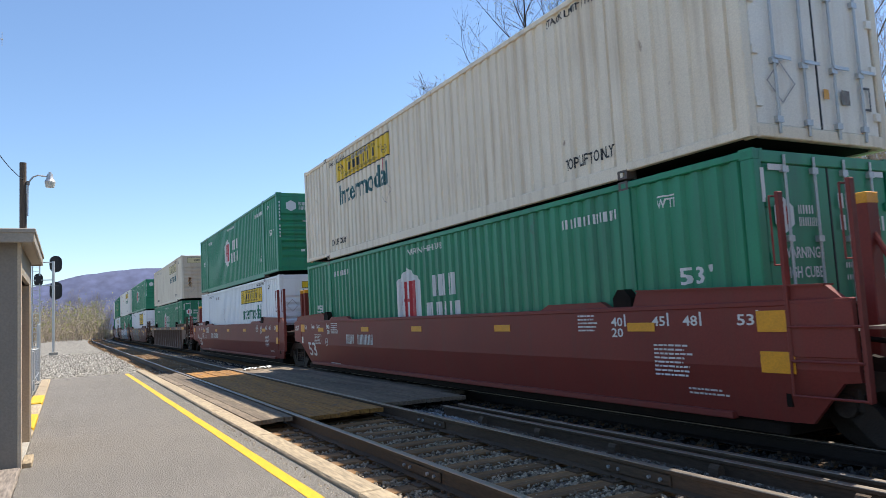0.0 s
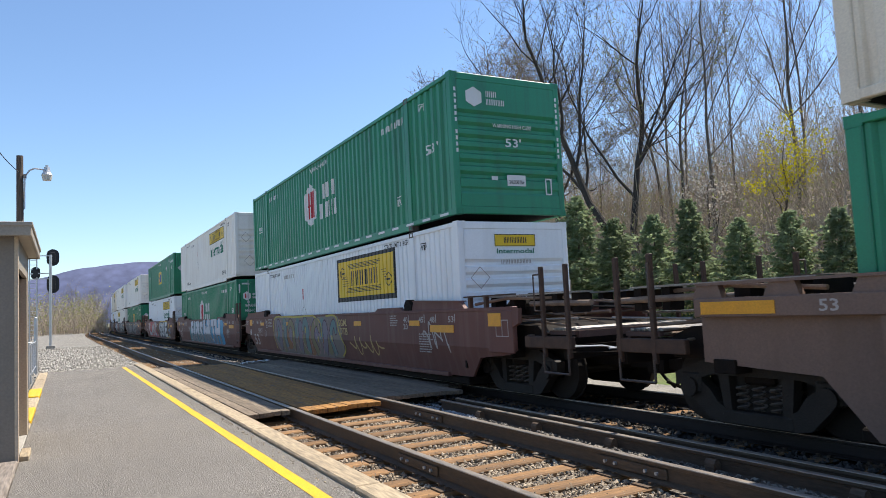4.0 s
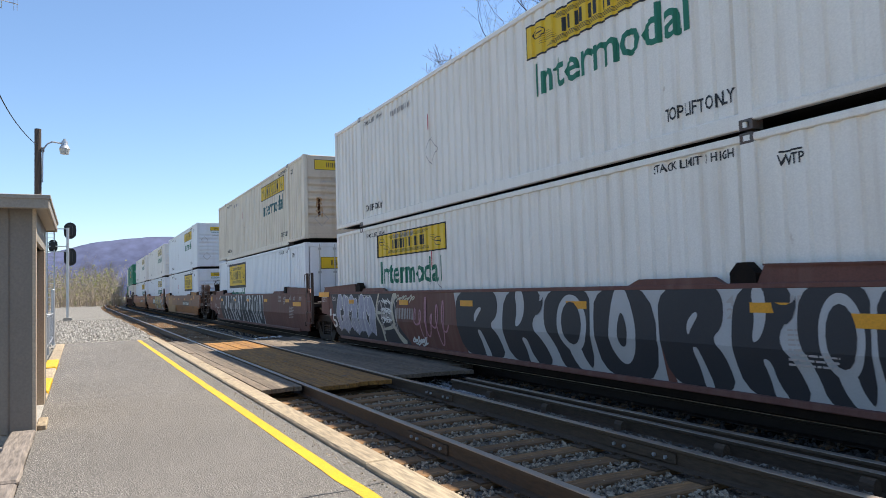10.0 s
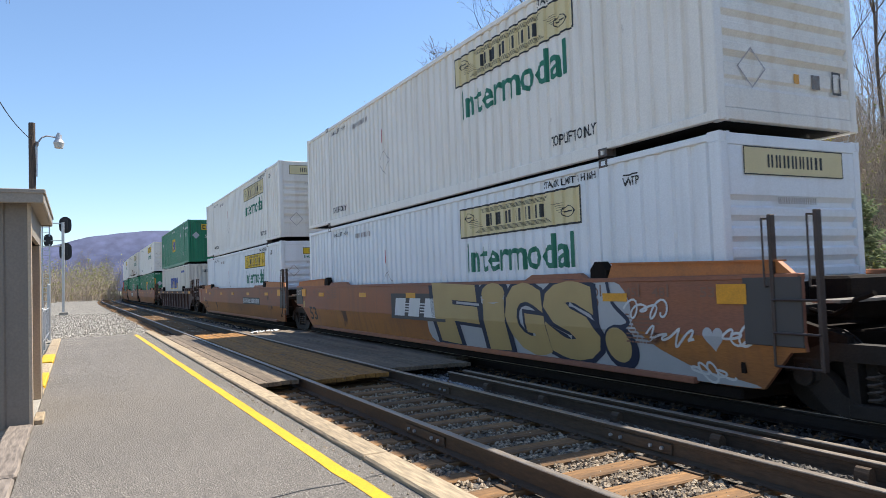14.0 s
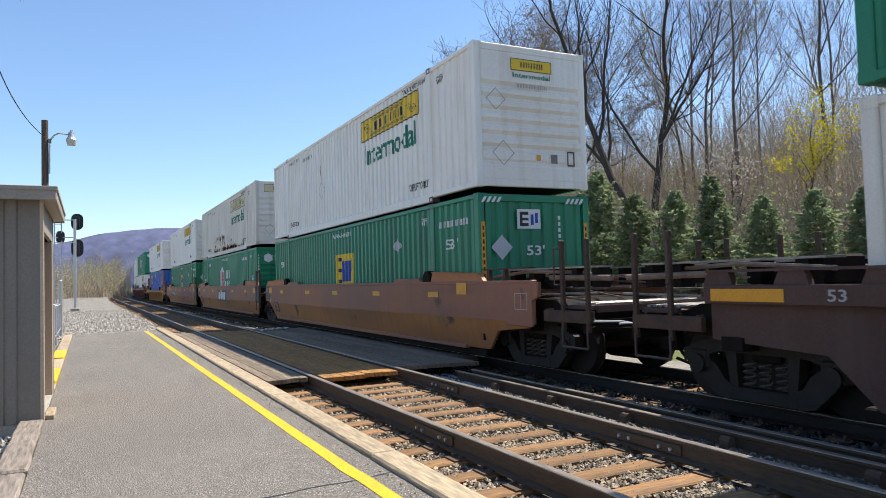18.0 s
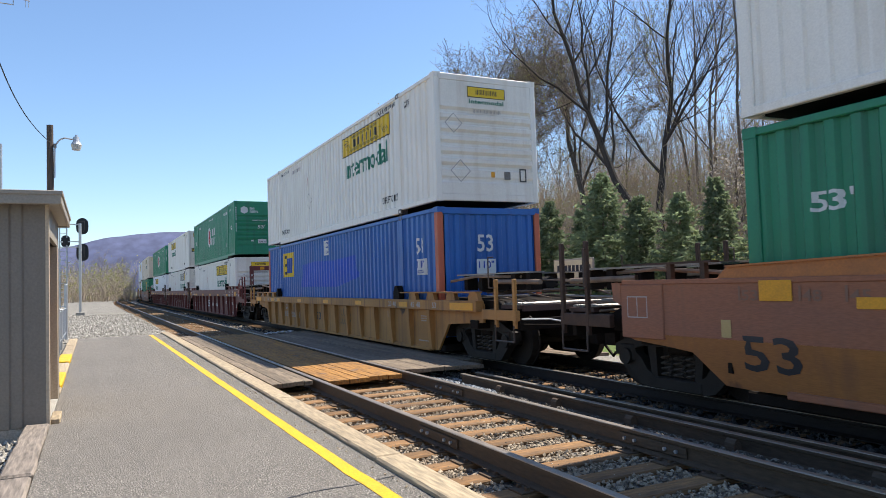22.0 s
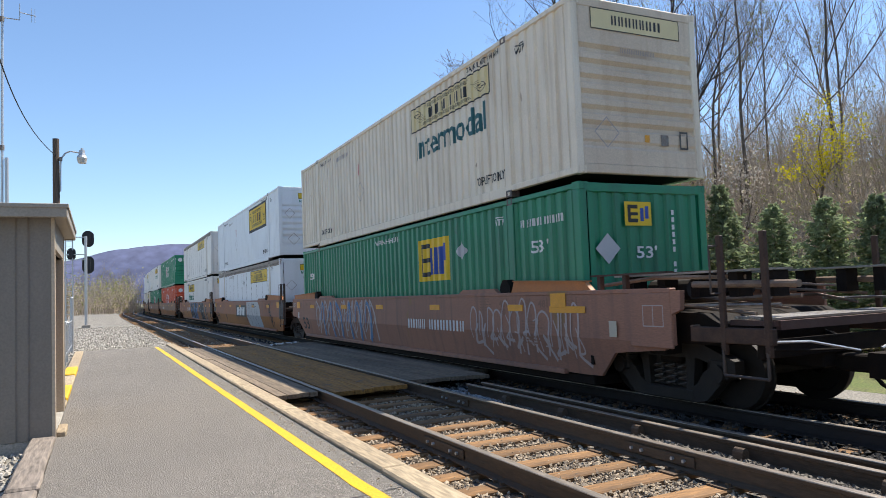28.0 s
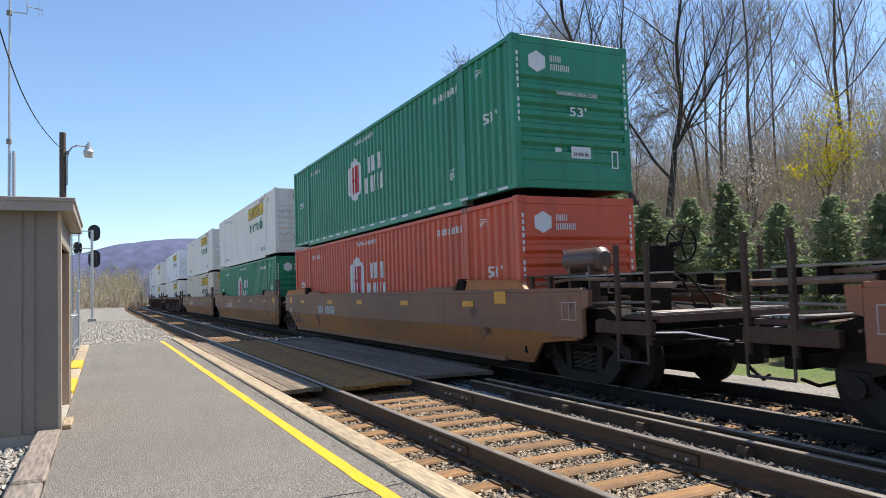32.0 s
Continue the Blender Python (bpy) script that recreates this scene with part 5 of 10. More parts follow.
def side_frame_b(bm):
    top_ = [(-1.14, 0.62), (-0.66, 0.80), (0.66, 0.80), (1.14, 0.62), (1.14, 0.46), (0.58, 0.62), (-0.58, 0.62), (-1.14, 0.46)]
    extrude_poly(bm, top_, "x", -1.09, -0.93)
    for s in (-1, 1):
        extrude_poly(bm, [(s * 1.12, 0.54), (s * 0.84, 0.60), (s * 0.62, 0.44), (s * 0.52, 0.30), (s * 0.34, 0.20), (s * 0.46, 0.06), (s * 0.66, 0.10)], "x", -1.08, -0.93)
        extrude_poly(bm, [(s * 0.50, 0.66), (s * 0.35, 0.66), (s * 0.33, 0.20), (s * 0.44, 0.20)], "x", -1.07, -0.93)
        box(bm, -1.11, -0.90, s * 0.89 - 0.15, s * 0.89 + 0.15, 0.38, 0.64, 0.03)
        rod(bm, (-1.15, s * 0.89, WHEEL_R), (-1.10, s * 0.89, WHEEL_R), 0.115, 14)
    box(bm, -1.09, -0.90, -0.46, 0.46, 0.06, 0.22, 0.02)
    box(bm, -0.94, -0.90, -0.36, 0.36, 0.20, 0.66)


def spring_b(bm):
    pts = [(-1.0 + 0.07 * math.cos(k * 0.9), 0.07 * math.sin(k * 0.9), 0.23 + 0.0105 * k) for k in range(29)]
    tube(bm, pts, 0.016, 4)


def bolster_b(bm):
    box(bm, -1.02, 1.02, -0.20, 0.20, 0.52, 0.74, 0.03)
    rod(bm, (0, 0, 0.74), (0, 0, 0.82), 0.2, 14)
    for s in (-1, 1):
        box(bm, -0.85, 0.85, s * 0.42 - 0.05, s * 0.42 + 0.05, 0.30, 0.42)


WHEELSETS = []


def truck(car, y):
    t = link_mesh("truck", shared(("bolster",), bolster_b, M["truck"], "truck"), car, "sooty cast steel truck", Matrix.Translation((0, y, MAIN_Z)))
    for s in (-1, 1):
        m = Matrix() if s < 0 else Matrix.Rotation(math.pi, 4, "Z")
        link_mesh("side_frame", shared(("sframe",), side_frame_b, M["frame_steel"], "side_frame"), t, m=m)
        for y in (-0.22, 0.0, 0.22):
            link_mesh("spring", shared(("spring",), spring_b, M["spring_steel"], "spring"), t, m=m @ Matrix.Translation((0, y, 0)))
        w = link_mesh("wheelset", shared(("wheelset",), wheelset_b, M["wheel_rim"], "wheelset"), t, m=Matrix.Translation((0, s * 0.89, WHEEL_R)))
        WHEELSETS.append((w, s))


# ---- well cars, lettered by plain bars; built round the middle of the well, rails at MAIN_Z ----
SX = -1.45


def columns(bm, cols, crease, lean, x=SX, th=0.05):
    """A side sheet from (y, z low, z high) columns; below the crease it leans in."""
    def xs(z):
        return x + (lean * (crease - z) / 0.6 if z < crease else 0.0)
    rows = []
    for y, lo, hi in cols:
        mid = min(max(lo + 1e-3, crease), hi - 1e-3)
        zs = (lo, mid, hi)
        rows.append([bm.verts.new((xs(z), y, z)) for z in zs] + [bm.verts.new((xs(z) + th, y, z)) for z in zs[::-1]])
    for a, b in zip(rows, rows[1:]):
        for k in range(6):
            bm.faces.new((a[k], a[(k + 1) % 6], b[(k + 1) % 6], b[k]))
    bm.faces.new(rows[0])
    bm.faces.new(rows[-1][::-1])


def end_cols(kind, bottom, top, s, reach=10.05, cut=False):
    """Outline of the sheet towards one end: joined ends reach 9.12 m, coupler ends about 10 m; a joint with a truck is cut back further."""
    if cut == "long":
        c = [(7.9, bottom, top), (8.26, bottom + 0.06, top), (8.47, 0.82, top), (8.61, 1.0, top), (8.81, 1.14, top), (9.05, 1.19, top), (reach, 1.19, top)]
    elif cut == "maroon":
        c = [(8.0, bottom, top), (8.25, bottom + 0.01, top), (8.88, 1.09, top), (9.12, 1.15, top)]
    elif kind == "joint" and s < 0:
        c = [(8.2, bottom, top), (8.52, bottom + 0.01, top), (8.94, 1.02, top), (9.12, 1.04, top)]
    elif kind == "joint":
        c = [(7.6, bottom, top), (7.88, bottom + 0.01, top), (8.5, 1.17, top), (9.12, 1.22, top)]
    elif cut:
        c = [(7.7, bottom, top), (8.0, bottom + 0.01, top), (8.5, 1.02, top), (9.24, 1.06, top - 0.02), (reach, 1.1, top - 0.05)]
    else:
        c = [(8.1, bottom, top), (8.44, bottom + 0.01, top), (8.86, 0.95, top), (9.24, 0.99, top - 0.02), (9.84, 1.04, top - 0.04), (reach, 1.12, top - 0.05)]
    return [(s * y, a, b) for y, a, b in (c if s > 0 else c[::-1])]


def stencil(bm, y0, z1, n, width, seed, h=0.022, gap=0.05):
    """Rows of fine stencilled words too small to read, as broken bars running towards -y."""
    rng = random.Random(seed)
    for k in range(n):
        y, end = y0, y0 - width * rng.uniform(0.72, 1.0)
        while y > end:
            w = min(rng.uniform(0.03, 0.11), y - end + 0.01)
            quad(bm, y - w, y, z1 - gap * k - h, z1 - gap * k)
            y -= w + 0.016


def well_car(style, paint, front, rear, label, panel=(-2.04, -5.24), guard=None, marks="bars", plate=None, top=1.82, brake=False, wheels=("front", "rear")):
    """style smooth or ribbed; front and rear are 'joint' or 'coupler'."""
    e = thing("well_car", label, "rail car", "well cars of the train")
    P = M[paint]
    bottom = 0.58 if style == "smooth" else 0.53 if paint == "car_dark" else 0.44
    sheet_x = SX if style == "smooth" else SX + 0.13
    reach = 10.05 if style == "smooth" else 9.95
    long_nose = paint == "car_sflc" and front == "coupler"
    cols = end_cols(front, bottom, top, -1, 10.12 if long_nose else reach, "long" if long_nose else style == "ribbed" and paint != "car_dark") + [(y, bottom, top) for y in (-5, -2, 1, 4, 6.5)] + end_cols(rear, bottom, top, 1, reach, "maroon" if paint == "car_sflc" and rear == "joint" else style == "ribbed")
    key = (style, paint, front, rear, top)

    def sheet(bm):
        columns(bm, cols, 1.14 if style == "smooth" else 0.2, 0.14 if style == "smooth" else 0.0, sheet_x)
    me = shared(("sheet",) + key, sheet, P, "side_sheet")
    link_mesh("side_sheet", me, e)
    link_mesh("side_sheet", shared(("sheetr",) + key, lambda bm: (sheet(bm), bmesh.ops.transform(bm, matrix=Matrix.Diagonal((-1, 1, 1, 1)), verts=bm.verts)), P, "side_sheet"), e)
    # skin below the crease carries the ground's bounced light in its colour
    if paint in ("car_ttx", "car_ttx_dull"):
        low_cols = [(y, lo, 1.136) for y, lo, hi in cols if lo < 1.1]
        link_mesh("lower_skin", shared(("skin",) + key, lambda bm: columns(bm, low_cols, 1.14, 0.14, SX - 0.003, 0.02), M["car_ochre"], "lower_skin"), e, "ochre lower side below the crease, ground bounce put into its colour")
    a0, a1 = (9.12 if front == "joint" else 10.12 if long_nose else reach), (9.12 if rear == "joint" else reach)

    def chord(bm, sx=1):
        h = 0.05 if style == "smooth" else 0.35 if paint == "car_sflc" else 0.20
        x0, x1 = sorted((sx * (SX - 0.012), sx * (SX + (0.10 if style == "smooth" else 0.17))))
        box(bm, x0, x1, -a0 + 0.02, a1 - 0.02, top - h, top + 0.012, 0.01)
        x0, x1 = sorted((sx * (sheet_x + (0.06 if style == "smooth" else -0.03)), sx * (sheet_x + 0.16)))
        box(bm, x0, x1, -7.6, 7.6, bottom - 0.03, bottom + 0.05, 0.01)
    for sx in (1, -1):
        link_mesh("top_chord", shared(("chord", sx) + key, lambda bm: chord(bm, sx), P, "top_chord"), e)
    if style == "ribbed":
        def rib(bm):
            w = 0.035 if paint == "car_dark" else 0.07
            pts = [(SX + 0.015, top - 0.2), (SX + 0.015, top - 0.45), (SX + 0.06, bottom + 0.02), (sheet_x, bottom + 0.02), (sheet_x, top - 0.2)]
            extrude_poly(bm, [(x, z) for x, z in pts], "y", -w, w)
        rm = shared(("rib", paint, top), rib, P, "side_post")
        ys = [7.80 - 1.565 * i for i in range(11)] if paint == "car_dark" else [-8.1, -6.97, -6.2, *(-4.6 + 1.533 * i for i in range(7)), 5.9, 6.83, 8.2] if paint == "car_sflc" else [-7.75 + 15.5 * i / 14 for i in range(15)]
        for y in ys:
            link_mesh("side_post", rm, e, m=Matrix.Translation((0, y, 0)))

    link_mesh("well_floor", shared(("wfloor",), lambda bm: box(bm, -1.28, 1.28, -8.2, 8.2, 0.42, 0.56, 0.02), M["truck"], "well_floor"), e, "dark well floor")
    for s in (-1, 1):
        link_mesh("bulkhead", shared(("bulkhead", top, style), lambda bm: box(bm, sheet_x + 0.06, -sheet_x - 0.06, -0.03, 0.03, 0.75, top - 0.1), M["truck"], "bulkhead"), e, "dark bulkhead", Matrix.Translation((0, s * 8.32, 0)))

    # guide flares on the top chord
    gm = M[guard or paint]
    open_rail = style == "ribbed"
    for s, kind in ((-1, front), (1, rear)):
        far = 9.0 if kind == "joint" else 9.9 if open_rail else 8.42
        def guide(bm):
            if open_rail:
                box(bm, SX + 0.0, SX + 0.16, min(s * 6.25, s * far), max(s * 6.25, s * far), top + 0.155, top + 0.185)
                y = 6.7
                while y < far:
                    extrude_poly(bm, [(s * y, top + 0.01), (s * (y + 0.05), top + 0.155), (s * (y + 0.35), top + 0.155), (s * (y + 0.42), top + 0.01)], "x", SX + 0.03, SX + 0.12)
                    y += 0.95
            else:
                extrude_poly(bm, [(s * 6.2, top + 0.012), (s * 6.3, top + 0.20), (s * (far - 0.15), top + 0.14), (s * far, top + 0.012)], "x", SX + 0.02, SX + 0.10)
                extrude_poly(bm, [(s * 6.3, top + 0.195), (s * 6.3, top + 0.215), (s * (far - 0.15), top + 0.155), (s * (far - 0.15), top + 0.135)], "x", SX - 0.01, SX + 0.16)
        def lug(bm):
            h = 0.33 if open_rail else 0.24
            extrude_poly(bm, [(s * 5.86, top), (s * 5.86, top + h * 0.55), (s * 5.96, top + h), (s * 6.08, top + h), (s * 6.2, top + h * 0.5), (s * 6.2, top)], "x", SX + 0.0, SX + 0.14)
        link_mesh("container_guide", shared(("guide", s, guard or paint, top, far, open_rail), guide, gm, "container_guide"), e)
        link_mesh("lock_lug", shared(("lug", s, top, open_rail), lug, M["truck"], "lock_lug"), e, "dark locking lug")
        if style == "smooth":
            link_mesh("inner_guide", shared(("iguide", s, paint, top), lambda bm: extrude_poly(bm, [(s * 4.2, top + 0.012), (s * 4.4, top + 0.09), (s * 5.6, top + 0.09), (s * 5.75, top + 0.012)], "x", SX + 0.01, SX + 0.09), P, "inner_guide"), e)

    # ends
    for s, kind in ((-1, front), (1, rear)):
        if kind == "joint":
            def arm(bm):
                box(bm, -1.30, 1.30, min(s * 8.35, s * 8.75), max(s * 8.35, s * 8.75), 1.0, 1.12)
                box(bm, -0.40, 0.40, min(s * 8.3, s * 9.6), max(s * 8.3, s * 9.6), 0.82, 1.20, 0.02)
                for sx in (-1, 1):
                    extrude_poly(bm, [(s * 8.4, 1.05), (s * 9.3, 1.05), (s * 9.3, 1.18), (s * 8.4, 1.42)], "x", sx * 1.0 - 0.05, sx * 1.0 + 0.05)
            link_mesh("end_sill", shared(("arm", s), arm, M["truck"], "end_sill"), e, "sooty end sill")
            link_mesh("tonnage_plate", shared(("tplate", s, plate or paint), lambda bm: box(bm, SX - 0.015, SX + 0.02, min(s * 8.42, s * 9.12), max(s * 8.42, s * 9.12), 1.26 if s > 0 or not plate else 1.08, top - 0.02, 0.008), M[plate or paint], "tonnage_plate"), e)
            if s > 0:
                flat_mark(e, ("m125", top), "mk_grey" if paint.startswith("car_ttx") or paint == "car_bnsf" else "mk_white", "lettering", lambda bm: words(bm, "125T", 9.02, 8.60, 1.55, 1.70), SX - 0.02)
            if s < 0:
                lt, la, lb = (2.94, -8.45, -9.20) if paint == "car_aok" else (2.45, -8.80, -9.32)
                def ladder(bm):
                    for y in (la, lb):
                        box(bm, SX - 0.03, SX + 0.05, y - 0.022, y + 0.022, 0.86 if y == lb else 1.2, lt, 0.006)
                    for z in (0.88, 1.22, 1.56):
                        rod(bm, (SX - 0.03, la, z), (SX - 0.03, lb, z), 0.014, 6)
                    rod(bm, (SX - 0.03, la, 0.88), (SX - 0.03, la, 1.22), 0.014, 6)
                    for y in (la + 0.06, lb + 0.06):
                        pipe(bm, [(SX + 0.03, y, lt - 0.75), (SX - 0.06, y, lt - 0.75), (SX - 0.06, y, lt - 0.04), (SX + 0.03, y, lt - 0.04)], 0.011, 5)
                link_mesh("ladder", shared(("ladder", lt), ladder, M["car_aok"] if paint == "car_aok" else M["ladder_steel"], "ladder"), e, "dark steel end ladder")
                def hose(bm):
                    pts = [(-0.9 + 0.15 * math.sin(k), -8.6 - 0.2 * k, 1.5 - 0.12 * math.sin(k * 0.9)) for k in range(6)]
                    pipe(bm, pts, 0.03, 6)
                link_mesh("air_hose", shared(("hose",), hose, M["truck"], "air_hose"), e, "sagging black air hose")
                link_mesh("valve_box", shared(("jvalve",), lambda bm: box(bm, -1.25, -0.6, -8.75, -8.55, 1.36, 1.5, 0.02), M["frame_steel"], "valve_box"), e, "grimy valve box")
                link_mesh("platform_box", shared(("jbox",), lambda bm: box(bm, -0.5, 0.5, -9.0, -8.5, 1.30, 1.78, 0.03), M["truck"], "platform_box"), e, "sooty steel box over the joint")
                link_mesh("platform_tread", shared(("jtread",), lambda bm: box(bm, -1.2, 1.2, -9.35, -9.05, 1.52, 1.55), M["deck"], "platform_tread"), e, "bare worn steel tread")
        else:
            def sill(bm):
                box(bm, -0.34, 0.34, min(s * 8.3, s * 11.25), max(s * 8.3, s * 11.25), 0.84, 1.14, 0.02)
                box(bm, -1.36, 1.36, min(s * 9.5, s * 9.8), max(s * 9.5, s * 9.8), 0.98, 1.14, 0.01)
                box(bm, -0.58, 0.58, min(s * 8.3, s * 9.1), max(s * 8.3, s * 9.1), 0.46, 1.0, 0.02)
                box(bm, -1.36, 1.36, min(s * 11.2, s * 11.3), max(s * 11.2, s * 11.3), 1.02, 1.22, 0.01)
            link_mesh("end_sill", shared(("sill", s), sill, M["truck"], "end_sill"), e, "sooty centre sill")
            pa, pb = (10.82, 11.42) if style == "smooth" else (10.50, 11.12) if paint == "car_dark" else (10.62, 11.24)
            tone_s = paint if paint in ("car_tan", "car_sflc", "car_aok") else "post_rust"
            for sx in (-1, 1):
                link_mesh("side_sill", shared(("ssill", s, sx, tone_s, pa), lambda bm: box(bm, sx * 1.40 - 0.045, sx * 1.40 + 0.045, min(s * (pa - 0.5), s * (pb + 0.06)), max(s * (pa - 0.5), s * (pb + 0.06)), 1.18, 1.36, 0.01), M[tone_s], "side_sill"), e)
                def board(bm):
                    box(bm, sx * 0.98 - 0.16, sx * 0.98 + 0.16, min(s * 8.6, s * 11.3), max(s * 8.6, s * 11.3), 2.0, 2.024)
                def struts(bm):
                    for y in (8.9, 9.5, 10.1, 10.7, 11.2):
                        box(bm, sx * 0.98 - 0.12, sx * 0.98 + 0.12, s * y - 0.07, s * y + 0.07, 1.70, 1.995)
                link_mesh("air_pipe", shared(("apipe", s, sx), lambda bm: rod(bm, (sx * 1.12, s * 10.1, 1.86), (sx * 1.12, s * 11.6, 1.84), 0.045, 10), M["pipe_rust"], "air_pipe"), e, "pale rust-brown pipe")
                link_mesh("hand_rail", shared(("hrail", s, sx), lambda bm: rod(bm, (sx * 1.30, s * 10.1, 1.60), (sx * 1.30, s * 11.5, 1.62), 0.018, 8), M["deck"], "hand_rail"), e, "bright worn rail")
                tagged(link_mesh("board_support", shared(("struts", s, sx), struts, M["truck"], "board_support"), e, "sooty brackets under the running board"), kind="stuff")
                link_mesh("running_board", shared(("rboard", s, sx), board, M["deck"], "running_board"), e, "worn steel running board")
            def walkway(bm):
                box(bm, -1.32, -1.26, min(s * pa, s * pb), max(s * pa, s * pb), 1.38, 1.44)
                box(bm, 1.26, 1.32, min(s * pa, s * pb), max(s * pa, s * pb), 1.38, 1.44)
                box(bm, -1.26, 1.26, s * pb - 0.03, s * pb + 0.03, 1.34, 1.44)
            wk = link_mesh("walkway", shared(("walk", s, pa), walkway, M["car_dark"], "walkway"), e, "steel end walkway")
            for k in range(6):
                link_mesh("slat", shared(("slat",), lambda bm: box(bm, -1.26, 1.26, -0.033, 0.033, 1.445, 1.475, 0.004), M["deck"], "slat"), wk, "bare worn steel slat", Matrix.Translation((0, s * (pa + 0.04 + (pb - pa - 0.1) * k / 5), 0)))
            link_mesh("end_deck", shared(("edeck", s), lambda bm: extrude_poly(bm, [(s * 8.36, 1.12), (s * 8.36, 1.56), (s * 10.25, 1.50), (s * 10.55, 1.38), (s * 10.55, 1.12)], "x", -1.18, 1.18), M["truck"], "end_deck"), e, "sooty sloping end deck")
            link_mesh("brake_cylinder", shared(("bcyl1", s), lambda bm: rod(bm, (-0.75, s * 9.0, 1.80), (-0.75, s * 9.75, 1.80), 0.14, 12), M["frame_steel"], "brake_cylinder"), e, "grimy brake cylinder")
            link_mesh("brake_cylinder", shared(("bcyl2", s), lambda bm: rod(bm, (0.55, s * 8.8, 1.80), (0.55, s * 9.5, 1.80), 0.13, 12), M["frame_steel"], "brake_cylinder"), e, "grimy brake cylinder")
            link_mesh("valve_box", shared(("vbox", s), lambda bm: box(bm, -0.45, 0.15, min(s * 9.0, s * 9.5), max(s * 9.0, s * 9.5), 1.70, 2.05, 0.03), M["truck"], "valve_box"), e, "sooty valve box")
            def gear(bm):
                r_ = random.Random(5)
                for k in range(9):
                    x, z = r_.uniform(-1.2, 1.2), r_.uniform(1.5, 1.95)
                    pipe(bm, [(x, s * 8.45, z), (x + r_.uniform(-0.1, 0.1), s * r_.uniform(9.4, 10.2), z + r_.uniform(-0.08, 0.08)), (x + r_.uniform(-0.3, 0.3), s * r_.uniform(10.6, 11.2), z + r_.uniform(-0.12, 0.05))], r_.choice((0.016, 0.022, 0.03)), 6)
                for k in range(5):
                    y = s * (8.7 + 0.5 * k)
                    pipe(bm, [(-1.3, y, 1.2 + 0.05 * k), (1.3, y + 0.2 * s, 1.24 + 0.05 * k)], 0.02, 6)
            tagged(link_mesh("brake_piping", shared(("egear", s), gear, M["pipe_rust"], "brake_piping"), e, "tangle of rusty brake rods and pipes"), kind="stuff")
            ph = 1.90 if paint == "car_tan" else 2.27 if paint == "car_dark" else 2.42
            pc = paint if paint in ("car_tan", "car_sflc", "car_aok") else "post_rust"
            pm = shared(("post1", pc), lambda bm: box(bm, -0.03, 0.03, -0.036, 0.036, 1.05, ph, 0.008), M[pc], "end_post")
            for sx in (-1, 1):
                for y in (pa, pb):
                    link_mesh("end_post", pm, e, "dark steel end post", Matrix.Translation((sx * 1.42, s * y, 0)))
                def step(bm):
                    pipe(bm, [(sx * 1.45, s * pa, 1.1), (sx * 1.45, s * pa, 0.82), (sx * 1.45, s * pb, 0.82), (sx * 1.45, s * pb, 1.1)], 0.018, 6)
                link_mesh("sill_step", shared(("step", s, sx, pa), step, M["ladder_steel"], "sill_step"), e, "bent rod step")
                link_mesh("grab_iron", shared(("grab", s, sx, pa), lambda bm: pipe(bm, [(sx * 1.45, s * pa, 1.75), (sx * 1.53, s * (pa - 0.06), 1.75), (sx * 1.53, s * (pa - 0.06), 2.3), (sx * 1.45, s * pa, 2.3)], 0.013, 5), M["ladder_steel"], "grab_iron"), e)
                link_mesh("uncoupling_lever", shared(("lever", s, sx), lambda bm: pipe(bm, [(sx * 1.42, s * 11.46, 1.22), (sx * 0.9, s * 11.52, 1.20), (sx * 0.2, s * 11.6, 1.06)], 0.016, 6), M["galv"], "uncoupling_lever"), e, "bright worn uncoupling rod")
            if style == "smooth":
                lo_, hi_ = sorted((s * 9.26, s * 10.04))
                pn = link_mesh("end_panel", shared(("epanel", s, plate or paint, top), lambda bm: box(bm, SX - 0.022, SX + 0.02, lo_, hi_, 1.07, top - 0.045, 0.012), P, "end_panel"), e, "raised end panel")
                def plate_lines(bm):
                    frame_quad(bm, s * 9.72 - 0.19, s * 9.72 + 0.19, 1.34, 1.62, 0.014)
                    quad(bm, s * 9.72 - 0.007, s * 9.72 + 0.007, 1.34, 1.62)
                    lift_all(bm, SX - 0.026)
                link_mesh("stencil_box", shared(("plines", s), plate_lines, M["mk_grey"], "stencil_box"), pn, "pale outlined stencil box")
                link_mesh("lift_bracket", shared(("lbracket", s, paint), lambda bm: extrude_poly(bm, [(s * 10.04, 1.50), (s * 10.20, 1.56), (s * 10.22, 1.80), (s * 10.04, 1.80)], "x", SX - 0.02, SX + 0.05), P, "lift_bracket"), e)
                def end_rail(bm):
                    for y in (8.62, 9.16):
                        box(bm, SX + 0.01, SX + 0.08, s * y - 0.035, s * y + 0.035, top + 0.005, top + 0.20)
                    box(bm, SX - 0.01, SX + 0.12, min(s * 8.46, s * 9.98), max(s * 8.46, s * 9.98), top + 0.20, top + 0.225)
                link_mesh("end_rail", shared(("erail", s, top), end_rail, M["post_rust"], "end_rail"), e, "rusty guard rail over the car's end")
            def coupler(bm):
                box(bm, -0.12, 0.12, min(s * 11.2, s * 11.75), max(s * 11.2, s * 11.75), 0.80, 1.0, 0.02)
                extrude_poly(bm, [(-0.22, s * 11.7), (0.16, s * 11.7), (0.20, s * 11.9), (0.02, s * 11.97), (-0.24, s * 11.93)], "z", 0.76, 1.04)
                pipe(bm, [(-1.3, s * 11.32, 1.12), (-0.9, s * 11.45, 1.10), (-0.2, s * 11.55, 1.08)], 0.016, 6)
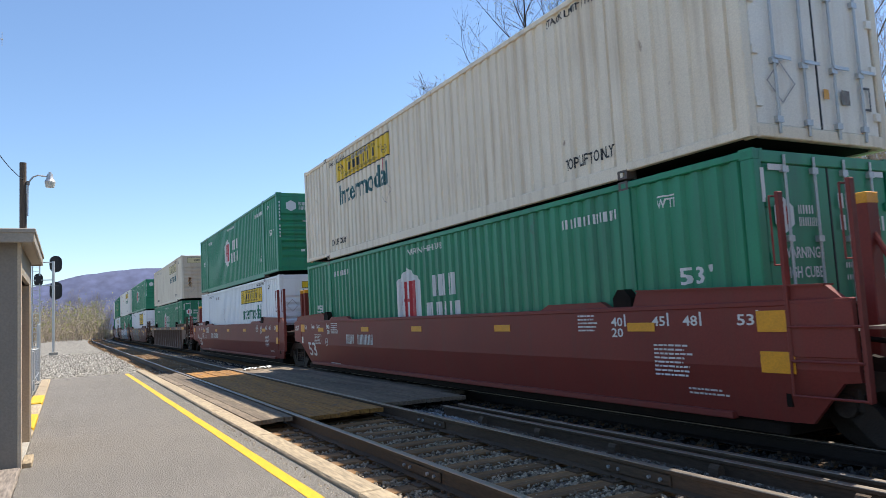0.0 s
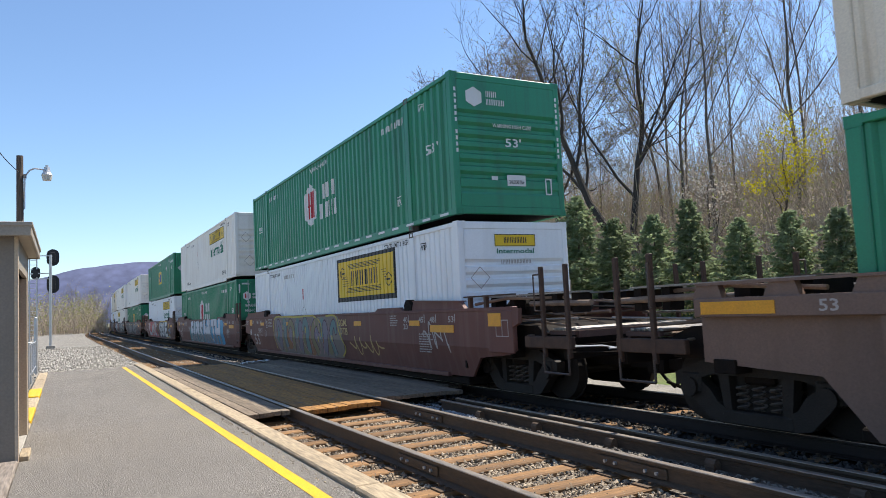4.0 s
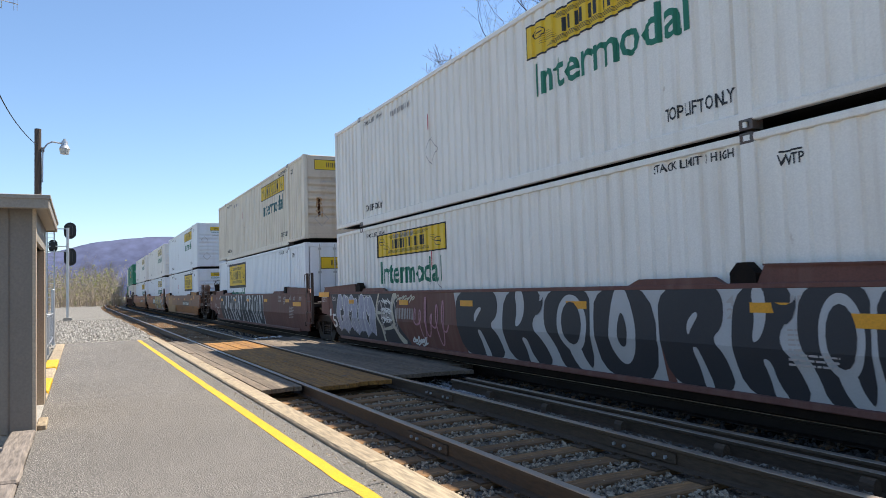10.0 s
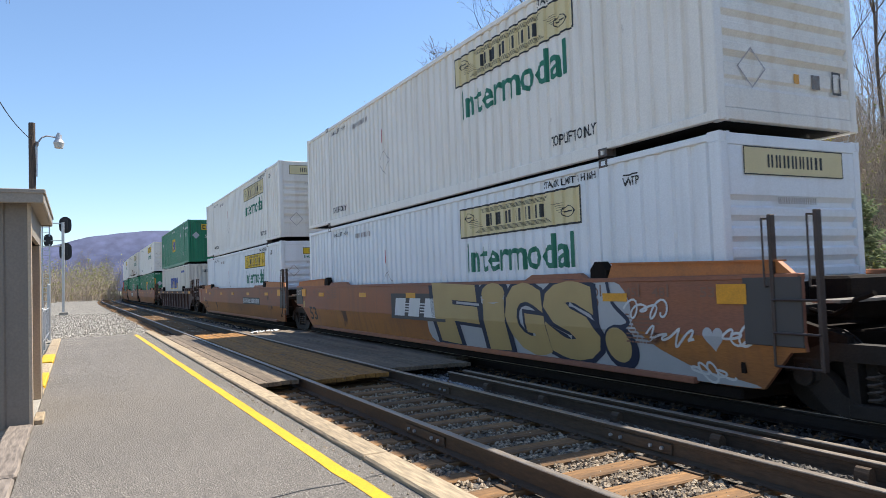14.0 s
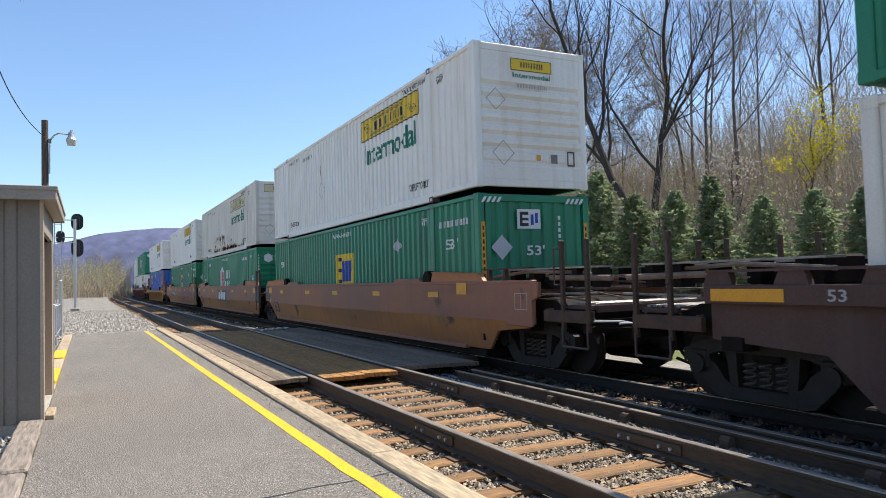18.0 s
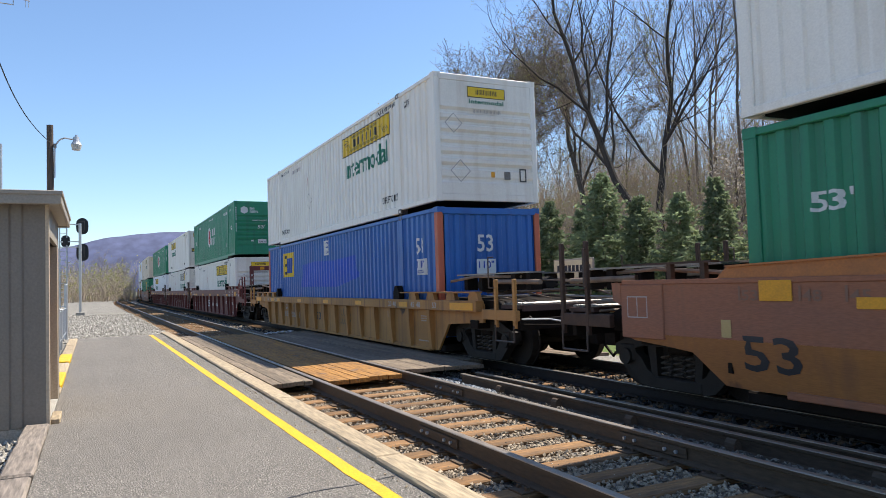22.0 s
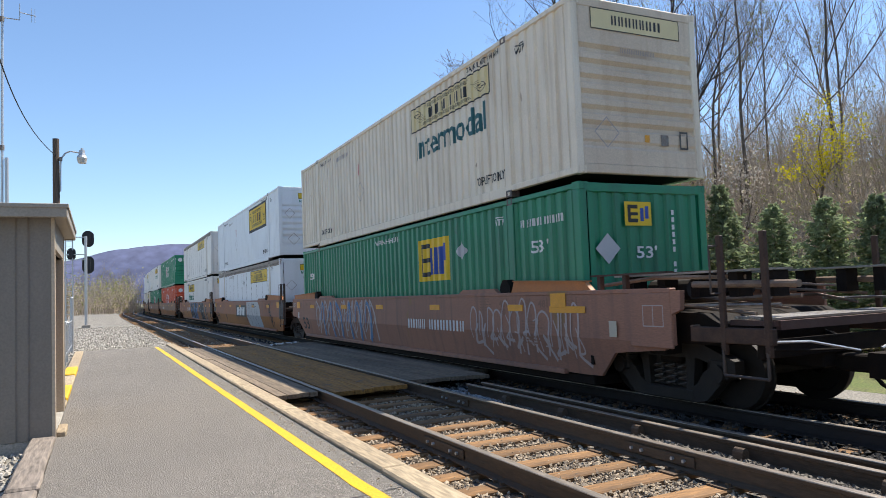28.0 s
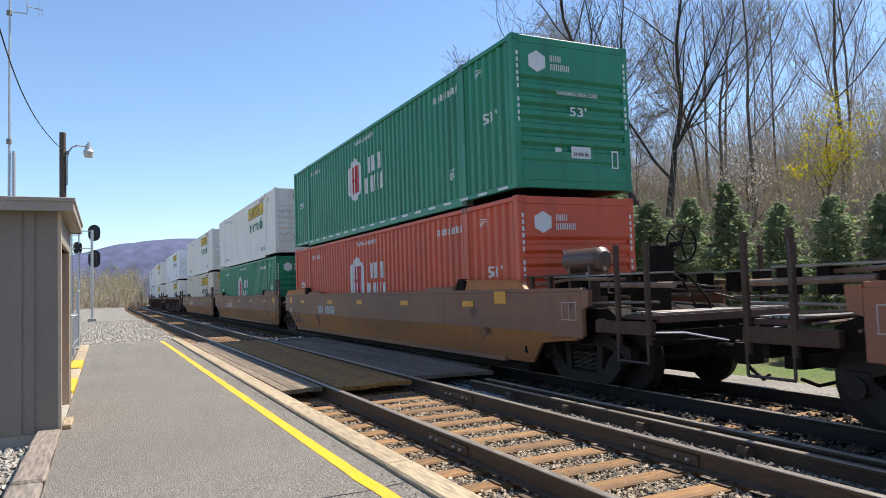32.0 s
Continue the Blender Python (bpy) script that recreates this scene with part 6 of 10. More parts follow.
                pipe(bm, [(0.3, s * 11.25, 0.9), (0.32, s * 11.5, 0.62), (0.2, s * 11.8, 0.52), (0.1, s * 11.98, 0.6)], 0.025, 6)
            link_mesh("coupler", shared(("coupler", s), coupler, M["truck"], "coupler"), e, "rusty knuckle coupler with air hose")
            if brake and s == (-1 if brake == "front" else 1):
                def tank(bm):
                    rod(bm, (-0.98, s * 9.16, 2.26), (-0.98, s * 9.96, 2.26), 0.19, 20)
                    rod(bm, (-0.98, s * 9.16, 2.26), (-0.98, s * 9.09, 2.26), 0.19, 20, 0.12)
                    rod(bm, (-0.98, s * 9.96, 2.26), (-0.98, s * 10.03, 2.26), 0.19, 20, 0.12)
                    for y in (9.3, 9.82):
                        box(bm, -1.14, -0.82, s * y - 0.025, s * y + 0.025, 1.3, 2.16)
                link_mesh("air_reservoir", shared(("tank", s), tank, M["reservoir"], "air_reservoir"), e, "brown air reservoir on brackets")
                def stand(bm):
                    box(bm, -0.95, -0.40, min(s * 10.5, s * 10.8), max(s * 10.5, s * 10.8), 1.35, 2.05, 0.03)
                    box(bm, -0.65, -0.30, min(s * 10.6, s * 10.80), max(s * 10.6, s * 10.80), 1.9, 2.45, 0.04)
                    rod(bm, (-0.49, s * 10.9, 2.42), (-0.49, s * 11.1, 2.42), 0.04, 8)
                    pipe(bm, [(-0.45, s * 10.7, 2.1), (-0.15, s * 10.9, 1.95), (0.1, s * 11.0, 1.6), (0.15, s * 11.0, 1.35)], 0.022, 6)
                    pipe(bm, [(-0.55, s * 10.7, 2.1), (-0.2, s * 10.8, 1.9), (-0.05, s * 10.9, 1.5)], 0.018, 6)
                link_mesh("brake_stand", shared(("stand", s), stand, M["truck"], "brake_stand"), e, "grimy brake stand with hoses")
                def bwheel(bm):
                    ring(bm, (-0.49, s * 11.12, 2.42), 0.27, 0.016, "y", 18)
                    for k in range(5):
                        a = k * math.tau / 5
                        rod(bm, (-0.49, s * 11.10, 2.42), (-0.49 + 0.27 * math.cos(a), s * 11.12, 2.42 + 0.27 * math.sin(a)), 0.012, 5)
                link_mesh("brake_wheel", shared(("bwheel", s), bwheel, M["truck"], "brake_wheel"), e, "spoked hand brake wheel")
    if paint == "car_sflc" and front == "coupler":
        def portal(bm):
            for x in (-0.95, 0.0):
                box(bm, x - 0.09, x + 0.09, -10.62, -10.46, 1.10, 2.95, 0.012)
            box(bm, -0.86, -0.09, -10.62, -10.46, 2.72, 2.95, 0.012)
            extrude_poly(bm, [(-10.46, 1.2), (-10.46, 2.1), (-9.7, 1.5), (-9.7, 1.2)], "x", 0.0, 0.06)
        pt = link_mesh("hose_portal", shared(("portal",), portal, P, "hose_portal"), e, "tall maroon end portal with cut-out legs")
        # solid pale discs on the legs, coloured as daylight through their holes
        for x in (-0.95, 0.0):
            for z in (1.75, 2.0, 2.25, 2.5):
                link_mesh("cutout", shared(("cutout",), lambda bm: rod(bm, (0, -0.004, 0), (0, 0.004, 0), 0.055, 12), M["mk_grey"], "cutout"), pt, "pale disc painted as daylight through a round hole", Matrix.Translation((x, -10.622, z)))
        link_mesh("placard", shared(("pplac",), lambda bm: box(bm, -0.10, 0.10, -0.004, 0.004, -0.07, 0.07), M["reflector"], "placard"), pt, "amber plate", Matrix.Translation((-0.45, -10.624, 2.83)))
        def side_wheel(bm):
            ring(bm, (SX - 0.10, -10.56, 1.84), 0.28, 0.017, "x", 20)
            for k in range(5):
                a = k * math.tau / 5
                rod(bm, (SX - 0.06, -10.56, 1.84), (SX - 0.10, -10.56 + 0.28 * math.cos(a), 1.84 + 0.28 * math.sin(a)), 0.013, 5)
            rod(bm, (SX - 0.12, -10.56, 1.84), (SX + 0.10, -10.56, 1.84), 0.04, 10)
        link_mesh("brake_wheel", shared(("swheel",), side_wheel, M["car_sflc"], "brake_wheel"), e, "maroon spoked hand brake wheel")
    if paint == "car_aok" and front == "joint":
        for y in (-8.86, -9.24):
            rp = link_mesh("reefer_post", shared(("rpost2",), lambda bm: box(bm, -0.10, 0.10, -0.08, 0.08, 1.2, 2.86, 0.012), P, "reefer_post"), e, "tall dark red post", Matrix.Translation((-0.67, y, 0)))
            link_mesh("cap", shared(("rcap2",), lambda bm: box(bm, -0.104, 0.104, -0.084, 0.084, 2.76, 2.88, 0.01), M["reflector"], "cap"), rp, "yellow painted cap")
        link_mesh("post_brace", shared(("rbrace",), lambda bm: rod(bm, (-0.67, -8.9, 2.5), (-0.67, -9.2, 1.9), 0.03, 8), P, "post_brace"), e)
    if paint == "car_sflc" and front == "joint":
        def bracket(bm):
            box(bm, -0.78, -0.56, -9.95, -9.72, 1.2, 2.95, 0.012)
            box(bm, -0.78, -0.56, -9.72, -9.05, 2.72, 2.95, 0.012)
            extrude_poly(bm, [(-9.72, 2.25), (-9.72, 2.40), (-9.2, 2.75), (-9.1, 2.72)], "x", -0.72, -0.62)
        br = link_mesh("hose_bracket", shared(("bracket", paint), bracket, P, "hose_bracket"), e, "maroon bracket with an arm")
        link_mesh("placard", shared(("pplac2",), lambda bm: box(bm, -0.004, 0.004, -0.08, 0.08, -0.07, 0.07), M["reflector"], "placard"), br, "amber plate", Matrix.Translation((-0.785, -9.84, 2.82)))
    if paint == "car_aok" and rear == "coupler":
        for y in (8.36, 8.60):
            rp = link_mesh("reefer_post", shared(("rpost",), lambda bm: box(bm, -0.10, 0.10, -0.085, 0.085, 1.7, 2.86, 0.012), P, "reefer_post"), e, "tall dark red post", Matrix.Translation((-1.28, y, 0)))
            link_mesh("cap", shared(("rcap",), lambda bm: box(bm, -0.104, 0.104, -0.089, 0.089, 2.78, 2.88, 0.01), M["reflector"], "cap"), rp, "yellow painted cap")
        link_mesh("vent_pipe", shared(("vpipe",), lambda bm: tube(bm, [(-1.28, 9.64, 1.85), (-1.28, 9.62, 2.3), (-1.28, 9.55, 2.5), (-1.28, 9.35, 2.66), (-1.28, 9.0, 2.76), (-1.28, 8.72, 2.80)], 0.035, 8), M["concrete"], "vent_pipe"), e, "pale bent pipe")
        flat_mark(e, ("reefer",), "mk_white", "lettering", lambda bm: words(bm, "S-2054-16 REEFER CLEARANCE", 8.50, 6.76, top + 0.05, top + 0.15), SX - 0.016)
    if paint == "car_umber":
        link_mesh("brake_housing", shared(("bhouse",), lambda bm: (box(bm, -0.75, -0.35, -11.0, -10.45, 1.66, 2.12, 0.06), rod(bm, (-0.55, -11.02, 1.82), (-0.55, -11.12, 1.82), 0.05, 10)), M["reflector"], "brake_housing"), e, "bright orange-yellow hand brake housing")
        link_mesh("brake_wheel", shared(("uwheel",), lambda bm: (ring(bm, (-0.55, -11.14, 1.84), 0.26, 0.016, "y", 18), [rod(bm, (-0.55, -11.12, 1.84), (-0.55 + 0.26 * math.cos(k * 1.2566), -11.14, 1.84 + 0.26 * math.sin(k * 1.2566)), 0.012, 5) for k in range(5)]), M["reflector"], "brake_wheel"), e, "orange-yellow brake wheel")
    if "front" in wheels:
        truck(e, -9.62 if front == "joint" else -9.68 if long_nose else -9.5)
    if "rear" in wheels:
        truck(e, 9.86 if rear == "joint" else 9.5)

    # side plates and lettering
    refl = shared(("refl",), lambda bm: box(bm, -0.004, 0.004, -0.24, 0.24, -0.055, 0.055, 0.002), M["reflector"], "reflector")
    rx = SX - 0.008
    zr = top - 0.25 if style == "smooth" else top - 0.28 if paint == "car_sflc" else top - 0.10
    for y in ((-6.35, -3.1, 0.2, 3.1, 6.5) if style == "smooth" else (-6.47, -3.4, -0.4, 2.7, 5.82, 6.77)):
        link_mesh("reflector", refl, e, "amber reflector plate", Matrix.Translation((rx if style == "smooth" else SX - 0.018, y, zr)))
    big_r = shared(("reflbig",), lambda bm: box(bm, -0.004, 0.004, -0.2, 0.2, -0.11, 0.11, 0.002), M["reflector"], "placard")
    wide_r = shared(("reflwide",), lambda bm: box(bm, -0.004, 0.004, -0.48, 0.48, -0.07, 0.07, 0.002), M["reflector"], "placard")
    spots_ = []
    for sgn, kind in ((-1, front), (1, rear)):
        if style == "ribbed":
            spots_.append((sgn * ((8.88 if sgn < 0 else 9.02) if paint == "car_sflc" else 9.34), SX - 0.018, top - 0.22 if paint == "car_sflc" else top - 0.10))
        elif kind == "joint":
            if paint != "car_bnsf" or sgn > 0:
                spots_.append((sgn * 8.27, rx - (0.01 if plate else 0), top - 0.20))
        elif paint in ("car_bnsf", "car_aok"):
            spots_.append((sgn * 9.50, SX - 0.028, top - 0.20))
        else:
            spots_.append((sgn * 7.62, rx - 0.003, top - 0.13))
    for y, x, z in spots_:
        link_mesh("placard", wide_r if style == "ribbed" and paint != "car_sflc" else big_r, e, "large amber plate", Matrix.Translation((x, y, z)))
    if paint == "car_aok":
        link_mesh("placard", big_r, e, "large amber plate", Matrix.Translation((rx, -8.28, top - 0.62)))
    if paint == "car_bnsf":
        link_mesh("reflector", wide_r, e, "long amber reflector plate", Matrix.Translation((rx, -7.55, top - 0.36)))
    if style == "smooth":
        tone = "mk_faint" if paint.startswith("car_ttx") else "mk_grey" if paint == "car_bnsf" else "mk_white"
        dark = "mk_ink" if paint.startswith("car_ttx") else tone
        sh = 0.33 if rear == "coupler" else 0.0
        flat_mark(e, ("c53r", sh), dark, "lettering", lambda bm: words(bm, "53", 7.78 + sh, 7.05 + sh, 0.80, 1.20), SX + 0.05, tilt=0.14)
        for t, y in (("53", 8.10), ("48", 7.35), ("45", 6.85), ("40", 6.0), ("20", 6.0)):
            flat_mark(e, ("n", t, y), tone, "lettering", lambda bm: (words(bm, t, y - 0.04, y - 0.26, 1.58 if t != "20" else 1.44, 1.70 if t != "20" else 1.56), quad(bm, y, y - 0.03, 1.58, 1.74)), SX - 0.006)
        for t, y in (("40", -5.80), ("20", -5.80), ("45", -6.55), ("48", -7.05), ("53", -7.82)):
            flat_mark(e, ("n", t, y), tone, "lettering", lambda bm: (words(bm, t, y, y - 0.22, 1.58 if t != "20" else 1.44, 1.70 if t != "20" else 1.56), quad(bm, y - 0.25, y - 0.28, 1.58, 1.74)), SX - 0.006)
        for key_, y_, z_, n_, w_ in (("s1", -6.55, 1.36, 8, 0.62), ("s2", -5.10, 1.74, 5, 0.45), ("s3", 5.62, 1.74, 6, 0.62), ("s4", -7.0, 0.86, 2, 0.60), ("s5", 6.0, 0.66, 1, 0.95)):
            if z_ > 1 or paint == "car_aok":
                st = flat_mark(e, key_, tone, "stencil_text", lambda bm: stencil(bm, y_, z_, n_, w_, len(key_) + n_), SX - 0.006, "fine stencilled lines too small to read", tilt=0.14 if z_ < 1 else 0.0)
                st["kind"] = "stuff"
        def circle(bm, c=6.02, zc=1.23, r=0.11):
            ring_o = [bm.verts.new((0, c + r * math.cos(k * math.tau / 20), zc + r * math.sin(k * math.tau / 20))) for k in range(20)]
            ring_i = [bm.verts.new((0, c + r * 0.84 * math.cos(k * math.tau / 20), zc + r * 0.84 * math.sin(k * math.tau / 20))) for k in range(20)]
            for k in range(20):
                bm.faces.new((ring_o[k], ring_o[(k + 1) % 20], ring_i[(k + 1) % 20], ring_i[k]))
        cm = flat_mark(e, ("c110",), tone, "clearance_circle", circle, SX - 0.006, "painted ring")
        flat_mark(cm, ("t110",), tone, "lettering", lambda bm: words(bm, "110", 6.09, 5.95, 1.20, 1.26), SX - 0.006)
        flat_mark(e, ("sticker",), "mk_white" if paint != "car_ttx" else "mk_sand", "sticker", lambda bm: quad(bm, 8.22, 8.36, 1.16, 1.36), SX - 0.007, "pale sticker")
        if paint in ("car_aok", "car_bnsf"):
            zb = 1.17 if paint == "car_aok" else 1.16
            bx = flat_mark(e, ("dbox", paint), tone, "data_box", lambda bm: frame_quad(bm, 6.50, 7.12, zb, zb + 0.26, 0.012), SX - 0.006, "outlined data box")
            flat_mark(bx, ("dline", paint), tone, "stencil_text", lambda bm: stencil(bm, 7.06, zb + 0.22, 5, 0.50, 9, 0.018, 0.042), SX - 0.006, "fine stencilled lines")["kind"] = "stuff"
        if marks == "bars":
            flat_mark(e, ("rep",), "mk_white" if tone != "mk_grey" else tone, "number_mark", lambda bm: (bars(bm, 4.40, 3.87, 1.20, 1.44, 4, 2), bars(bm, 3.60, 2.62, 1.20, 1.44, 6, 3)), SX - 0.006, "plain bars in place of the car's number")
        elif marks == "ttx":
            flat_mark(e, ("ttxp",), "grey_plate", "logo_panel", lambda bm: quad(bm, -1.40, 1.27, 1.05, 1.61), SX - 0.006, "charcoal panel")
            def ttx(bm):
                for c in (0.72, -0.02, -0.80):
                    quad(bm, c - 0.27, c + 0.27, 1.12, 1.51, 0.10, 0.003)
                for k in range(4):
                    for c in (0.36, -0.40):
                        quad(bm, c - 0.15, c + 0.15, 1.20 + 0.06 * k, 1.225 + 0.06 * k, 0, 0.003)
            flat_mark(e, ("ttxl",), "mk_white", "logo_mark", ttx, SX - 0.006, "white logo bars")
        elif marks == "dark":
            flat_mark(e, ("dpan", panel), "grey_plate", "number_panel", lambda bm: quad(bm, panel[1], panel[0], 1.14, 1.42), SX - 0.006, "charcoal number panel")
            flat_mark(e, ("dnum", panel), "mk_white", "number_mark", lambda bm: bars(bm, panel[0] - 0.15, panel[1] + 0.15, 1.19, 1.37, 10, 8), SX - 0.009)
    else:
        tone = "mk_white" if paint == "car_sflc" else "mk_grey"
        zt = top - 0.35 if paint == "car_sflc" else top - 0.155
        for t, y in (("20", -5.56), ("40", -5.84), ("45", -6.90), ("48", -7.22), ("53", -8.03), ("53", 8.38), ("48", 7.67), ("45", 7.20), ("40", 6.50), ("20", 6.25)):
            flat_mark(e, ("rn", t, y, top), tone, "lettering", lambda bm: words(bm, t, y, y - 0.20, zt, zt + 0.12), SX - 0.016)
        if paint == "car_sflc":
            for y in (8.42, 7.70, 7.22, 6.3, -6.09, -6.87, -7.36, -8.16):
                flat_mark(e, ("rtick", y), tone, "tick", lambda bm: quad(bm, y, y - 0.06, top - 0.18, top - 0.04), SX - 0.016)
            flat_mark(e, ("rB",), tone, "lettering", lambda bm: words(bm, "B", 5.72, 5.56, 0.94, 1.10), SX + 0.125)
        if paint == "car_sflc":
            flat_mark(e, ("r53",), "mk_white", "lettering", lambda bm: words(bm, "53", 1.40, 0.70, 0.80, 1.22), SX + 0.125)
            flat_mark(e, ("rnum",), "mk_white", "number_mark", lambda bm: (bars(bm, -0.35, -1.28, 0.86, 1.06, 4, 2), bars(bm, -1.64, -2.45, 0.86, 1.06, 4, 3)), SX + 0.125)
            flat_mark(e, ("rlabel",), "mk_sand_pale", "sticker", lambda bm: quad(bm, -8.52, -8.34, 0.89, 1.06), SX + 0.125, "pale yellow-green sticker")
            if front == "coupler":
                for a_, b_ in ((-8.80, -9.05), (-9.28, -9.62), (-9.72, -10.08)):
                    flat_mark(e, ("rpale", a_), "mk_pink_pale", "reflective_strip", lambda bm: quad(bm, b_, a_, 1.80, 1.85), SX - 0.018, "bleached pinkish reflective strip")
                flat_mark(e, ("rplate",), "mk_lead", "data_plate", lambda bm: quad(bm, -9.49, -9.23, 1.53, 1.61), SX - 0.018, "grey data plate")
                for k, (y_, z_, n_) in enumerate(((-9.78, 1.58, 4), (-9.80, 1.76, 2), (-9.78, 1.30, 2))):
                    flat_mark(e, ("rst", k), tone, "stencil_text", lambda bm: stencil(bm, y_, z_, n_, 0.26, k, 0.014, 0.036), SX + 0.10 if z_ < 1.45 else SX - 0.018, "fine stencilled lines")["kind"] = "stuff"
            flat_mark(e, ("r125",), "mk_white", "lettering", lambda bm: words(bm, "125T", 7.92, 7.10, 0.74, 1.00), SX + 0.125)
        else:
            big = paint == "car_dark"
            flat_mark(e, ("r53k", paint), "mk_ink" if paint == "car_tan" else "mk_grey", "lettering", lambda bm: words(bm, "53", 7.62 if big else 1.18, 6.75 if big else 0.58, 0.80, 1.20 if big else 1.04), SX + 0.125)
            flat_mark(e, ("rnumk", paint), "mk_grey", "number_mark", lambda bm: (bars(bm, 5.75, 4.95, 0.98, 1.22, 4, 3), bars(bm, 4.4, 3.5, 0.98, 1.22, 5, 4)) if big else bars(bm, 5.3, 3.22, 0.78, 0.98, 9, 3), SX + 0.125)
            if big:
                flat_mark(e, ("rbox",), "mk_grey", "stencil_box", lambda bm: (frame_quad(bm, -0.95, -0.62, 1.04, 1.34, 0.02), words(bm, "A", -0.71, -0.86, 1.10, 1.27)), SX + 0.125, "stencilled letter in a square")
                flat_mark(e, ("rdata",), "mk_grey", "number_mark", lambda bm: (bars(bm, 2.7, 1.9, 1.10, 1.16, 8, 5), bars(bm, 2.7, 1.9, 0.98, 1.04, 8, 6), bars(bm, 1.05, 0.65, 1.08, 1.14, 5, 7), bars(bm, 1.05, 0.65, 0.96, 1.02, 5, 8)), SX + 0.125)
                flat_mark(e, ("rpan",), "car_gold", "stencil_box", lambda bm: frame_quad(bm, -7.62, -7.05, 0.77, 1.14, 0.03), SX + 0.125, "dull yellow ruled box")
        for y_, z_, n_, w_ in ((-5.15, 1.20, 3, 0.50), (-7.15, 1.16, 3, 0.50), (-7.0, 0.62, 1, 0.95), (5.2, 1.22, 4, 0.5)):
            flat_mark(e, ("rs", top, y_), tone, "stencil_text", lambda bm: stencil(bm, y_, z_, n_, w_, n_), SX + 0.125, "fine stencilled lines too small to read")["kind"] = "stuff"
    return e


def flat_mark(e, key, material, name, build, x, label="", tilt=0.0):
    """A marking on a car's flat side, at depth x."""
    k = ("flat", key, material, x)
    if k not in CACHE:
        bm = bmesh.new()
        build(bm)
        for v in bm.verts:
            v.co.x += x - (tilt * 0.28 if tilt and v.co.z > 1.1 else 0)
            if tilt:
                v.co.x = SX - 0.008 + tilt * (1.14 - min(v.co.z, 1.14)) / 0.6
        CACHE[k] = finish(bm, name, M[material])
    return link_mesh(name, CACHE[k], e, label)


def scribble(e, seed, y0, y1, z0, z1, mt, n=5, r=0.02):
    """A loose tag: pale looping line."""
    rng = random.Random(seed)
    bm = bmesh.new()
    pts = []
    k_max = n * 14
    for k in range(k_max):
        u = k / k_max
        a = u * n * math.tau
        pts.append((y0 + (y1 - y0) * u + 0.10 * math.cos(a + seed), (z0 + z1) / 2 + (z1 - z0) / 2 * math.sin(a) * (0.6 + 0.4 * math.sin(a * 0.37 + seed))))
    left, right = [], []
    for k, (a, b) in enumerate(pts):
        p, q = pts[max(k - 1, 0)], pts[min(k + 1, k_max - 1)]
        dy, dz = q[0] - p[0], q[1] - p[1]
        ln = math.hypot(dy, dz) or 1
        left.append(bm.verts.new((0, a - dz / ln * r, b + dy / ln * r)))
        right.append(bm.verts.new((0, a + dz / ln * r, b - dy / ln * r)))
    for k in range(k_max - 1):
        bm.faces.new((left[k], left[k + 1], right[k + 1], right[k]))
    for v in bm.verts:
        z = v.co.z
        v.co.x = SX - 0.011 + (0.14 * (1.14 - z) / 0.6 if z < 1.14 else 0)
    part("sprayed_tag", bm, M[mt], e, "thin sprayed scribble")


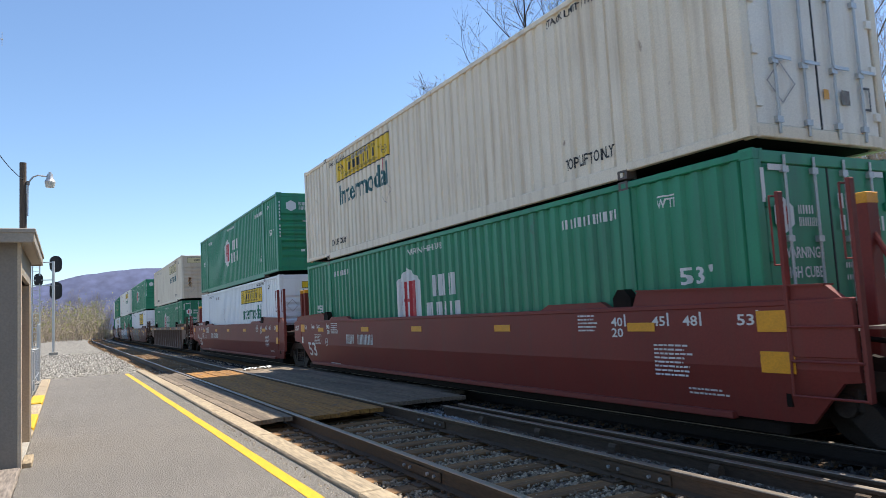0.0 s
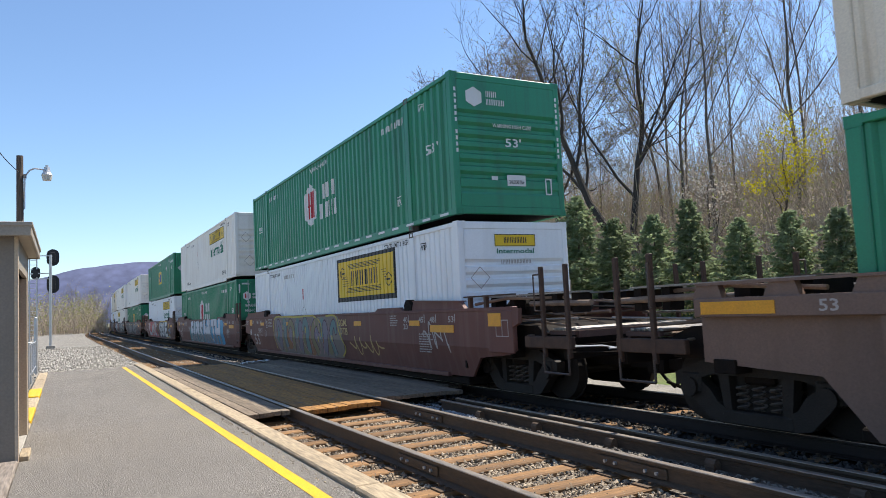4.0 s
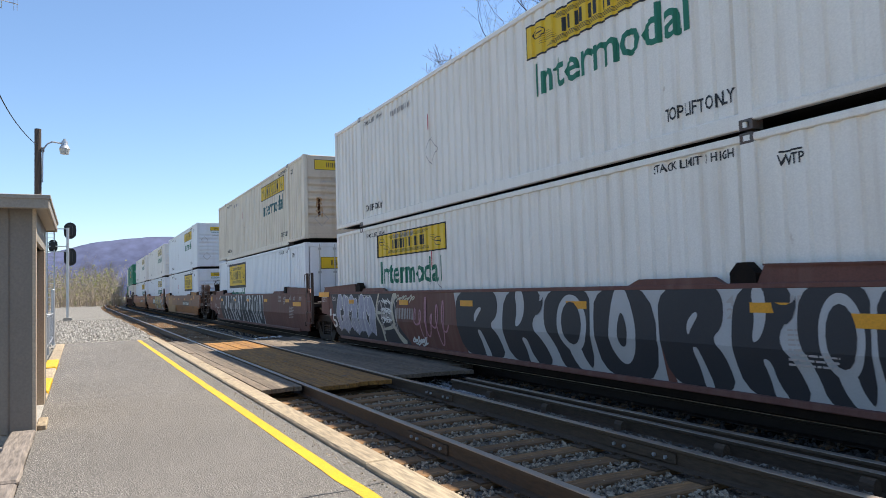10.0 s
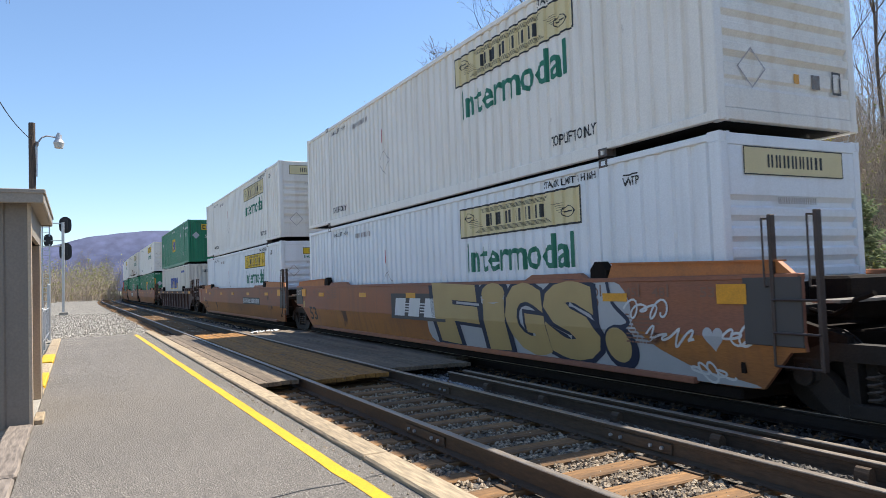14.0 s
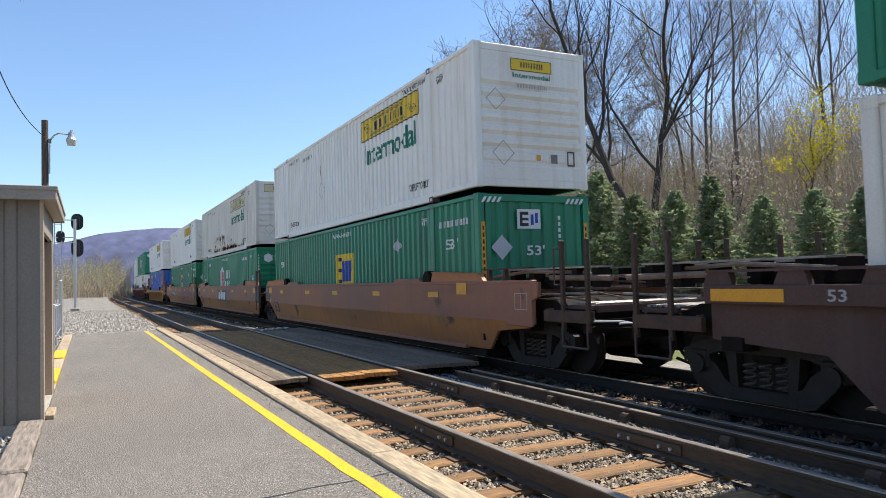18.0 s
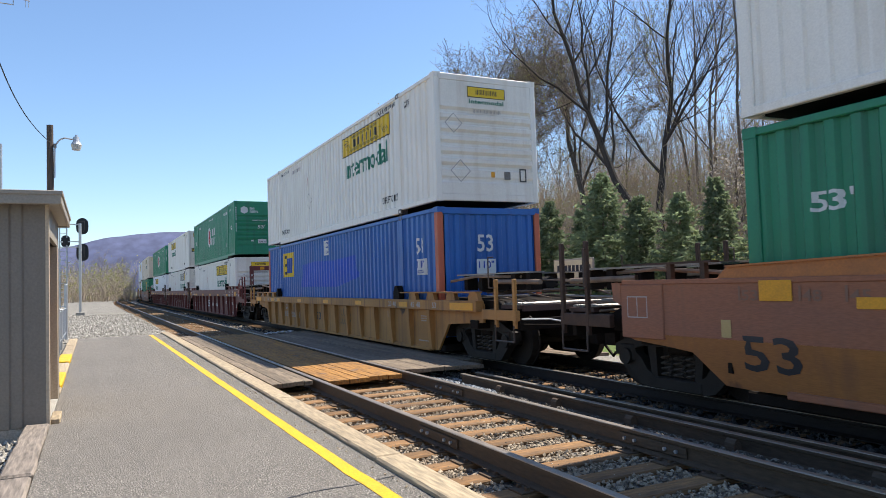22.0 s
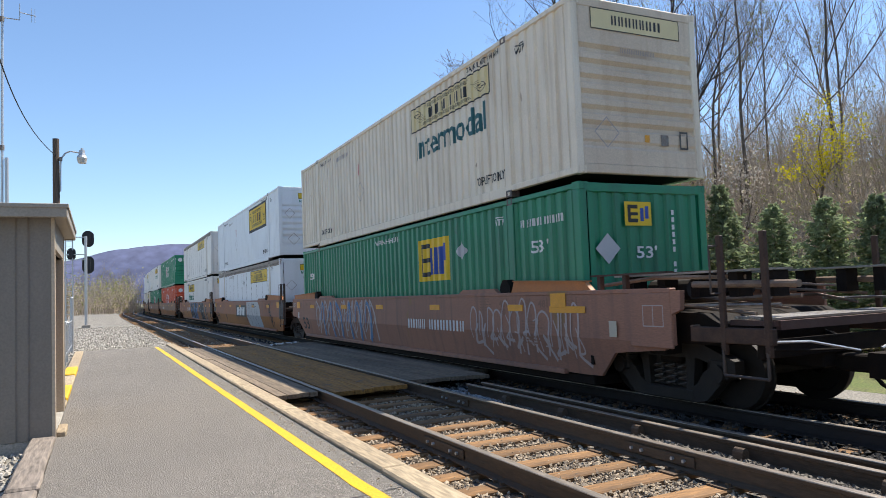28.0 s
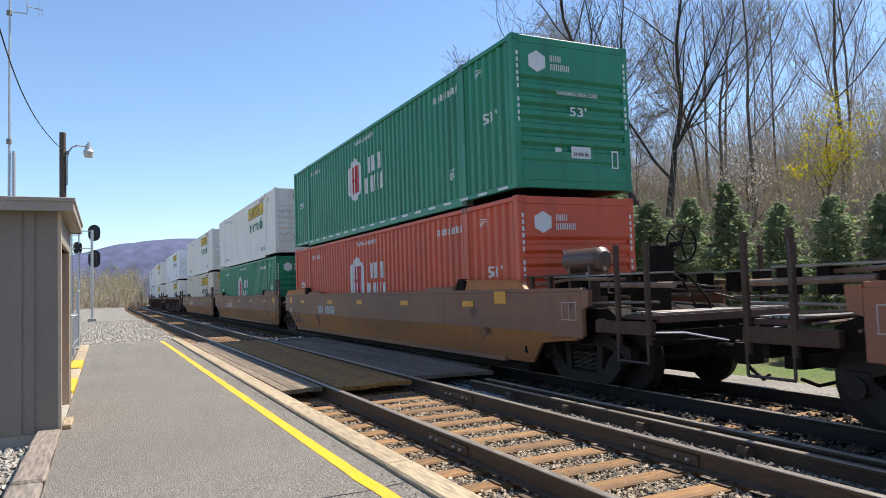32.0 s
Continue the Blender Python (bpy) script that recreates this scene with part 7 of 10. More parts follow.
def fat_letters(e, y0, ground="mk_silver", ink="mk_ink", run=1.0):
    """Four fat dark letters on a pale sprayed field, with drop-shaped gaps; about 5.7 m long."""
    z0, z1 = 0.60, 1.815

    def put(shapes, off, mt, nm, text):
        bm = bmesh.new()
        for pts in shapes:
            flat_face(bm, [(y0 + (y - y0) * run, z) for y, z in pts])
        bmesh.ops.bisect_plane(bm, geom=bm.verts[:] + bm.edges[:] + bm.faces[:], plane_co=(0, 0, 1.14), plane_no=(0, 0, 1), dist=1e-5)
        for v in bm.verts:
            v.co.x = SX - off + (0.14 * (1.14 - v.co.z) / 0.6 if v.co.z < 1.14 else 0)
        part(nm, bm, M[mt], e, text)

    def smooth(pts, n=2):
        for _ in range(n):
            out = []
            for (a, b), (c, d) in zip(pts, pts[1:] + pts[:1]):
                out += [(a * 0.75 + c * 0.25, b * 0.75 + d * 0.25), (a * 0.25 + c * 0.75, b * 0.25 + d * 0.75)]
            pts = out
        return pts

    put([[(y0 + 0.12, z1), (y0 - 5.75, z1), (y0 - 5.75, z0), (y0 - 0.25, z0)]], 0.005, ground, "spray_ground", "pale silver sprayed field")
    letters = [
        (0.0, 1.62, [[(0.0, 1.0), (0.8, 1.02), (1.0, 0.92), (0.99, 0.62), (0.80, 0.50), (0.99, 0.34), (1.06, -0.03), (0.10, -0.03), (-0.02, 0.5)]],
         [[(0.46, 0.50), (0.44, 0.64), (0.58, 0.76), (0.64, 0.72), (0.52, 0.60)], [(0.50, 0.40), (0.58, 0.42), (0.64, 0.30), (0.76, -0.02), (0.60, -0.02), (0.58, 0.20)]]),
        (1.72, 1.36, [[(0.14, 1.02), (0.95, 1.02), (0.92, 0.75), (0.70, 0.52), (0.98, 0.30), (1.10, -0.03), (0.16, -0.03), (0.0, 0.45)]],
         [[(0.36, 0.98), (0.56, 1.0), (0.60, 0.72), (0.48, 0.52), (0.34, 0.48), (0.42, 0.72)], [(0.46, 0.36), (0.60, 0.34), (0.64, 0.15), (0.80, -0.02), (0.56, -0.02), (0.54, 0.2)]]),
        (3.04, 1.28, [[(0.12, 1.02), (1.0, 1.02), (0.98, 0.6), (0.96, -0.03), (0.34, -0.03), (0.24, 0.3), (0.0, 0.55)]],
         [[(0.62 + 0.31 * math.cos(k * math.tau / 10), 0.58 + 0.36 * math.sin(k * math.tau / 10)) for k in range(10)], [(0.46, 0.34), (0.74, 0.34), (0.80, 0.12), (1.0, -0.02), (0.66, -0.02)]]),
        (4.36, 1.30, [[(0.06, 1.02), (1.02, 1.02), (1.03, -0.03), (0.10, -0.03), (0.0, 0.5)]],
         [[(0.40, 1.02), (0.58, 1.02), (0.74, 0.55), (0.66, 0.26), (0.48, 0.12), (0.30, 0.28), (0.26, 0.52)]]),
    ]
    for u0, w, body, gaps in letters:
        def at(pts):
            return [(y0 - u0 - w * u, min(max(z0 + (z1 - z0) * v, z0), z1)) for u, v in smooth(pts)]
        put([at(b) for b in body], 0.008, ink, "spray_letter", "fat dark sprayed letter")
        for g in gaps:
            put([at(g)], 0.011, ground, "spray_gap", "pale drop-shaped gap")
    put([[(y0 - 3.04 - 1.28 * (0.62 + 0.20 * math.cos(k * math.tau / 16)), z0 + (z1 - z0) * (0.58 + 0.26 * math.sin(k * math.tau / 16))) for k in range(16)]], 0.014, ink, "spray_counter", "dark round counter")
    put([[(y0 - 4.36 - 1.30 * u, z0 + (z1 - z0) * v) for u, v in smooth([(0.50, 0.78), (0.60, 0.52), (0.54, 0.34), (0.44, 0.36), (0.41, 0.54)])]], 0.014, ink, "spray_counter", "dark drop-shaped counter")
    put([[(y0 - 2.86 - 0.24 * math.cos(k * math.tau / 14), 1.70 - (0.30 if math.sin(k * math.tau / 14) > 0 else -0.10) * math.sin(k * math.tau / 14)) for k in range(14)]], 0.014, ink, "spray_dot", "dark round dot between letters")


def sprayed_heart(e, c, r, ink, line, zc=1.26):
    pts = [(16 * math.sin(a) ** 3 / 16, (13 * math.cos(a) - 5 * math.cos(2 * a) - 2 * math.cos(3 * a) - math.cos(4 * a)) / 16) for a in np.linspace(0, math.tau, 29)[:-1]]
    for k, (f, mt) in enumerate(((1.0, line), (0.82, ink))):
        bm = bmesh.new()
        flat_face(bm, [(c + r * f * u, zc + 0.52 * f * v) for u, v in pts])
        bmesh.ops.bisect_plane(bm, geom=bm.verts[:] + bm.edges[:] + bm.faces[:], plane_co=(0, 0, 1.14), plane_no=(0, 0, 1), dist=1e-5)
        for v in bm.verts:
            v.co.x = SX - 0.009 - 0.004 * k + (0.14 * (1.14 - v.co.z) / 0.6 if v.co.z < 1.14 else 0)
        part("sprayed_heart", bm, M[mt], e, "heart outline" if k == 0 else "dark heart")


def on_side(e, build, off, mt, name, label=""):
    """A sprayed shape, given in y and z, laid on a smooth car side and folded at its crease."""
    bm = bmesh.new()
    build(bm)
    bmesh.ops.bisect_plane(bm, geom=bm.verts[:] + bm.edges[:] + bm.faces[:], plane_co=(0, 0, 1.14), plane_no=(0, 0, 1), dist=1e-5)
    for v in bm.verts:
        v.co.x = SX - off + (0.14 * (1.14 - v.co.z) / 0.6 if v.co.z < 1.14 else 0)
    return part(name, bm, M[mt], e, label)


def curve_pts(pts, n=7):
    """A smooth line through a few points."""
    out = []
    for k in range(len(pts) - 1):
        a, b, c, d = (np.array(pts[min(max(i, 0), len(pts) - 1)], float) for i in (k - 1, k, k + 1, k + 2))
        for i in range(n):
            u = i / n
            out.append(tuple(0.5 * (2 * b + (c - a) * u + (2 * a - 5 * b + 4 * c - d) * u * u + (3 * b - a - 3 * c + d) * u ** 3)))
    return out + [tuple(pts[-1])]


def ribbon(bm, pts, w0, w1=None, closed=False):
    """A brush stroke along points, w0 wide at its start and w1 at its end."""
    line = curve_pts(pts)
    n, w1 = len(line), w0 if w1 is None else w1
    rows = []
    for k, (y, z) in enumerate(line):
        p, q = line[max(k - 1, 0)], line[min(k + 1, n - 1)]
        dy, dz = q[0] - p[0], q[1] - p[1]
        ln = math.hypot(dy, dz) or 1.0
        w = (w0 + (w1 - w0) * k / (n - 1)) / 2
        rows.append((bm.verts.new((0, y - dz / ln * w, z + dy / ln * w)), bm.verts.new((0, y + dz / ln * w, z - dy / ln * w))))
    for a, b in zip(rows, rows[1:]):
        bm.faces.new((a[0], a[1], b[1], b[0]))


def brush(e, pts, w0, w1, mt, off=0.013, name="spray_stroke", label=""):
    return on_side(e, lambda bm: ribbon(bm, pts, w0, w1), off, mt, name, label)


def disc(bm, y, z, ry, rz, n=18):
    flat_face(bm, [(y + ry * math.cos(k * math.tau / n), z + rz * math.sin(k * math.tau / n)) for k in range(n)])


GLYPHS = {}


def glyph(ch, weight):
    if (ch, weight) not in GLYPHS:
        cu = bpy.data.curves.new("glyph", "FONT")
        cu.body, cu.resolution_u, cu.offset = ch, 3, weight
        ob = new("glyph", cu)
        me = bpy.data.meshes.new_from_object(ob.evaluated_get(bpy.context.evaluated_depsgraph_get()))
        bpy.data.objects.remove(ob)
        GLYPHS[(ch, weight)] = ([tuple(v.co[:2]) for v in me.vertices], [tuple(f.vertices) for f in me.polygons])
        bpy.data.meshes.remove(me)
    return GLYPHS[(ch, weight)]


def fat_word(e, cells, z0, z1, fill, line, edge=0.07, weight=0.055, seed=1, tilt=0.10, foot=None):
    """Fat sprayed letters with an outline, one part each: cells are (letter, y at its left, y at its right)."""
    rng = random.Random(seed)
    for k, (ch, ya, yb) in enumerate(cells):
        base = np.array(glyph(ch, weight)[0])
        lo, hi = base.min(0), base.max(0)
        lean, dz = rng.uniform(-tilt, tilt), rng.uniform(-0.04, 0.04)

        def put(bm, w):
            co, faces = glyph(ch, w)
            vs = []
            for x, y in co:
                u, v = (x - lo[0]) / (hi[0] - lo[0]), (y - lo[1]) / (hi[1] - lo[1])
                vs.append(bm.verts.new((0, ya + (yb - ya) * u - lean * (v - 0.5), min(max(z0 + (z1 - z0) * v + dz * (2 * u - 1), 0.59), 1.83))))
            for f in faces:
                if len(set(f)) > 2:
                    try:
                        bm.faces.new([vs[i] for i in f])
                    except ValueError:
                        pass
        on_side(e, lambda bm: put(bm, weight + edge), 0.009 + 0.0015 * (k % 2), line, "spray_outline", "outline of a sprayed letter")
        on_side(e, lambda bm: put(bm, weight), 0.0135 + 0.0015 * (k % 2), fill[k % len(fill)], "spray_letter", "fat sprayed letter")
        if foot:
            def low(bm):
                put(bm, weight)
                bmesh.ops.bisect_plane(bm, geom=bm.verts[:] + bm.edges[:] + bm.faces[:], plane_co=(0, 0, foot[1]), plane_no=(0, 0, 1), clear_outer=True)
            on_side(e, low, 0.0165 + 0.0015 * (k % 2), foot[0], "spray_shade", "grey lower half of a sprayed letter")


def legs(e, y0, y1, n, fill, line, seed, z0=0.64, z1=1.78, width=0.40, edge=0.075):
    """A row of fat leaning strokes with hooked tops, outlined: sprayed letters past reading."""
    rng = random.Random(seed)
    step = (y1 - y0) / n
    for k in range(n):
        c = y0 + step * (k + 0.5)
        bend, w = rng.uniform(-0.22, 0.22), width * rng.uniform(0.85, 1.15)
        top, low = z1 - rng.uniform(0.1, 0.25), z0 + rng.uniform(0.06, 0.2)
        hook = step * rng.uniform(0.35, 0.6) * rng.choice((-1, 1))
        pts = [(c + hook, top - 0.22), (c + hook * 0.5, top), (c + bend * 0.4, top - 0.12), (c + bend, (z0 + z1) / 2), (c - bend * 0.3, low)]
        d = 0.0016 * (k % 3)
        on_side(e, lambda bm: (ribbon(bm, pts, w * 0.55 + edge, w + edge), disc(bm, *pts[0], w * 0.28 + edge / 2, w * 0.28 + edge / 2)), 0.009 + d, line, "spray_outline", "dark edge of a sprayed stroke")
        on_side(e, lambda bm: (ribbon(bm, pts, w * 0.55, w), disc(bm, *pts[0], w * 0.28, w * 0.28)), 0.0105 + d, fill[k % len(fill)], "spray_fill", "fat sprayed stroke")


def field(e, pts, mt, off=0.005, wave=0.05, seed=0, label="sprayed ground"):
    """A sprayed ground with a wavering edge."""
    line = curve_pts(list(pts) + [pts[0]], 6)[:-1]
    line = [(y + wave * noise.noise((y * 2.3, z * 2.3, seed)), min(max(z + wave * noise.noise((y * 2.3, z * 2.3, seed + 7)), 0.585), 1.825)) for y, z in line]
    return on_side(e, lambda bm: flat_face(bm, line), off, mt, "spray_ground", label)


# ---- the train: cars and boxes in running order; S is the trailing end of the boxes on the line at 0 s ----
LOW_Z, HIGH_Z = 0.60, 3.525
UNITS = []


def unit(S, car, low, high):
    UNITS.append((S, car, low, high))
    return car


W = "white {} corrugated freight container with yellow banner, stacked in a well car"


def jb(paint, style="groove", end="ribs", panel=-3.65, big=False, pale=False):
    style = "soft" if big and style == "groove" else style
    tone = {"white_new": "bright white", "white_mid": "worn white", "white_old": "aged cream", "white_rust": "rust-streaked white"}[paint]
    kind = "smooth riveted" if style == "flat" else "ribbed"
    tail = "with barred doors and yellow banner" if end == "doors" else "with a yellow banner panel"
    return container(paint, "jb", style, end, f"{tone} {kind} freight container {tail}", panel, big, pale)


def hub(end="ribs", trim=None, red=False):
    return container("red_hub" if red else "green_hub", "hub", "corr", end, ("orange-red" if red else "dark green") + " corrugated freight container with white emblem", trim=trim)


def emp(pale=False, at=(-0.12, 1.15)):
    return container("green_emp", "emp", "corr", "corr", "emerald green corrugated freight container with yellow square panel", pale=pale, panel=at)


def car(style, paint, front, rear, words_, **kw):
    return well_car(style, paint, front, rear, words_, **kw)


def end_rash(e, door=False):
    """Two rusted columns where old fittings rubbed the end, ribbed or with doors."""
    rng = random.Random(77)
    zs, ds = [z for z, d in RIBS], [0.014 if door else d for z, d in RIBS]
    def lay(bm, off):
        for v in bm.verts:
            z = v.co.z
            v.co = (-v.co.y, -HL + 0.006 + float(np.interp(z, zs, ds)) - off, z)
    def column(bm, spread, size, n):
        for c, z0, z1 in (((0.72, 1.0, 2.0), (-0.88, 0.8, 1.75)) if door else ((0.775, 0.86, 1.46), (-0.69, 0.66, 1.74))):
            for k in range(n):
                u = rng.random()
                y, z = c + rng.gauss(0, spread), z0 + (z1 - z0) * u
                w, h = size * rng.uniform(0.5, 1.1), size * rng.uniform(0.7, 1.6)
                flat_face(bm, [(y + w * rng.uniform(0.6, 1.1) * math.cos(math.tau * q / 9), z + h * rng.uniform(0.6, 1.1) * math.sin(math.tau * q / 9)) for q in range(9)])
    for name, mt, spread, size, n, off, text in (("rust_stain", "rust_run", 0.05, 0.06, 26, 0.004, "brown rust stain"), ("rust_patch", "rust_patch", 0.022, 0.035, 34, 0.007, "dark rusted column")):
        bm = bmesh.new()
        column(bm, spread, size, n)
        for z in () if door else zs:
            bmesh.ops.bisect_plane(bm, geom=bm.verts[:] + bm.edges[:] + bm.faces[:], plane_co=(0, 0, z), plane_no=(0, 0, 1), dist=1e-5)
        lay(bm, off)
        ob = part(name, bm, M[mt], e, text)
    return e


AOK = "clean oxide-red well car with white lettering"
BN = "faded brown graffiti-covered well car on the main track"
TTX = "rust-stained tan well car on the main track"
RED = "maroon ribbed well car with white numbers"
J, C = "joint", "coupler"

unit(1.74, car("smooth", "car_aok", C, J, AOK), hub(), jb("white_mid"))
unit(21.24, car("smooth", "car_aok", J, J, AOK, wheels=("rear",)), hub("doors"), jb("white_old", "groove", "doors", 3.38))
unit(40.75, car("smooth", "car_aok", J, C, AOK, wheels=("rear",)), jb("white_new"), hub(trim="hex"))
unit(64.48, car("ribbed", "car_umber", C, C, "weathered umber ribbed well car on the main track"), hub("doors"), end_rash(jb("white_old", pale=True)))

c = car("smooth", "car_bnsf", C, J, BN, marks="none")
field(c, [(4.76, 1.78), (4.5, 0.66), (1.6, 0.62), (-1.2, 0.62), (-1.95, 0.86), (-1.55, 1.8), (1.0, 1.82), (3.4, 1.82)], "mk_murk", seed=3)
r_ = random.Random(3)
for k in range(10):
    y_ = 4.3 - 0.58 * k + r_.uniform(-0.1, 0.1)
    on_side(c, lambda bm: disc(bm, y_, r_.uniform(0.9, 1.5), r_.uniform(0.2, 0.42), r_.uniform(0.22, 0.38)), 0.0075 + 0.0004 * (k % 4), ("mk_teal_spray", "mk_olive", "mk_rust_spray", "mk_dusk")[k % 4], "spray_fill", "murky sprayed patch")
legs(c, 4.55, -1.6, 8, ["mk_dusk", "mk_teal_spray", "mk_olive"], "mk_maroon", 31, 0.62, 1.78, 0.30, 0.07)
for k in range(10):
    y_ = 4.4 - 0.60 * k + r_.uniform(-0.1, 0.1)
    brush(c, [(y_ + 0.2, 1.70), (y_ + r_.uniform(-0.1, 0.25), 1.35), (y_ + r_.uniform(-0.2, 0.2), 1.0), (y_ + r_.uniform(-0.2, 0.1), 0.70)], 0.018, 0.03, "mk_pink", 0.0150, label="thin pink sprayed outline")
    on_side(c, lambda bm: disc(bm, y_ - 0.1, r_.uniform(0.95, 1.5), 0.045, 0.10), 0.0155, "mk_pale_spray" if k % 2 else "mk_rust_spray", "spray_fill", "small sprayed drop")
brush(c, [(4.75, 0.7), (4.8, 1.7), (3.6, 1.80), (2.2, 1.78), (1.2, 1.80), (0.4, 1.81)], 0.05, 0.05, "mk_pale_spray", 0.0125, label="yellow sprayed rim")
brush(c, [(0.45, 1.80), (-0.2, 1.6), (-0.3, 1.2)], 0.06, 0.05, "mk_pale_spray", 0.0125, label="yellow sprayed rim")
brush(c, [(-0.7, 1.78), (-1.5, 1.76), (-1.75, 1.35), (-2.1, 0.95), (-1.75, 0.7)], 0.05, 0.05, "mk_pale_spray", 0.0125, label="yellow sprayed rim")
on_side(c, lambda bm: (words(bm, "SGM.", -1.72, -2.35, 1.50, 1.68), words(bm, "DTB.", -1.82, -2.45, 1.28, 1.46)), 0.010, "mk_sand", "spray_lettering", "thin yellowish sprayed letters")
scribble(c, 4, -2.5, -4.6, 0.8, 1.3, "mk_sand", 6)
scribble(c, 5, -6.8, -7.8, 1.0, 1.6, "mk_grey", 4)
unit(88.21, c, jb("white_new", panel=-3.2, big=True), hub(trim="dash"))
c = car("smooth", "car_bnsf", J, J, BN, wheels=("rear",))
field(c, [(3.75, 1.35), (4.05, 0.64), (1.6, 0.62), (-0.4, 0.64), (-0.5, 1.2), (0.45, 1.62), (1.0, 1.7), (3.0, 1.6)], "mk_teal_bright", seed=7)
fat_word(c, [("E", 3.50, 2.62), ("A", 2.66, 1.86), ("P", 1.88, 1.20), ("R", 1.22, 0.42), ("S", 0.46, -0.34)], 0.66, 1.74, ["mk_silver_pale"], "mk_ink", 0.020, 0.060, 17, 0.16, ("mk_lead", 1.03))
brush(c, [(0.30, 1.40), (0.05, 1.62), (-0.1, 1.45), (-0.3, 1.74), (-0.38, 1.4)], 0.05, 0.08, "mk_silver_pale", 0.013)
field(c, [(-0.5, 1.82), (-0.6, 0.6), (-3.0, 0.6), (-5.5, 0.62), (-5.7, 1.3), (-5.4, 1.82), (-3.0, 1.825)], "mk_sky", seed=8)
fat_word(c, [("b", -0.64, -1.72), ("i", -1.62, -1.98), ("R", -1.90, -2.92), ("T", -2.80, -4.00), ("H", -3.86, -5.06)], 0.60, 1.83, ["mk_silver_pale"], "mk_ink", 0.018, 0.075, 24, 0.10, ("mk_lead", 1.07))
for y_, w_ in ((-1.30, 0.16), (-2.30, 0.14), (-3.42, 0.13)):
    brush(c, [(y_, 1.76), (y_ - 0.05, 1.5), (y_ + 0.04, 1.3)], w_, 0.05, "mk_ink", 0.0185, label="black inner line")
    brush(c, [(y_ + 0.03, 0.86), (y_ - 0.04, 0.72), (y_ - 0.10, 0.62)], 0.05, w_, "mk_sky_deep", 0.0185, label="blue gap")
scribble(c, 71, 8.2, 7.1, 1.52, 1.72, "mk_white", 6, 0.012)
for y_, z_ in ((3.7, 0.70), (2.2, 0.68), (0.4, 0.72), (-1.1, 0.70), (-2.6, 0.80)):
    scribble(c, int(y_ * 10), y_, y_ - 0.5, z_ - 0.07, z_ + 0.09, "mk_white", 4, 0.010)
unit(107.76, c, hub("doors"), jb("white_mid"))
c = car("smooth", "car_bnsf", J, C, BN, wheels=("rear",))
field(c, [(6.42, 1.8), (6.35, 0.62), (3.6, 0.62), (0.75, 0.62), (0.6, 0.8), (1.3, 1.2), (1.45, 1.8), (4.0, 1.81)], "mk_red", wave=0.02, seed=4, label="red sprayed ground")
fat_word(c, [("L", 6.25, 4.75), ("A", 4.65, 3.45), ("N", 3.38, 2.48), ("Z", 2.40, 1.36)], 0.70, 1.74, ["mk_silver"], "mk_ink", 0.022, 0.045, 5, 0.04)
on_side(c, lambda bm: words(bm, "2021", 1.0, 0.42, 0.68, 0.84), 0.010, "mk_white", "spray_lettering", "small white sprayed figures")
scribble(c, 16, 1.5, 0.75, 1.3, 1.75, "mk_white", 4, 0.014)
field(c, [(-0.6, 1.55), (-1.0, 1.1), (-1.2, 0.6), (-3.2, 0.6), (-5.6, 0.6), (-5.55, 1.0), (-5.3, 1.78), (-3.2, 1.82), (-1.7, 1.8)], "mk_ink", seed=9)
fat_word(c, [("S", -0.78, -1.98), ("O", -2.02, -3.04), ("R", -3.10, -4.08), ("E", -4.14, -5.32)], 0.66, 1.74, ["mk_silver", "mk_white"], "mk_ink", 0.03, 0.05, 6, 0.14)
brush(c, [(-0.55, 1.5), (-1.1, 1.70), (-1.7, 1.82), (-2.3, 1.78), (-2.9, 1.80), (-3.5, 1.74), (-4.0, 1.80), (-4.8, 1.79), (-5.4, 1.68), (-5.55, 1.1), (-5.68, 0.62), (-5.2, 0.64), (-4.6, 0.68)], 0.05, 0.05, "mk_yellow", 0.0175, label="yellow sprayed rim")
for a_, b_ in (((-0.57, 1.68), (-0.1, 1.16)), ((-5.47, 1.79), (-6.16, 1.44)), ((-5.55, 1.4), (-6.31, 0.80)), ((-5.6, 0.95), (-6.16, 1.44))):
    brush(c, [a_, ((a_[0] + b_[0]) / 2, max(a_[1], b_[1]) - 0.05), b_], 0.022, 0.022, "mk_yellow", 0.0165)
    on_side(c, lambda bm: disc(bm, *b_, 0.11, 0.10), 0.0175, "mk_yellow", "spray_dot", "yellow sprayed dot")
on_side(c, lambda bm: words(bm, "UPSETO", -5.68, -6.40, 0.62, 0.80), 0.010, "mk_white", "spray_lettering", "thin white sprayed letters")
scribble(c, 6, -6.1, -7.0, 0.95, 1.25, "mk_sky", 4, 0.03)
unit(127.42, c, jb("white_new"), emp())

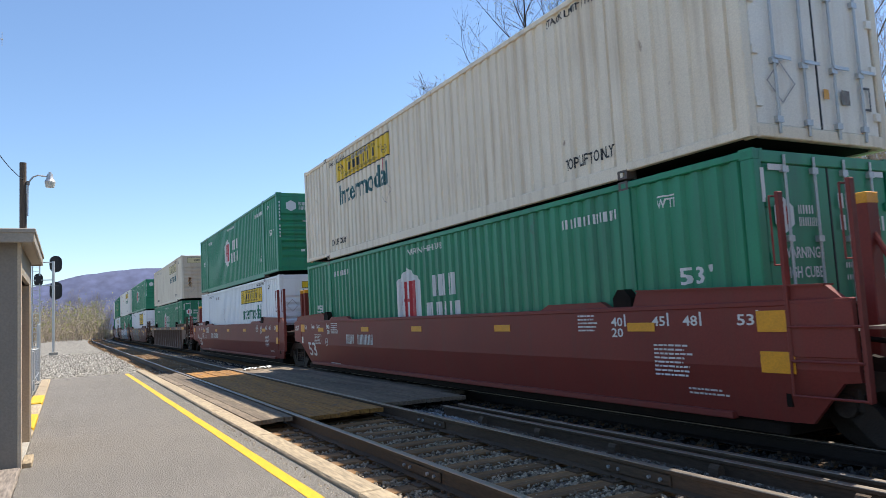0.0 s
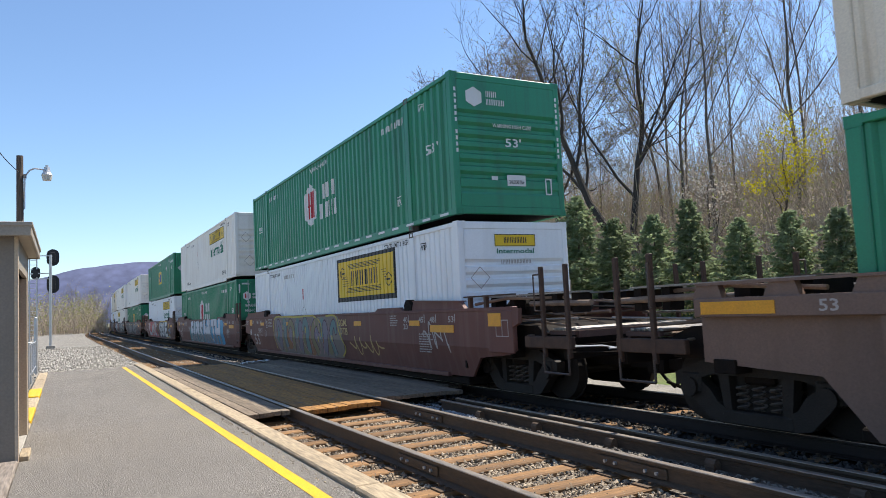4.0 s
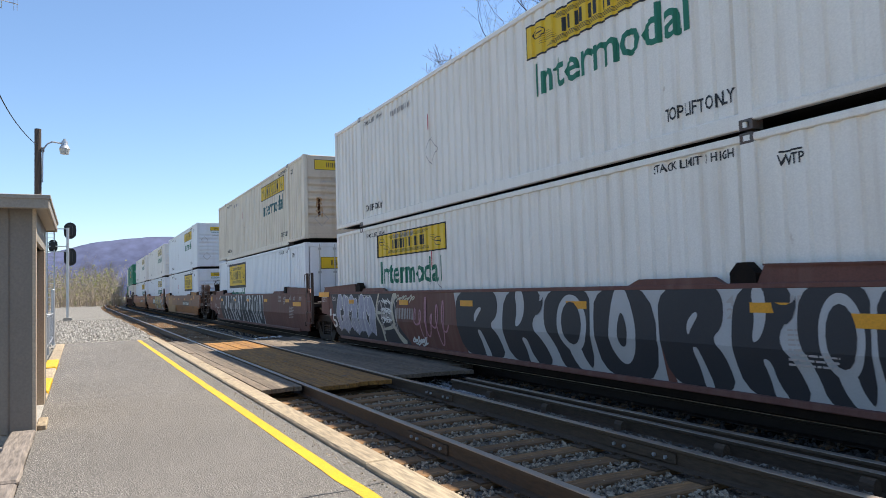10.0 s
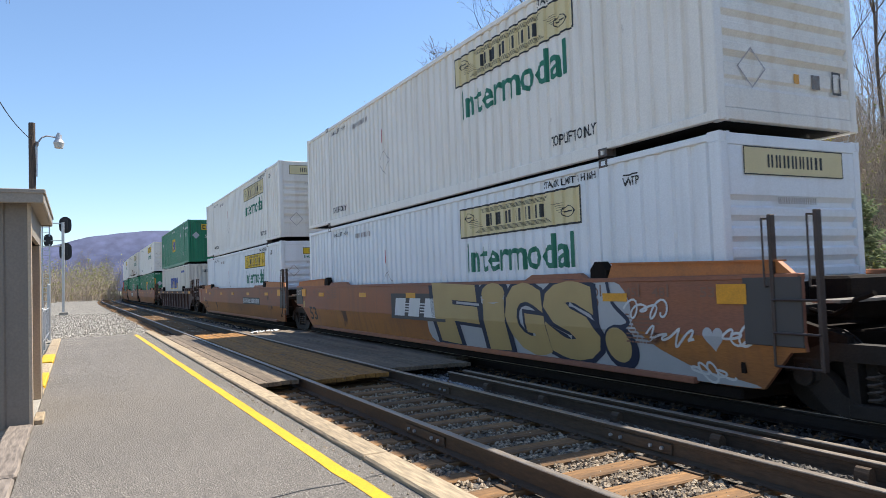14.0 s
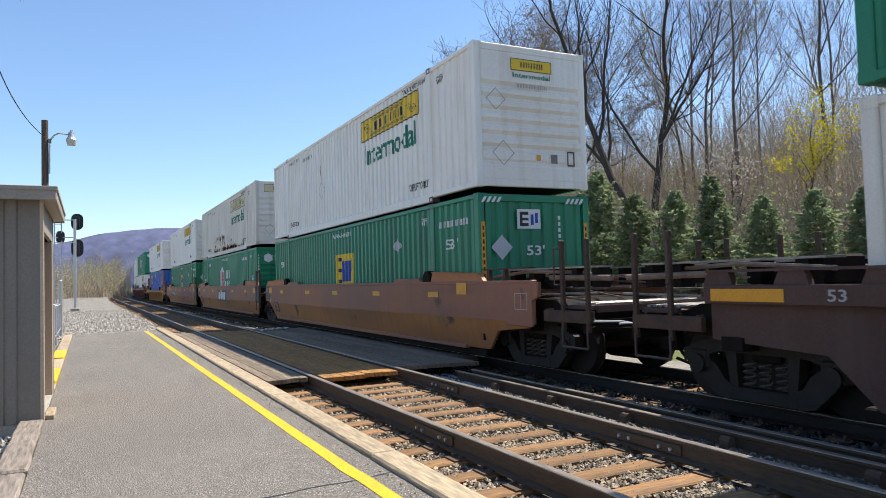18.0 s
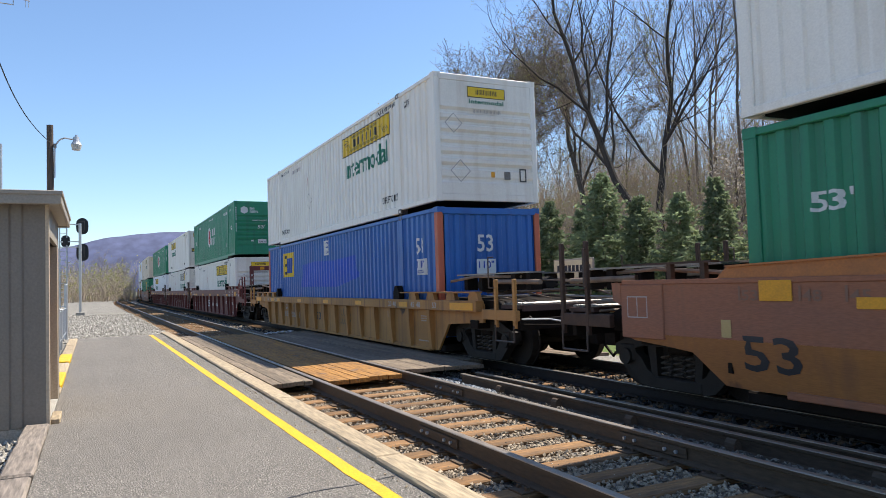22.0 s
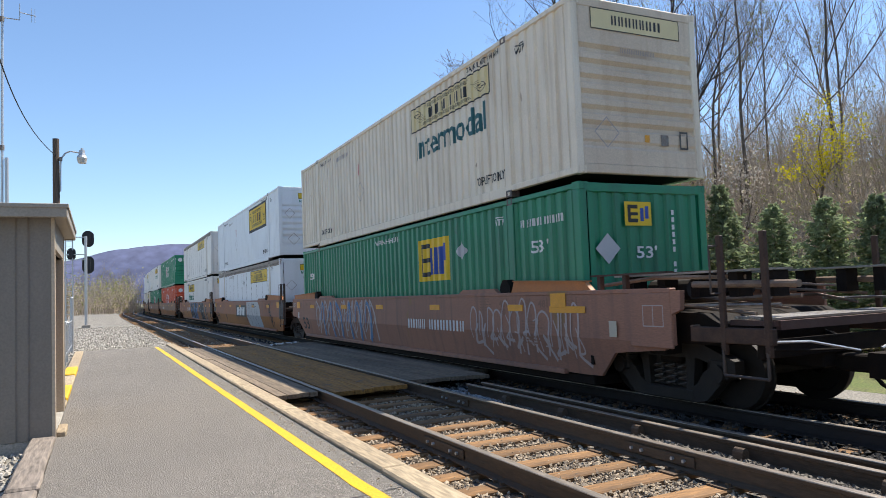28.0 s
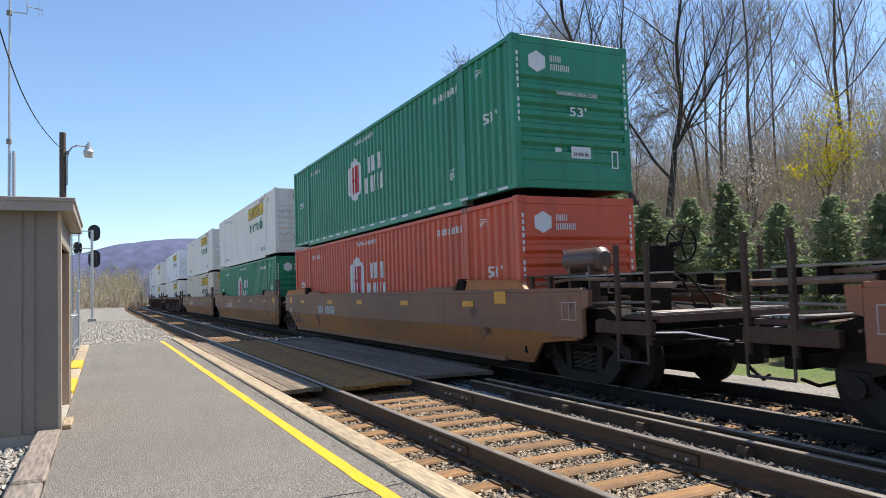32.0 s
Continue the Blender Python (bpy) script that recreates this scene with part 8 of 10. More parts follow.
c = car("smooth", "car_bnsf", C, J, BN, brake="front")
field(c, [(7.55, 1.81), (7.5, 1.3), (6.95, 0.6), (3.0, 0.6), (-3.2, 0.6), (-3.3, 1.0), (-2.9, 1.5), (-2.5, 1.81), (2.0, 1.82)], "mk_ink", wave=0.03, seed=12, label="black rolled ground")
for pts_, wa, wb in (([(7.48, 1.8), (7.55, 1.37), (7.27, 0.96), (6.96, 0.62)], 0.07, 0.05), ([(6.25, 1.18), (6.18, 0.9), (6.0, 0.62)], 0.16, 0.05),
                     ([(6.35, 1.75), (6.25, 1.6), (6.4, 1.42)], 0.18, 0.03), ([(5.06, 1.82), (5.12, 1.6), (5.24, 1.45)], 0.24, 0.03), ([(5.10, 1.3), (5.0, 1.0), (4.91, 0.62)], 0.02, 0.12),
                     ([(4.48, 1.82), (4.40, 1.65), (4.5, 1.45)], 0.20, 0.03), ([(4.38, 1.2), (4.34, 0.9), (4.15, 0.61)], 0.14, 0.22),
                     ([(3.43, 1.82), (3.6, 1.55), (3.85, 1.42), (4.0, 1.5)], 0.16, 0.05), ([(3.55, 1.3), (3.47, 1.0), (3.42, 0.62)], 0.05, 0.16),
                     ([(2.78, 1.04), (2.72, 0.78), (2.35, 0.61)], 0.05, 0.20), ([(2.80, 1.82), (2.95, 1.7), (3.08, 1.4)], 0.14, 0.09), ([(2.55, 1.82), (2.58, 1.66)], 0.16, 0.10),
                     ([(1.30, 1.81), (1.12, 1.45), (1.04, 1.02), (1.12, 0.61)], 0.20, 0.13), ([(-0.05, 1.38), (0.2, 1.24), (0.42, 1.02), (0.62, 0.98)], 0.06, 0.20),
                     ([(-0.35, 1.6), (-0.45, 1.2), (-0.4, 0.62)], 0.05, 0.10), ([(-2.55, 1.82), (-3.03, 1.45), (-3.33, 0.98), (-3.36, 0.62)], 0.16, 0.24)):
    brush(c, pts_, wa, wb, "mk_silver", 0.010, label="pale tapering stroke")
for cy, cz, ry_, rz_, hole in ((2.76, 1.36, 0.34, 0.32, 0.70), (1.93, 1.24, 0.25, 0.40, 0.50), (0.58, 1.57, 0.16, 0.13, 0.35), (0.52, 1.0, 0.22, 0.15, 0.4), (-0.40, 1.62, 0.12, 0.10, 0.0), (-1.95, 1.26, 0.34, 0.46, 0.45)):
    on_side(c, lambda bm: flat_face(bm, [(cy + ry_ * math.cos(a) * (1.0 - 0.45 * math.sin(a) * (hole == 0.5 or hole == 0.45)), cz + rz_ * math.sin(a)) for a in np.linspace(0, math.tau, 23)[:-1]]), 0.0115, "mk_silver", "spray_loop", "pale sprayed loop")
    if hole:
        on_side(c, lambda bm: disc(bm, cy - 0.02, cz - 0.02, ry_ * hole, rz_ * hole), 0.013, "mk_ink", "spray_counter", "dark counter of the loop")
on_side(c, lambda bm: words(bm, "B", -0.62, -0.78, 1.14, 1.34), 0.012, "mk_pink", "lettering", "worn stencilled letter")
sprayed_heart(c, -3.97, 0.76, "mk_ink", "mk_silver", 1.22)
sprayed_heart(c, -5.25, 0.50, "mk_ink", "mk_silver", 1.22)
scribble(c, 74, -3.5, -4.5, 1.12, 1.42, "mk_grey", 7, 0.016)
scribble(c, 75, -4.3, -5.6, 1.66, 1.78, "mk_silver", 8, 0.014)
legs(c, -5.95, -8.1, 5, ["mk_ink"], "mk_grey", 22, 0.62, 1.22, 0.30, 0.05)
scribble(c, 29, -6.6, -8.0, 1.35, 1.6, "mk_white", 6)
unit(151.27, c, emp(), jb("white_mid"))
c = car("smooth", "car_bnsf", J, J, BN, wheels=("rear",))
fat_letters(c, 0.6, run=0.93)
fat_letters(c, -4.75, run=0.62)
scribble(c, 28, 2.6, 1.0, 0.7, 1.7, "mk_pink", 6)
field(c, [(8.3, 1.8), (8.0, 1.2), (7.85, 0.6), (5.0, 0.6), (3.5, 0.6), (2.95, 0.62), (3.6, 1.2), (3.6, 1.8), (6.0, 1.82)], "mk_ink", wave=0.03, seed=15, label="black sprayed ground")
legs(c, 7.65, 4.95, 8, ["mk_lavender"], "mk_white", 26, 0.66, 1.80, 0.36, 0.05)
for k in range(16):
    y_ = 7.5 - 0.16 * k
    brush(c, [(y_, 1.68 - 0.1 * (k % 3)), (y_ - 0.06, 1.25), (y_ - 0.02, 0.78 + 0.08 * (k % 2))], 0.014, 0.014, "mk_dusk" if k % 2 else "mk_white", 0.0165)
brush(c, [(4.55, 1.8), (4.75, 1.35), (4.5, 1.0), (4.45, 0.62)], 0.07, 0.10, "mk_sand_pale", 0.010)
brush(c, [(3.55, 1.8), (3.8, 1.45), (3.7, 1.05), (4.4, 0.92)], 0.20, 0.05, "mk_sand_pale", 0.010)
brush(c, [(3.75, 1.05), (3.5, 0.8), (3.2, 0.62)], 0.10, 0.20, "mk_sand_pale", 0.010)
brush(c, [(4.7, 1.32), (4.2, 1.3)], 0.10, 0.02, "mk_sand_pale", 0.010)
for k in range(3):
    scribble(c, 80 + k, 4.35, 3.85, 1.52 - 0.22 * k, 1.66 - 0.22 * k, "mk_white", 5, 0.012)
scribble(c, 83, 3.5, 2.5, 1.56, 1.74, "mk_sand_pale", 7, 0.014)
scribble(c, 84, 2.8, 2.1, 0.64, 0.84, "mk_white", 6, 0.018)
flat_mark(c, ("tag5",), "mk_white", "spray_lettering", lambda bm: words(bm, "5", 8.16, 7.82, 0.84, 1.22), SX - 0.004, "white sprayed figure", tilt=0.14)
for ch in c.children:
    if ch.name.startswith("placard") and ch.location.y > 8:
        ch.data = CACHE[("reflwide",)]
        ch.location = (SX - 0.022, 8.86, 1.765)
scribble(c, 25, 4.6, 3.5, 0.8, 1.7, "mk_grey", 4)
unit(170.93, c, jb("white_mid", end="doors", panel=3.2), jb("white_mid"))
c = car("smooth", "car_bnsf", J, C, BN, wheels=("rear",))
fat_letters(c, 6.85, run=0.93)
fat_letters(c, 1.5, run=0.72)
scribble(c, 27, 0.6, -0.6, 1.5, 1.75, "mk_white", 4)
unit(190.37, c, jb("white_new", end="doors", panel=3.4, big=True), end_rash(jb("white_old", panel=-3.65)))

c = car("smooth", "car_ttx_dull", C, J, TTX, marks="dark", brake="front", guard="car_tan")
flat_mark(c, ("gold",), "car_gold", "repaint_patch", lambda bm: [quad(bm, 7.0, 2.2, 0.62, 1.13), quad(bm, 7.0, 4.3, 1.14, 1.78)], SX - 0.003, "yellow-ochre repainted patch", tilt=0.001)
unit(214.53, c, jb("white_new", panel=-3.6, big=True), jb("white_new"))
c = car("smooth", "car_ttx", J, J, TTX, wheels=("rear",), marks="ttx", guard="orange_guard", plate="grey_plate")
field(c, [(-0.65, 1.3), (-0.8, 0.62), (-4.0, 0.6), (-8.35, 0.6), (-7.5, 0.78), (-6.75, 1.12), (-6.2, 1.82), (-3.0, 1.8), (-1.3, 1.8)], "mk_silver", wave=0.03, seed=31, label="pale grey sprayed ground")
fat_word(c, [("F", -0.95, -2.70), ("i", -2.85, -3.62), ("G", -3.60, -4.72), ("S", -4.72, -5.98)], 0.64, 1.80, ["mk_sand"], "mk_navy", 0.045, 0.065, 31, 0.2)
on_side(c, lambda bm: disc(bm, -6.38, 0.90, 0.34, 0.31), 0.012, "mk_navy", "spray_outline", "dark edge of a sprayed ball")
on_side(c, lambda bm: disc(bm, -6.34, 0.93, 0.25, 0.24), 0.0145, "mk_sand", "spray_fill", "sand-coloured sprayed ball")
brush(c, [(-6.2, 1.8), (-6.3, 1.5), (-6.6, 1.25), (-6.35, 1.15)], 0.06, 0.06, "mk_navy", 0.011)
for a_, b_, z_, q_ in ((-6.6, -7.3, 1.42, 32), (-6.9, -7.75, 1.1, 33), (-8.15, -8.6, 1.15, 34), (-7.6, -8.1, 0.72, 35)):
    scribble(c, q_, a_, b_, z_ - 0.13, z_ + 0.13, "mk_white", 4, 0.015)
on_side(c, lambda bm: flat_face(bm, [(-7.98 + 0.15 * math.sin(a) ** 3, 1.12 + 0.010 * (13 * math.cos(a) - 5 * math.cos(2 * a) - 2 * math.cos(3 * a) - math.cos(4 * a))) for a in np.linspace(0, math.tau, 25)[:-1]]), 0.010, "mk_silver", "sprayed_heart", "small silver heart")
unit(234.14, c, jb("white_new", pale=True), jb("white_mid", pale=True))
unit(253.84, car("smooth", "car_ttx", J, C, TTX, wheels=("rear",), marks="dark", guard="orange_guard", plate="grey_plate"), jb("white_new"), jb("white_mid", pale=True))
unit(277.52, car("ribbed", "car_dark", C, C, "grimy dark brown ribbed well car", top=1.72), container("grey_swift", "swift", "groove", "corr", "light grey ribbed freight container with blue slanted markings"), emp())

unit(301.06, car("smooth", "car_ttx", C, J, TTX, marks="none", guard="orange_guard", plate="grey_plate"), emp(True), jb("white_mid"))
def rust_rash(e):
    """Bare rust breaking through along the foot of the side wall, with brown runs under the upper spots."""
    rng = random.Random(41)
    spots = []
    low = [(3.5, 1.4, 15, 0.09, 0.13), (1.0, -0.5, 12, 0.11, 0.16), (-0.65, -3.5, 26, 0.14, 0.15), (-3.5, -5.2, 10, 0.10, 0.12)]
    for a, b, n, w, h in low:
        for k in range(n):
            hh = h * rng.uniform(0.5, 1.5)
            spots.append((a + (b - a) * (k + rng.uniform(-0.45, 0.45)) / n, 0.225 + hh * 0.5, w * rng.uniform(0.5, 1.2), hh))
    high = [(2.9, 2.25, 4, 0.90), (1.8, 1.38, 3, 0.86), (0.77, 0.10, 5, 0.90), (-0.05, -0.05, 1, 0.55), (-1.86, -1.86, 2, 0.62), (3.1, 3.1, 1, 0.55), (-0.7, -0.7, 1, 0.8)]
    runs = []
    for a, b, n, z in high:
        for k in range(n):
            y = a + (b - a) * k / max(n - 1, 1) + rng.uniform(-0.04, 0.04)
            zz = z + rng.uniform(-0.06, 0.08)
            spots.append((y, zz, rng.uniform(0.07, 0.13), rng.uniform(0.09, 0.22)))
            runs.append((y, zz))
    def blots(bm):
        for y, z, w, h in spots:
            n = 13
            pts = []
            for k in range(n):
                r = rng.uniform(0.62, 1.15)
                pts.append((y + w * 0.62 * r * math.cos(math.tau * k / n), max(z + h * 0.62 * r * math.sin(math.tau * k / n), 0.206)))
            flat_face(bm, pts)
    def trails(bm):
        for y, z in runs:
            for d in (-0.03, 0.02):
                quad(bm, y + d, y + d + rng.uniform(0.012, 0.03), z - rng.uniform(0.25, 0.5) * z, z)
    def rims(bm):
        for y, z, w, h in spots:
            flat_face(bm, [(y + w * 0.9 * rng.uniform(0.6, 1.15) * math.cos(math.tau * k / 11), max(z + h * 0.9 * rng.uniform(0.6, 1.15) * math.sin(math.tau * k / 11), 0.206)) for k in range(11)])
    mark(e, ("rash_rims",), "groove", "rust_run", "rust_stain", rims, "orange-brown stain round the rust").location.x -= 0.0015
    mark(e, ("rash_runs",), "groove", "rust_run", "rust_stain", trails, "thin brown rust runs")
    blot = mark(e, ("rash",), "groove", "rust_patch", "rust_patch", blots, "dark bare rust patches")
    blot.location.x -= 0.004
    return e


unit(320.70, car("smooth", "car_ttx", J, J, TTX, wheels=("rear",), marks="ttx", guard="orange_guard", plate="grey_plate"), hub(), rust_rash(jb("white_rust", pale=True)))
c = car("smooth", "car_ttx", J, C, TTX, wheels=("rear",), marks="dark", panel=(5.50, 2.23), guard="orange_guard", plate="grey_plate")
for pts_ in ([(-0.95, 1.8), (-0.66, 1.4), (-0.7, 0.95), (-1.25, 0.64), (-1.2, 1.1), (-0.95, 1.3)], [(-1.35, 1.75), (-1.75, 1.75), (-1.9, 1.3), (-1.8, 0.8), (-1.5, 0.62), (-1.25, 0.75)],
             [(-1.85, 1.3), (-2.1, 1.7), (-2.4, 1.75), (-2.35, 1.4), (-1.95, 1.2)], [(-2.1, 0.62), (-2.5, 0.66), (-2.7, 1.0), (-2.4, 1.35)], [(-2.75, 1.78), (-2.95, 1.2), (-3.2, 0.8), (-3.55, 0.62)],
             [(-3.2, 1.5), (-3.5, 1.35), (-3.85, 1.4)], [(-3.55, 1.4), (-3.5, 1.0), (-3.9, 0.62)], [(-4.05, 1.75), (-4.6, 1.8), (-4.8, 1.5), (-4.35, 1.4), (-4.4, 1.15), (-4.85, 1.1)],
             [(-4.6, 1.35), (-5.1, 1.3), (-5.3, 0.9), (-5.2, 0.62), (-4.7, 0.7), (-4.35, 1.0)], [(-5.1, 1.72), (-5.45, 1.78), (-5.55, 1.5), (-5.2, 1.45), (-5.15, 1.1), (-5.5, 1.05), (-5.6, 1.3), (-5.3, 1.4)]):
    brush(c, pts_, 0.05, 0.06, "mk_purple", 0.010, label="loose purple sprayed line")
scribble(c, 42, -6.0, -7.0, 1.2, 1.5, "mk_purple", 7, 0.014)
unit(340.14, c, emp(at=(0.2, 1.2)), jb("white_mid"))
c = car("ribbed", "car_tan", C, C, "ochre tan ribbed well car with heavy side posts", top=1.50)
for k, (z_, n_) in enumerate(((1.10, 4.0), (0.86, 5.0))):
    tag_ = [(-1.40 - 0.9 * u / 60 - 0.06 * math.cos(u / 60 * n_ * math.tau), z_ + 0.10 * math.sin(u / 60 * n_ * math.tau + k)) for u in range(61)]
    flat_mark(c, ("tan_tag", k), "mk_green_dull", "sprayed_tag", lambda bm: ribbon(bm, tag_, 0.022, 0.022), SX + 0.124, "dark green sprayed scribble")
unit(364.20, c, container("blue_emp", "empblue", "corr", "corr", "blue corrugated freight container with orange-red corner posts", post="orange_post"), jb("white_mid"))

unit(388.19, car("ribbed", "car_sflc", C, J, RED), jb("white_mid"), hub(trim="hex"))
unit(407.88, car("ribbed", "car_sflc", J, J, RED, wheels=("rear",)), jb("white_mid", pale="worn"), end_rash(jb("white_mid", end="doors", panel=3.25), True))
unit(427.11, car("ribbed", "car_sflc", J, C, RED, wheels=("rear",)), jb("white_new", panel=3.2), hub())

c = car("smooth", "car_ttx_mauve", C, J, "dull pinkish-brown well car with hazy white and blue graffiti", marks="none", guard="orange_guard", plate="car_ttx_mauve")
r_ = random.Random(51)
flat_mark(c, ("num_w",), "mk_white", "number_mark", lambda bm: (bars(bm, -1.65, -2.58, 1.10, 1.31, 4, 2), bars(bm, -2.80, -4.42, 1.10, 1.31, 6, 3)), SX - 0.006, "plain bars in place of the car's number")
flat_mark(c, ("long_amber",), "reflector", "reflector", lambda bm: quad(bm, -8.30, -7.38, 1.50, 1.60), SX - 0.012, "long amber reflector plate")
flat_mark(c, ("pale_tag",), "mk_sand_pale", "sticker", lambda bm: quad(bm, -9.0, -8.84, 1.18, 1.40), SX - 0.026, "pale sticker")
for k in range(13):
    y_ = 6.0 - 0.42 * k
    pts_ = [(y_, 0.75 + r_.uniform(0, 0.2)), (y_ - r_.uniform(-0.15, 0.25), 1.2), (y_ - r_.uniform(-0.1, 0.4), 1.74), (y_ - r_.uniform(0.2, 0.5), 1.3), (y_ - r_.uniform(0.1, 0.45), 0.7)]
    brush(c, pts_, 0.05, 0.09, "mk_haze", 0.008, label="thin pale sprayed line")
    brush(c, [(y_ + 0.1, 1.1), (y_ - 0.15, r_.uniform(1.4, 1.7)), (y_ - 0.4, r_.uniform(1.2, 1.5)), (y_ - 0.2, r_.uniform(0.9, 1.1)), (y_ + 0.05, r_.uniform(0.8, 1.0))], 0.03, 0.05, "mk_haze", 0.0086, label="hazy white sprayed loop")
    if k % 2:
        brush(c, [(p_ - 0.07, q_ - 0.05) for p_, q_ in pts_[1:]], 0.05, 0.13, "mk_sky_dull", 0.0095, label="faded blue sprayed line")
for k in range(12):
    y_ = -4.75 - 0.29 * k
    top_, w_ = r_.uniform(1.5, 1.75), r_.uniform(0.10, 0.26)
    brush(c, [(y_, r_.uniform(0.8, 1.1)), (y_ + r_.uniform(-0.05, 0.1), 1.35), (y_ - w_ * 0.3, top_), (y_ - w_, top_ - 0.1), (y_ - w_, 1.2), (y_ - w_ * 0.6, r_.uniform(0.75, 1.0))], 0.025, 0.05, "mk_haze", 0.008, label="hazy white sprayed loop")
    brush(c, [(y_ - 0.1, r_.uniform(0.8, 1.5)), (y_ - 0.25, r_.uniform(0.9, 1.4)), (y_ - 0.1, r_.uniform(0.8, 1.2)), (y_ - 0.35, r_.uniform(0.7, 1.1))], 0.02, 0.06, "mk_haze", 0.0088, label="hazy white sprayed loop")
unit(451.53, c, emp(at=(-2.7, 1.54)), jb("white_old", pale=True))
c = car("smooth", "car_ttx", J, J, TTX, wheels=("rear",), marks="ttx", guard="orange_guard", plate="grey_plate")
field(c, [(-1.55, 1.75), (-1.62, 1.0), (-2.1, 0.64), (-3.4, 0.6), (-4.85, 0.62), (-4.8, 1.1), (-4.5, 1.6), (-3.9, 1.8), (-2.8, 1.82), (-2.0, 1.82)], "mk_silver", wave=0.02, seed=53, label="silver sprayed shape")
for pts_ in ([(-1.9, 1.8), (-2.15, 1.5), (-2.0, 1.1), (-1.65, 1.2)], [(-2.3, 1.78), (-2.4, 1.2), (-2.6, 0.7)], [(-2.1, 1.05), (-2.5, 0.85), (-2.55, 0.64)], [(-2.9, 1.8), (-2.95, 1.3), (-3.2, 1.1), (-3.5, 1.3), (-3.4, 1.75)],
             [(-3.1, 1.05), (-3.3, 0.8), (-3.35, 0.62)], [(-3.4, 1.5), (-3.8, 1.55), (-3.95, 1.2), (-3.6, 1.0)], [(-3.6, 1.0), (-3.9, 0.85), (-4.1, 0.64)], [(-4.0, 1.4), (-4.2, 1.1), (-4.15, 0.9)]):
    brush(c, pts_, 0.022, 0.022, "mk_ink", 0.009, label="thin dark sprayed line")
for cy in (-3.02, -3.28):
    on_side(c, lambda bm: disc(bm, cy, 1.6, 0.09, 0.10), 0.010, "mk_ink", "spray_dot", "dark round sprayed dot")
for pts_ in ([(-6.4, 1.65), (-6.7, 1.6), (-6.55, 1.3), (-6.8, 1.35), (-6.75, 1.1)], [(-6.7, 1.2), (-7.0, 1.15), (-6.85, 0.9), (-7.1, 1.0)], [(-6.9, 0.9), (-7.0, 0.72), (-7.2, 0.85), (-7.35, 0.95)]):
    brush(c, pts_, 0.06, 0.08, "mk_ink", 0.009, label="black sprayed scrawl")
unit(471.34, c, jb("white_new", "flat", "flat"), jb("white_new", big=True))
c = car("smooth", "car_ttx", J, C, TTX, wheels=("rear",), guard="orange_guard", plate="grey_plate")
field(c, [(2.3, 1.75), (2.1, 0.9), (1.8, 0.62), (0.0, 0.6), (-1.7, 0.62), (-1.75, 1.1), (-1.95, 1.8), (0.0, 1.82)], "mk_sky_deep", wave=0.03, seed=55, label="blue sprayed ground")
fat_word(c, [("C", 2.15, 1.20), ("U", 1.16, 0.35), ("L", 0.30, -0.40), ("T", -0.42, -1.62)], 0.66, 1.78, ["mk_ink"], "mk_silver", 0.022, 0.09, 55, 0.1)
field(c, [(-3.0, 1.82), (-2.95, 1.2), (-3.7, 1.1), (-3.75, 0.62), (-4.6, 0.6), (-5.4, 0.6), (-5.4, 1.2), (-5.1, 1.82), (-4.0, 1.83)], "mk_ink", wave=0.03, seed=56, label="black sprayed ground")
for pts_ in ([(-3.1, 1.8), (-3.0, 1.22)], [(-3.7, 1.8), (-3.85, 1.5), (-3.5, 1.2), (-3.9, 1.0), (-4.0, 0.64), (-4.35, 0.62)], [(-4.2, 1.8), (-4.3, 1.55), (-4.45, 1.8)], [(-4.6, 1.8), (-4.6, 1.3), (-4.95, 1.0), (-4.95, 0.62), (-4.5, 0.66)],
             [(-5.15, 1.75), (-5.4, 1.4), (-5.42, 0.9), (-5.3, 0.62)], [(-4.95, 1.3), (-5.05, 1.15), (-4.9, 1.1), (-4.9, 1.35)], [(-5.0, 1.66), (-5.15, 1.7), (-5.2, 1.5), (-5.05, 1.45)], [(-5.1, 1.1), (-5.25, 0.95), (-5.1, 0.9), (-5.1, 1.1)]):
    brush(c, pts_, 0.028, 0.032, "mk_silver", 0.010, label="thin pale sprayed line")
loop_ = [(-5.95, 1.42), (-6.2, 1.58), (-6.5, 1.4), (-6.62, 1.0), (-6.5, 0.64), (-6.3, 0.66), (-6.15, 0.95), (-6.1, 1.2)]
field(c, loop_, "mk_ink", wave=0.0, label="black sprayed shape")
brush(c, loop_ + [loop_[0]], 0.04, 0.04, "mk_silver", 0.009, label="thin pale sprayed line")
brush(c, [(-6.22, 1.15), (-6.3, 0.9), (-6.42, 0.95), (-6.45, 1.15)], 0.025, 0.025, "mk_silver", 0.009)
for a_, b_ in ((-6.2, 1.38), (-6.4, 1.3), (-6.32, 1.12)):
    on_side(c, lambda bm: disc(bm, a_, b_, 0.03, 0.03), 0.009, "mk_silver", "spray_dot", "pale sprayed dot")
scribble(c, 59, 2.75, 2.4, 1.4, 1.75, "mk_haze", 4, 0.014)
scribble(c, 60, -2.0, -2.4, 1.2, 1.75, "mk_haze", 5, 0.014)
unit(490.67, c, jb("white_mid", end="doors", panel=3.2), jb("white_mid", "flat", "flat", -3.0))

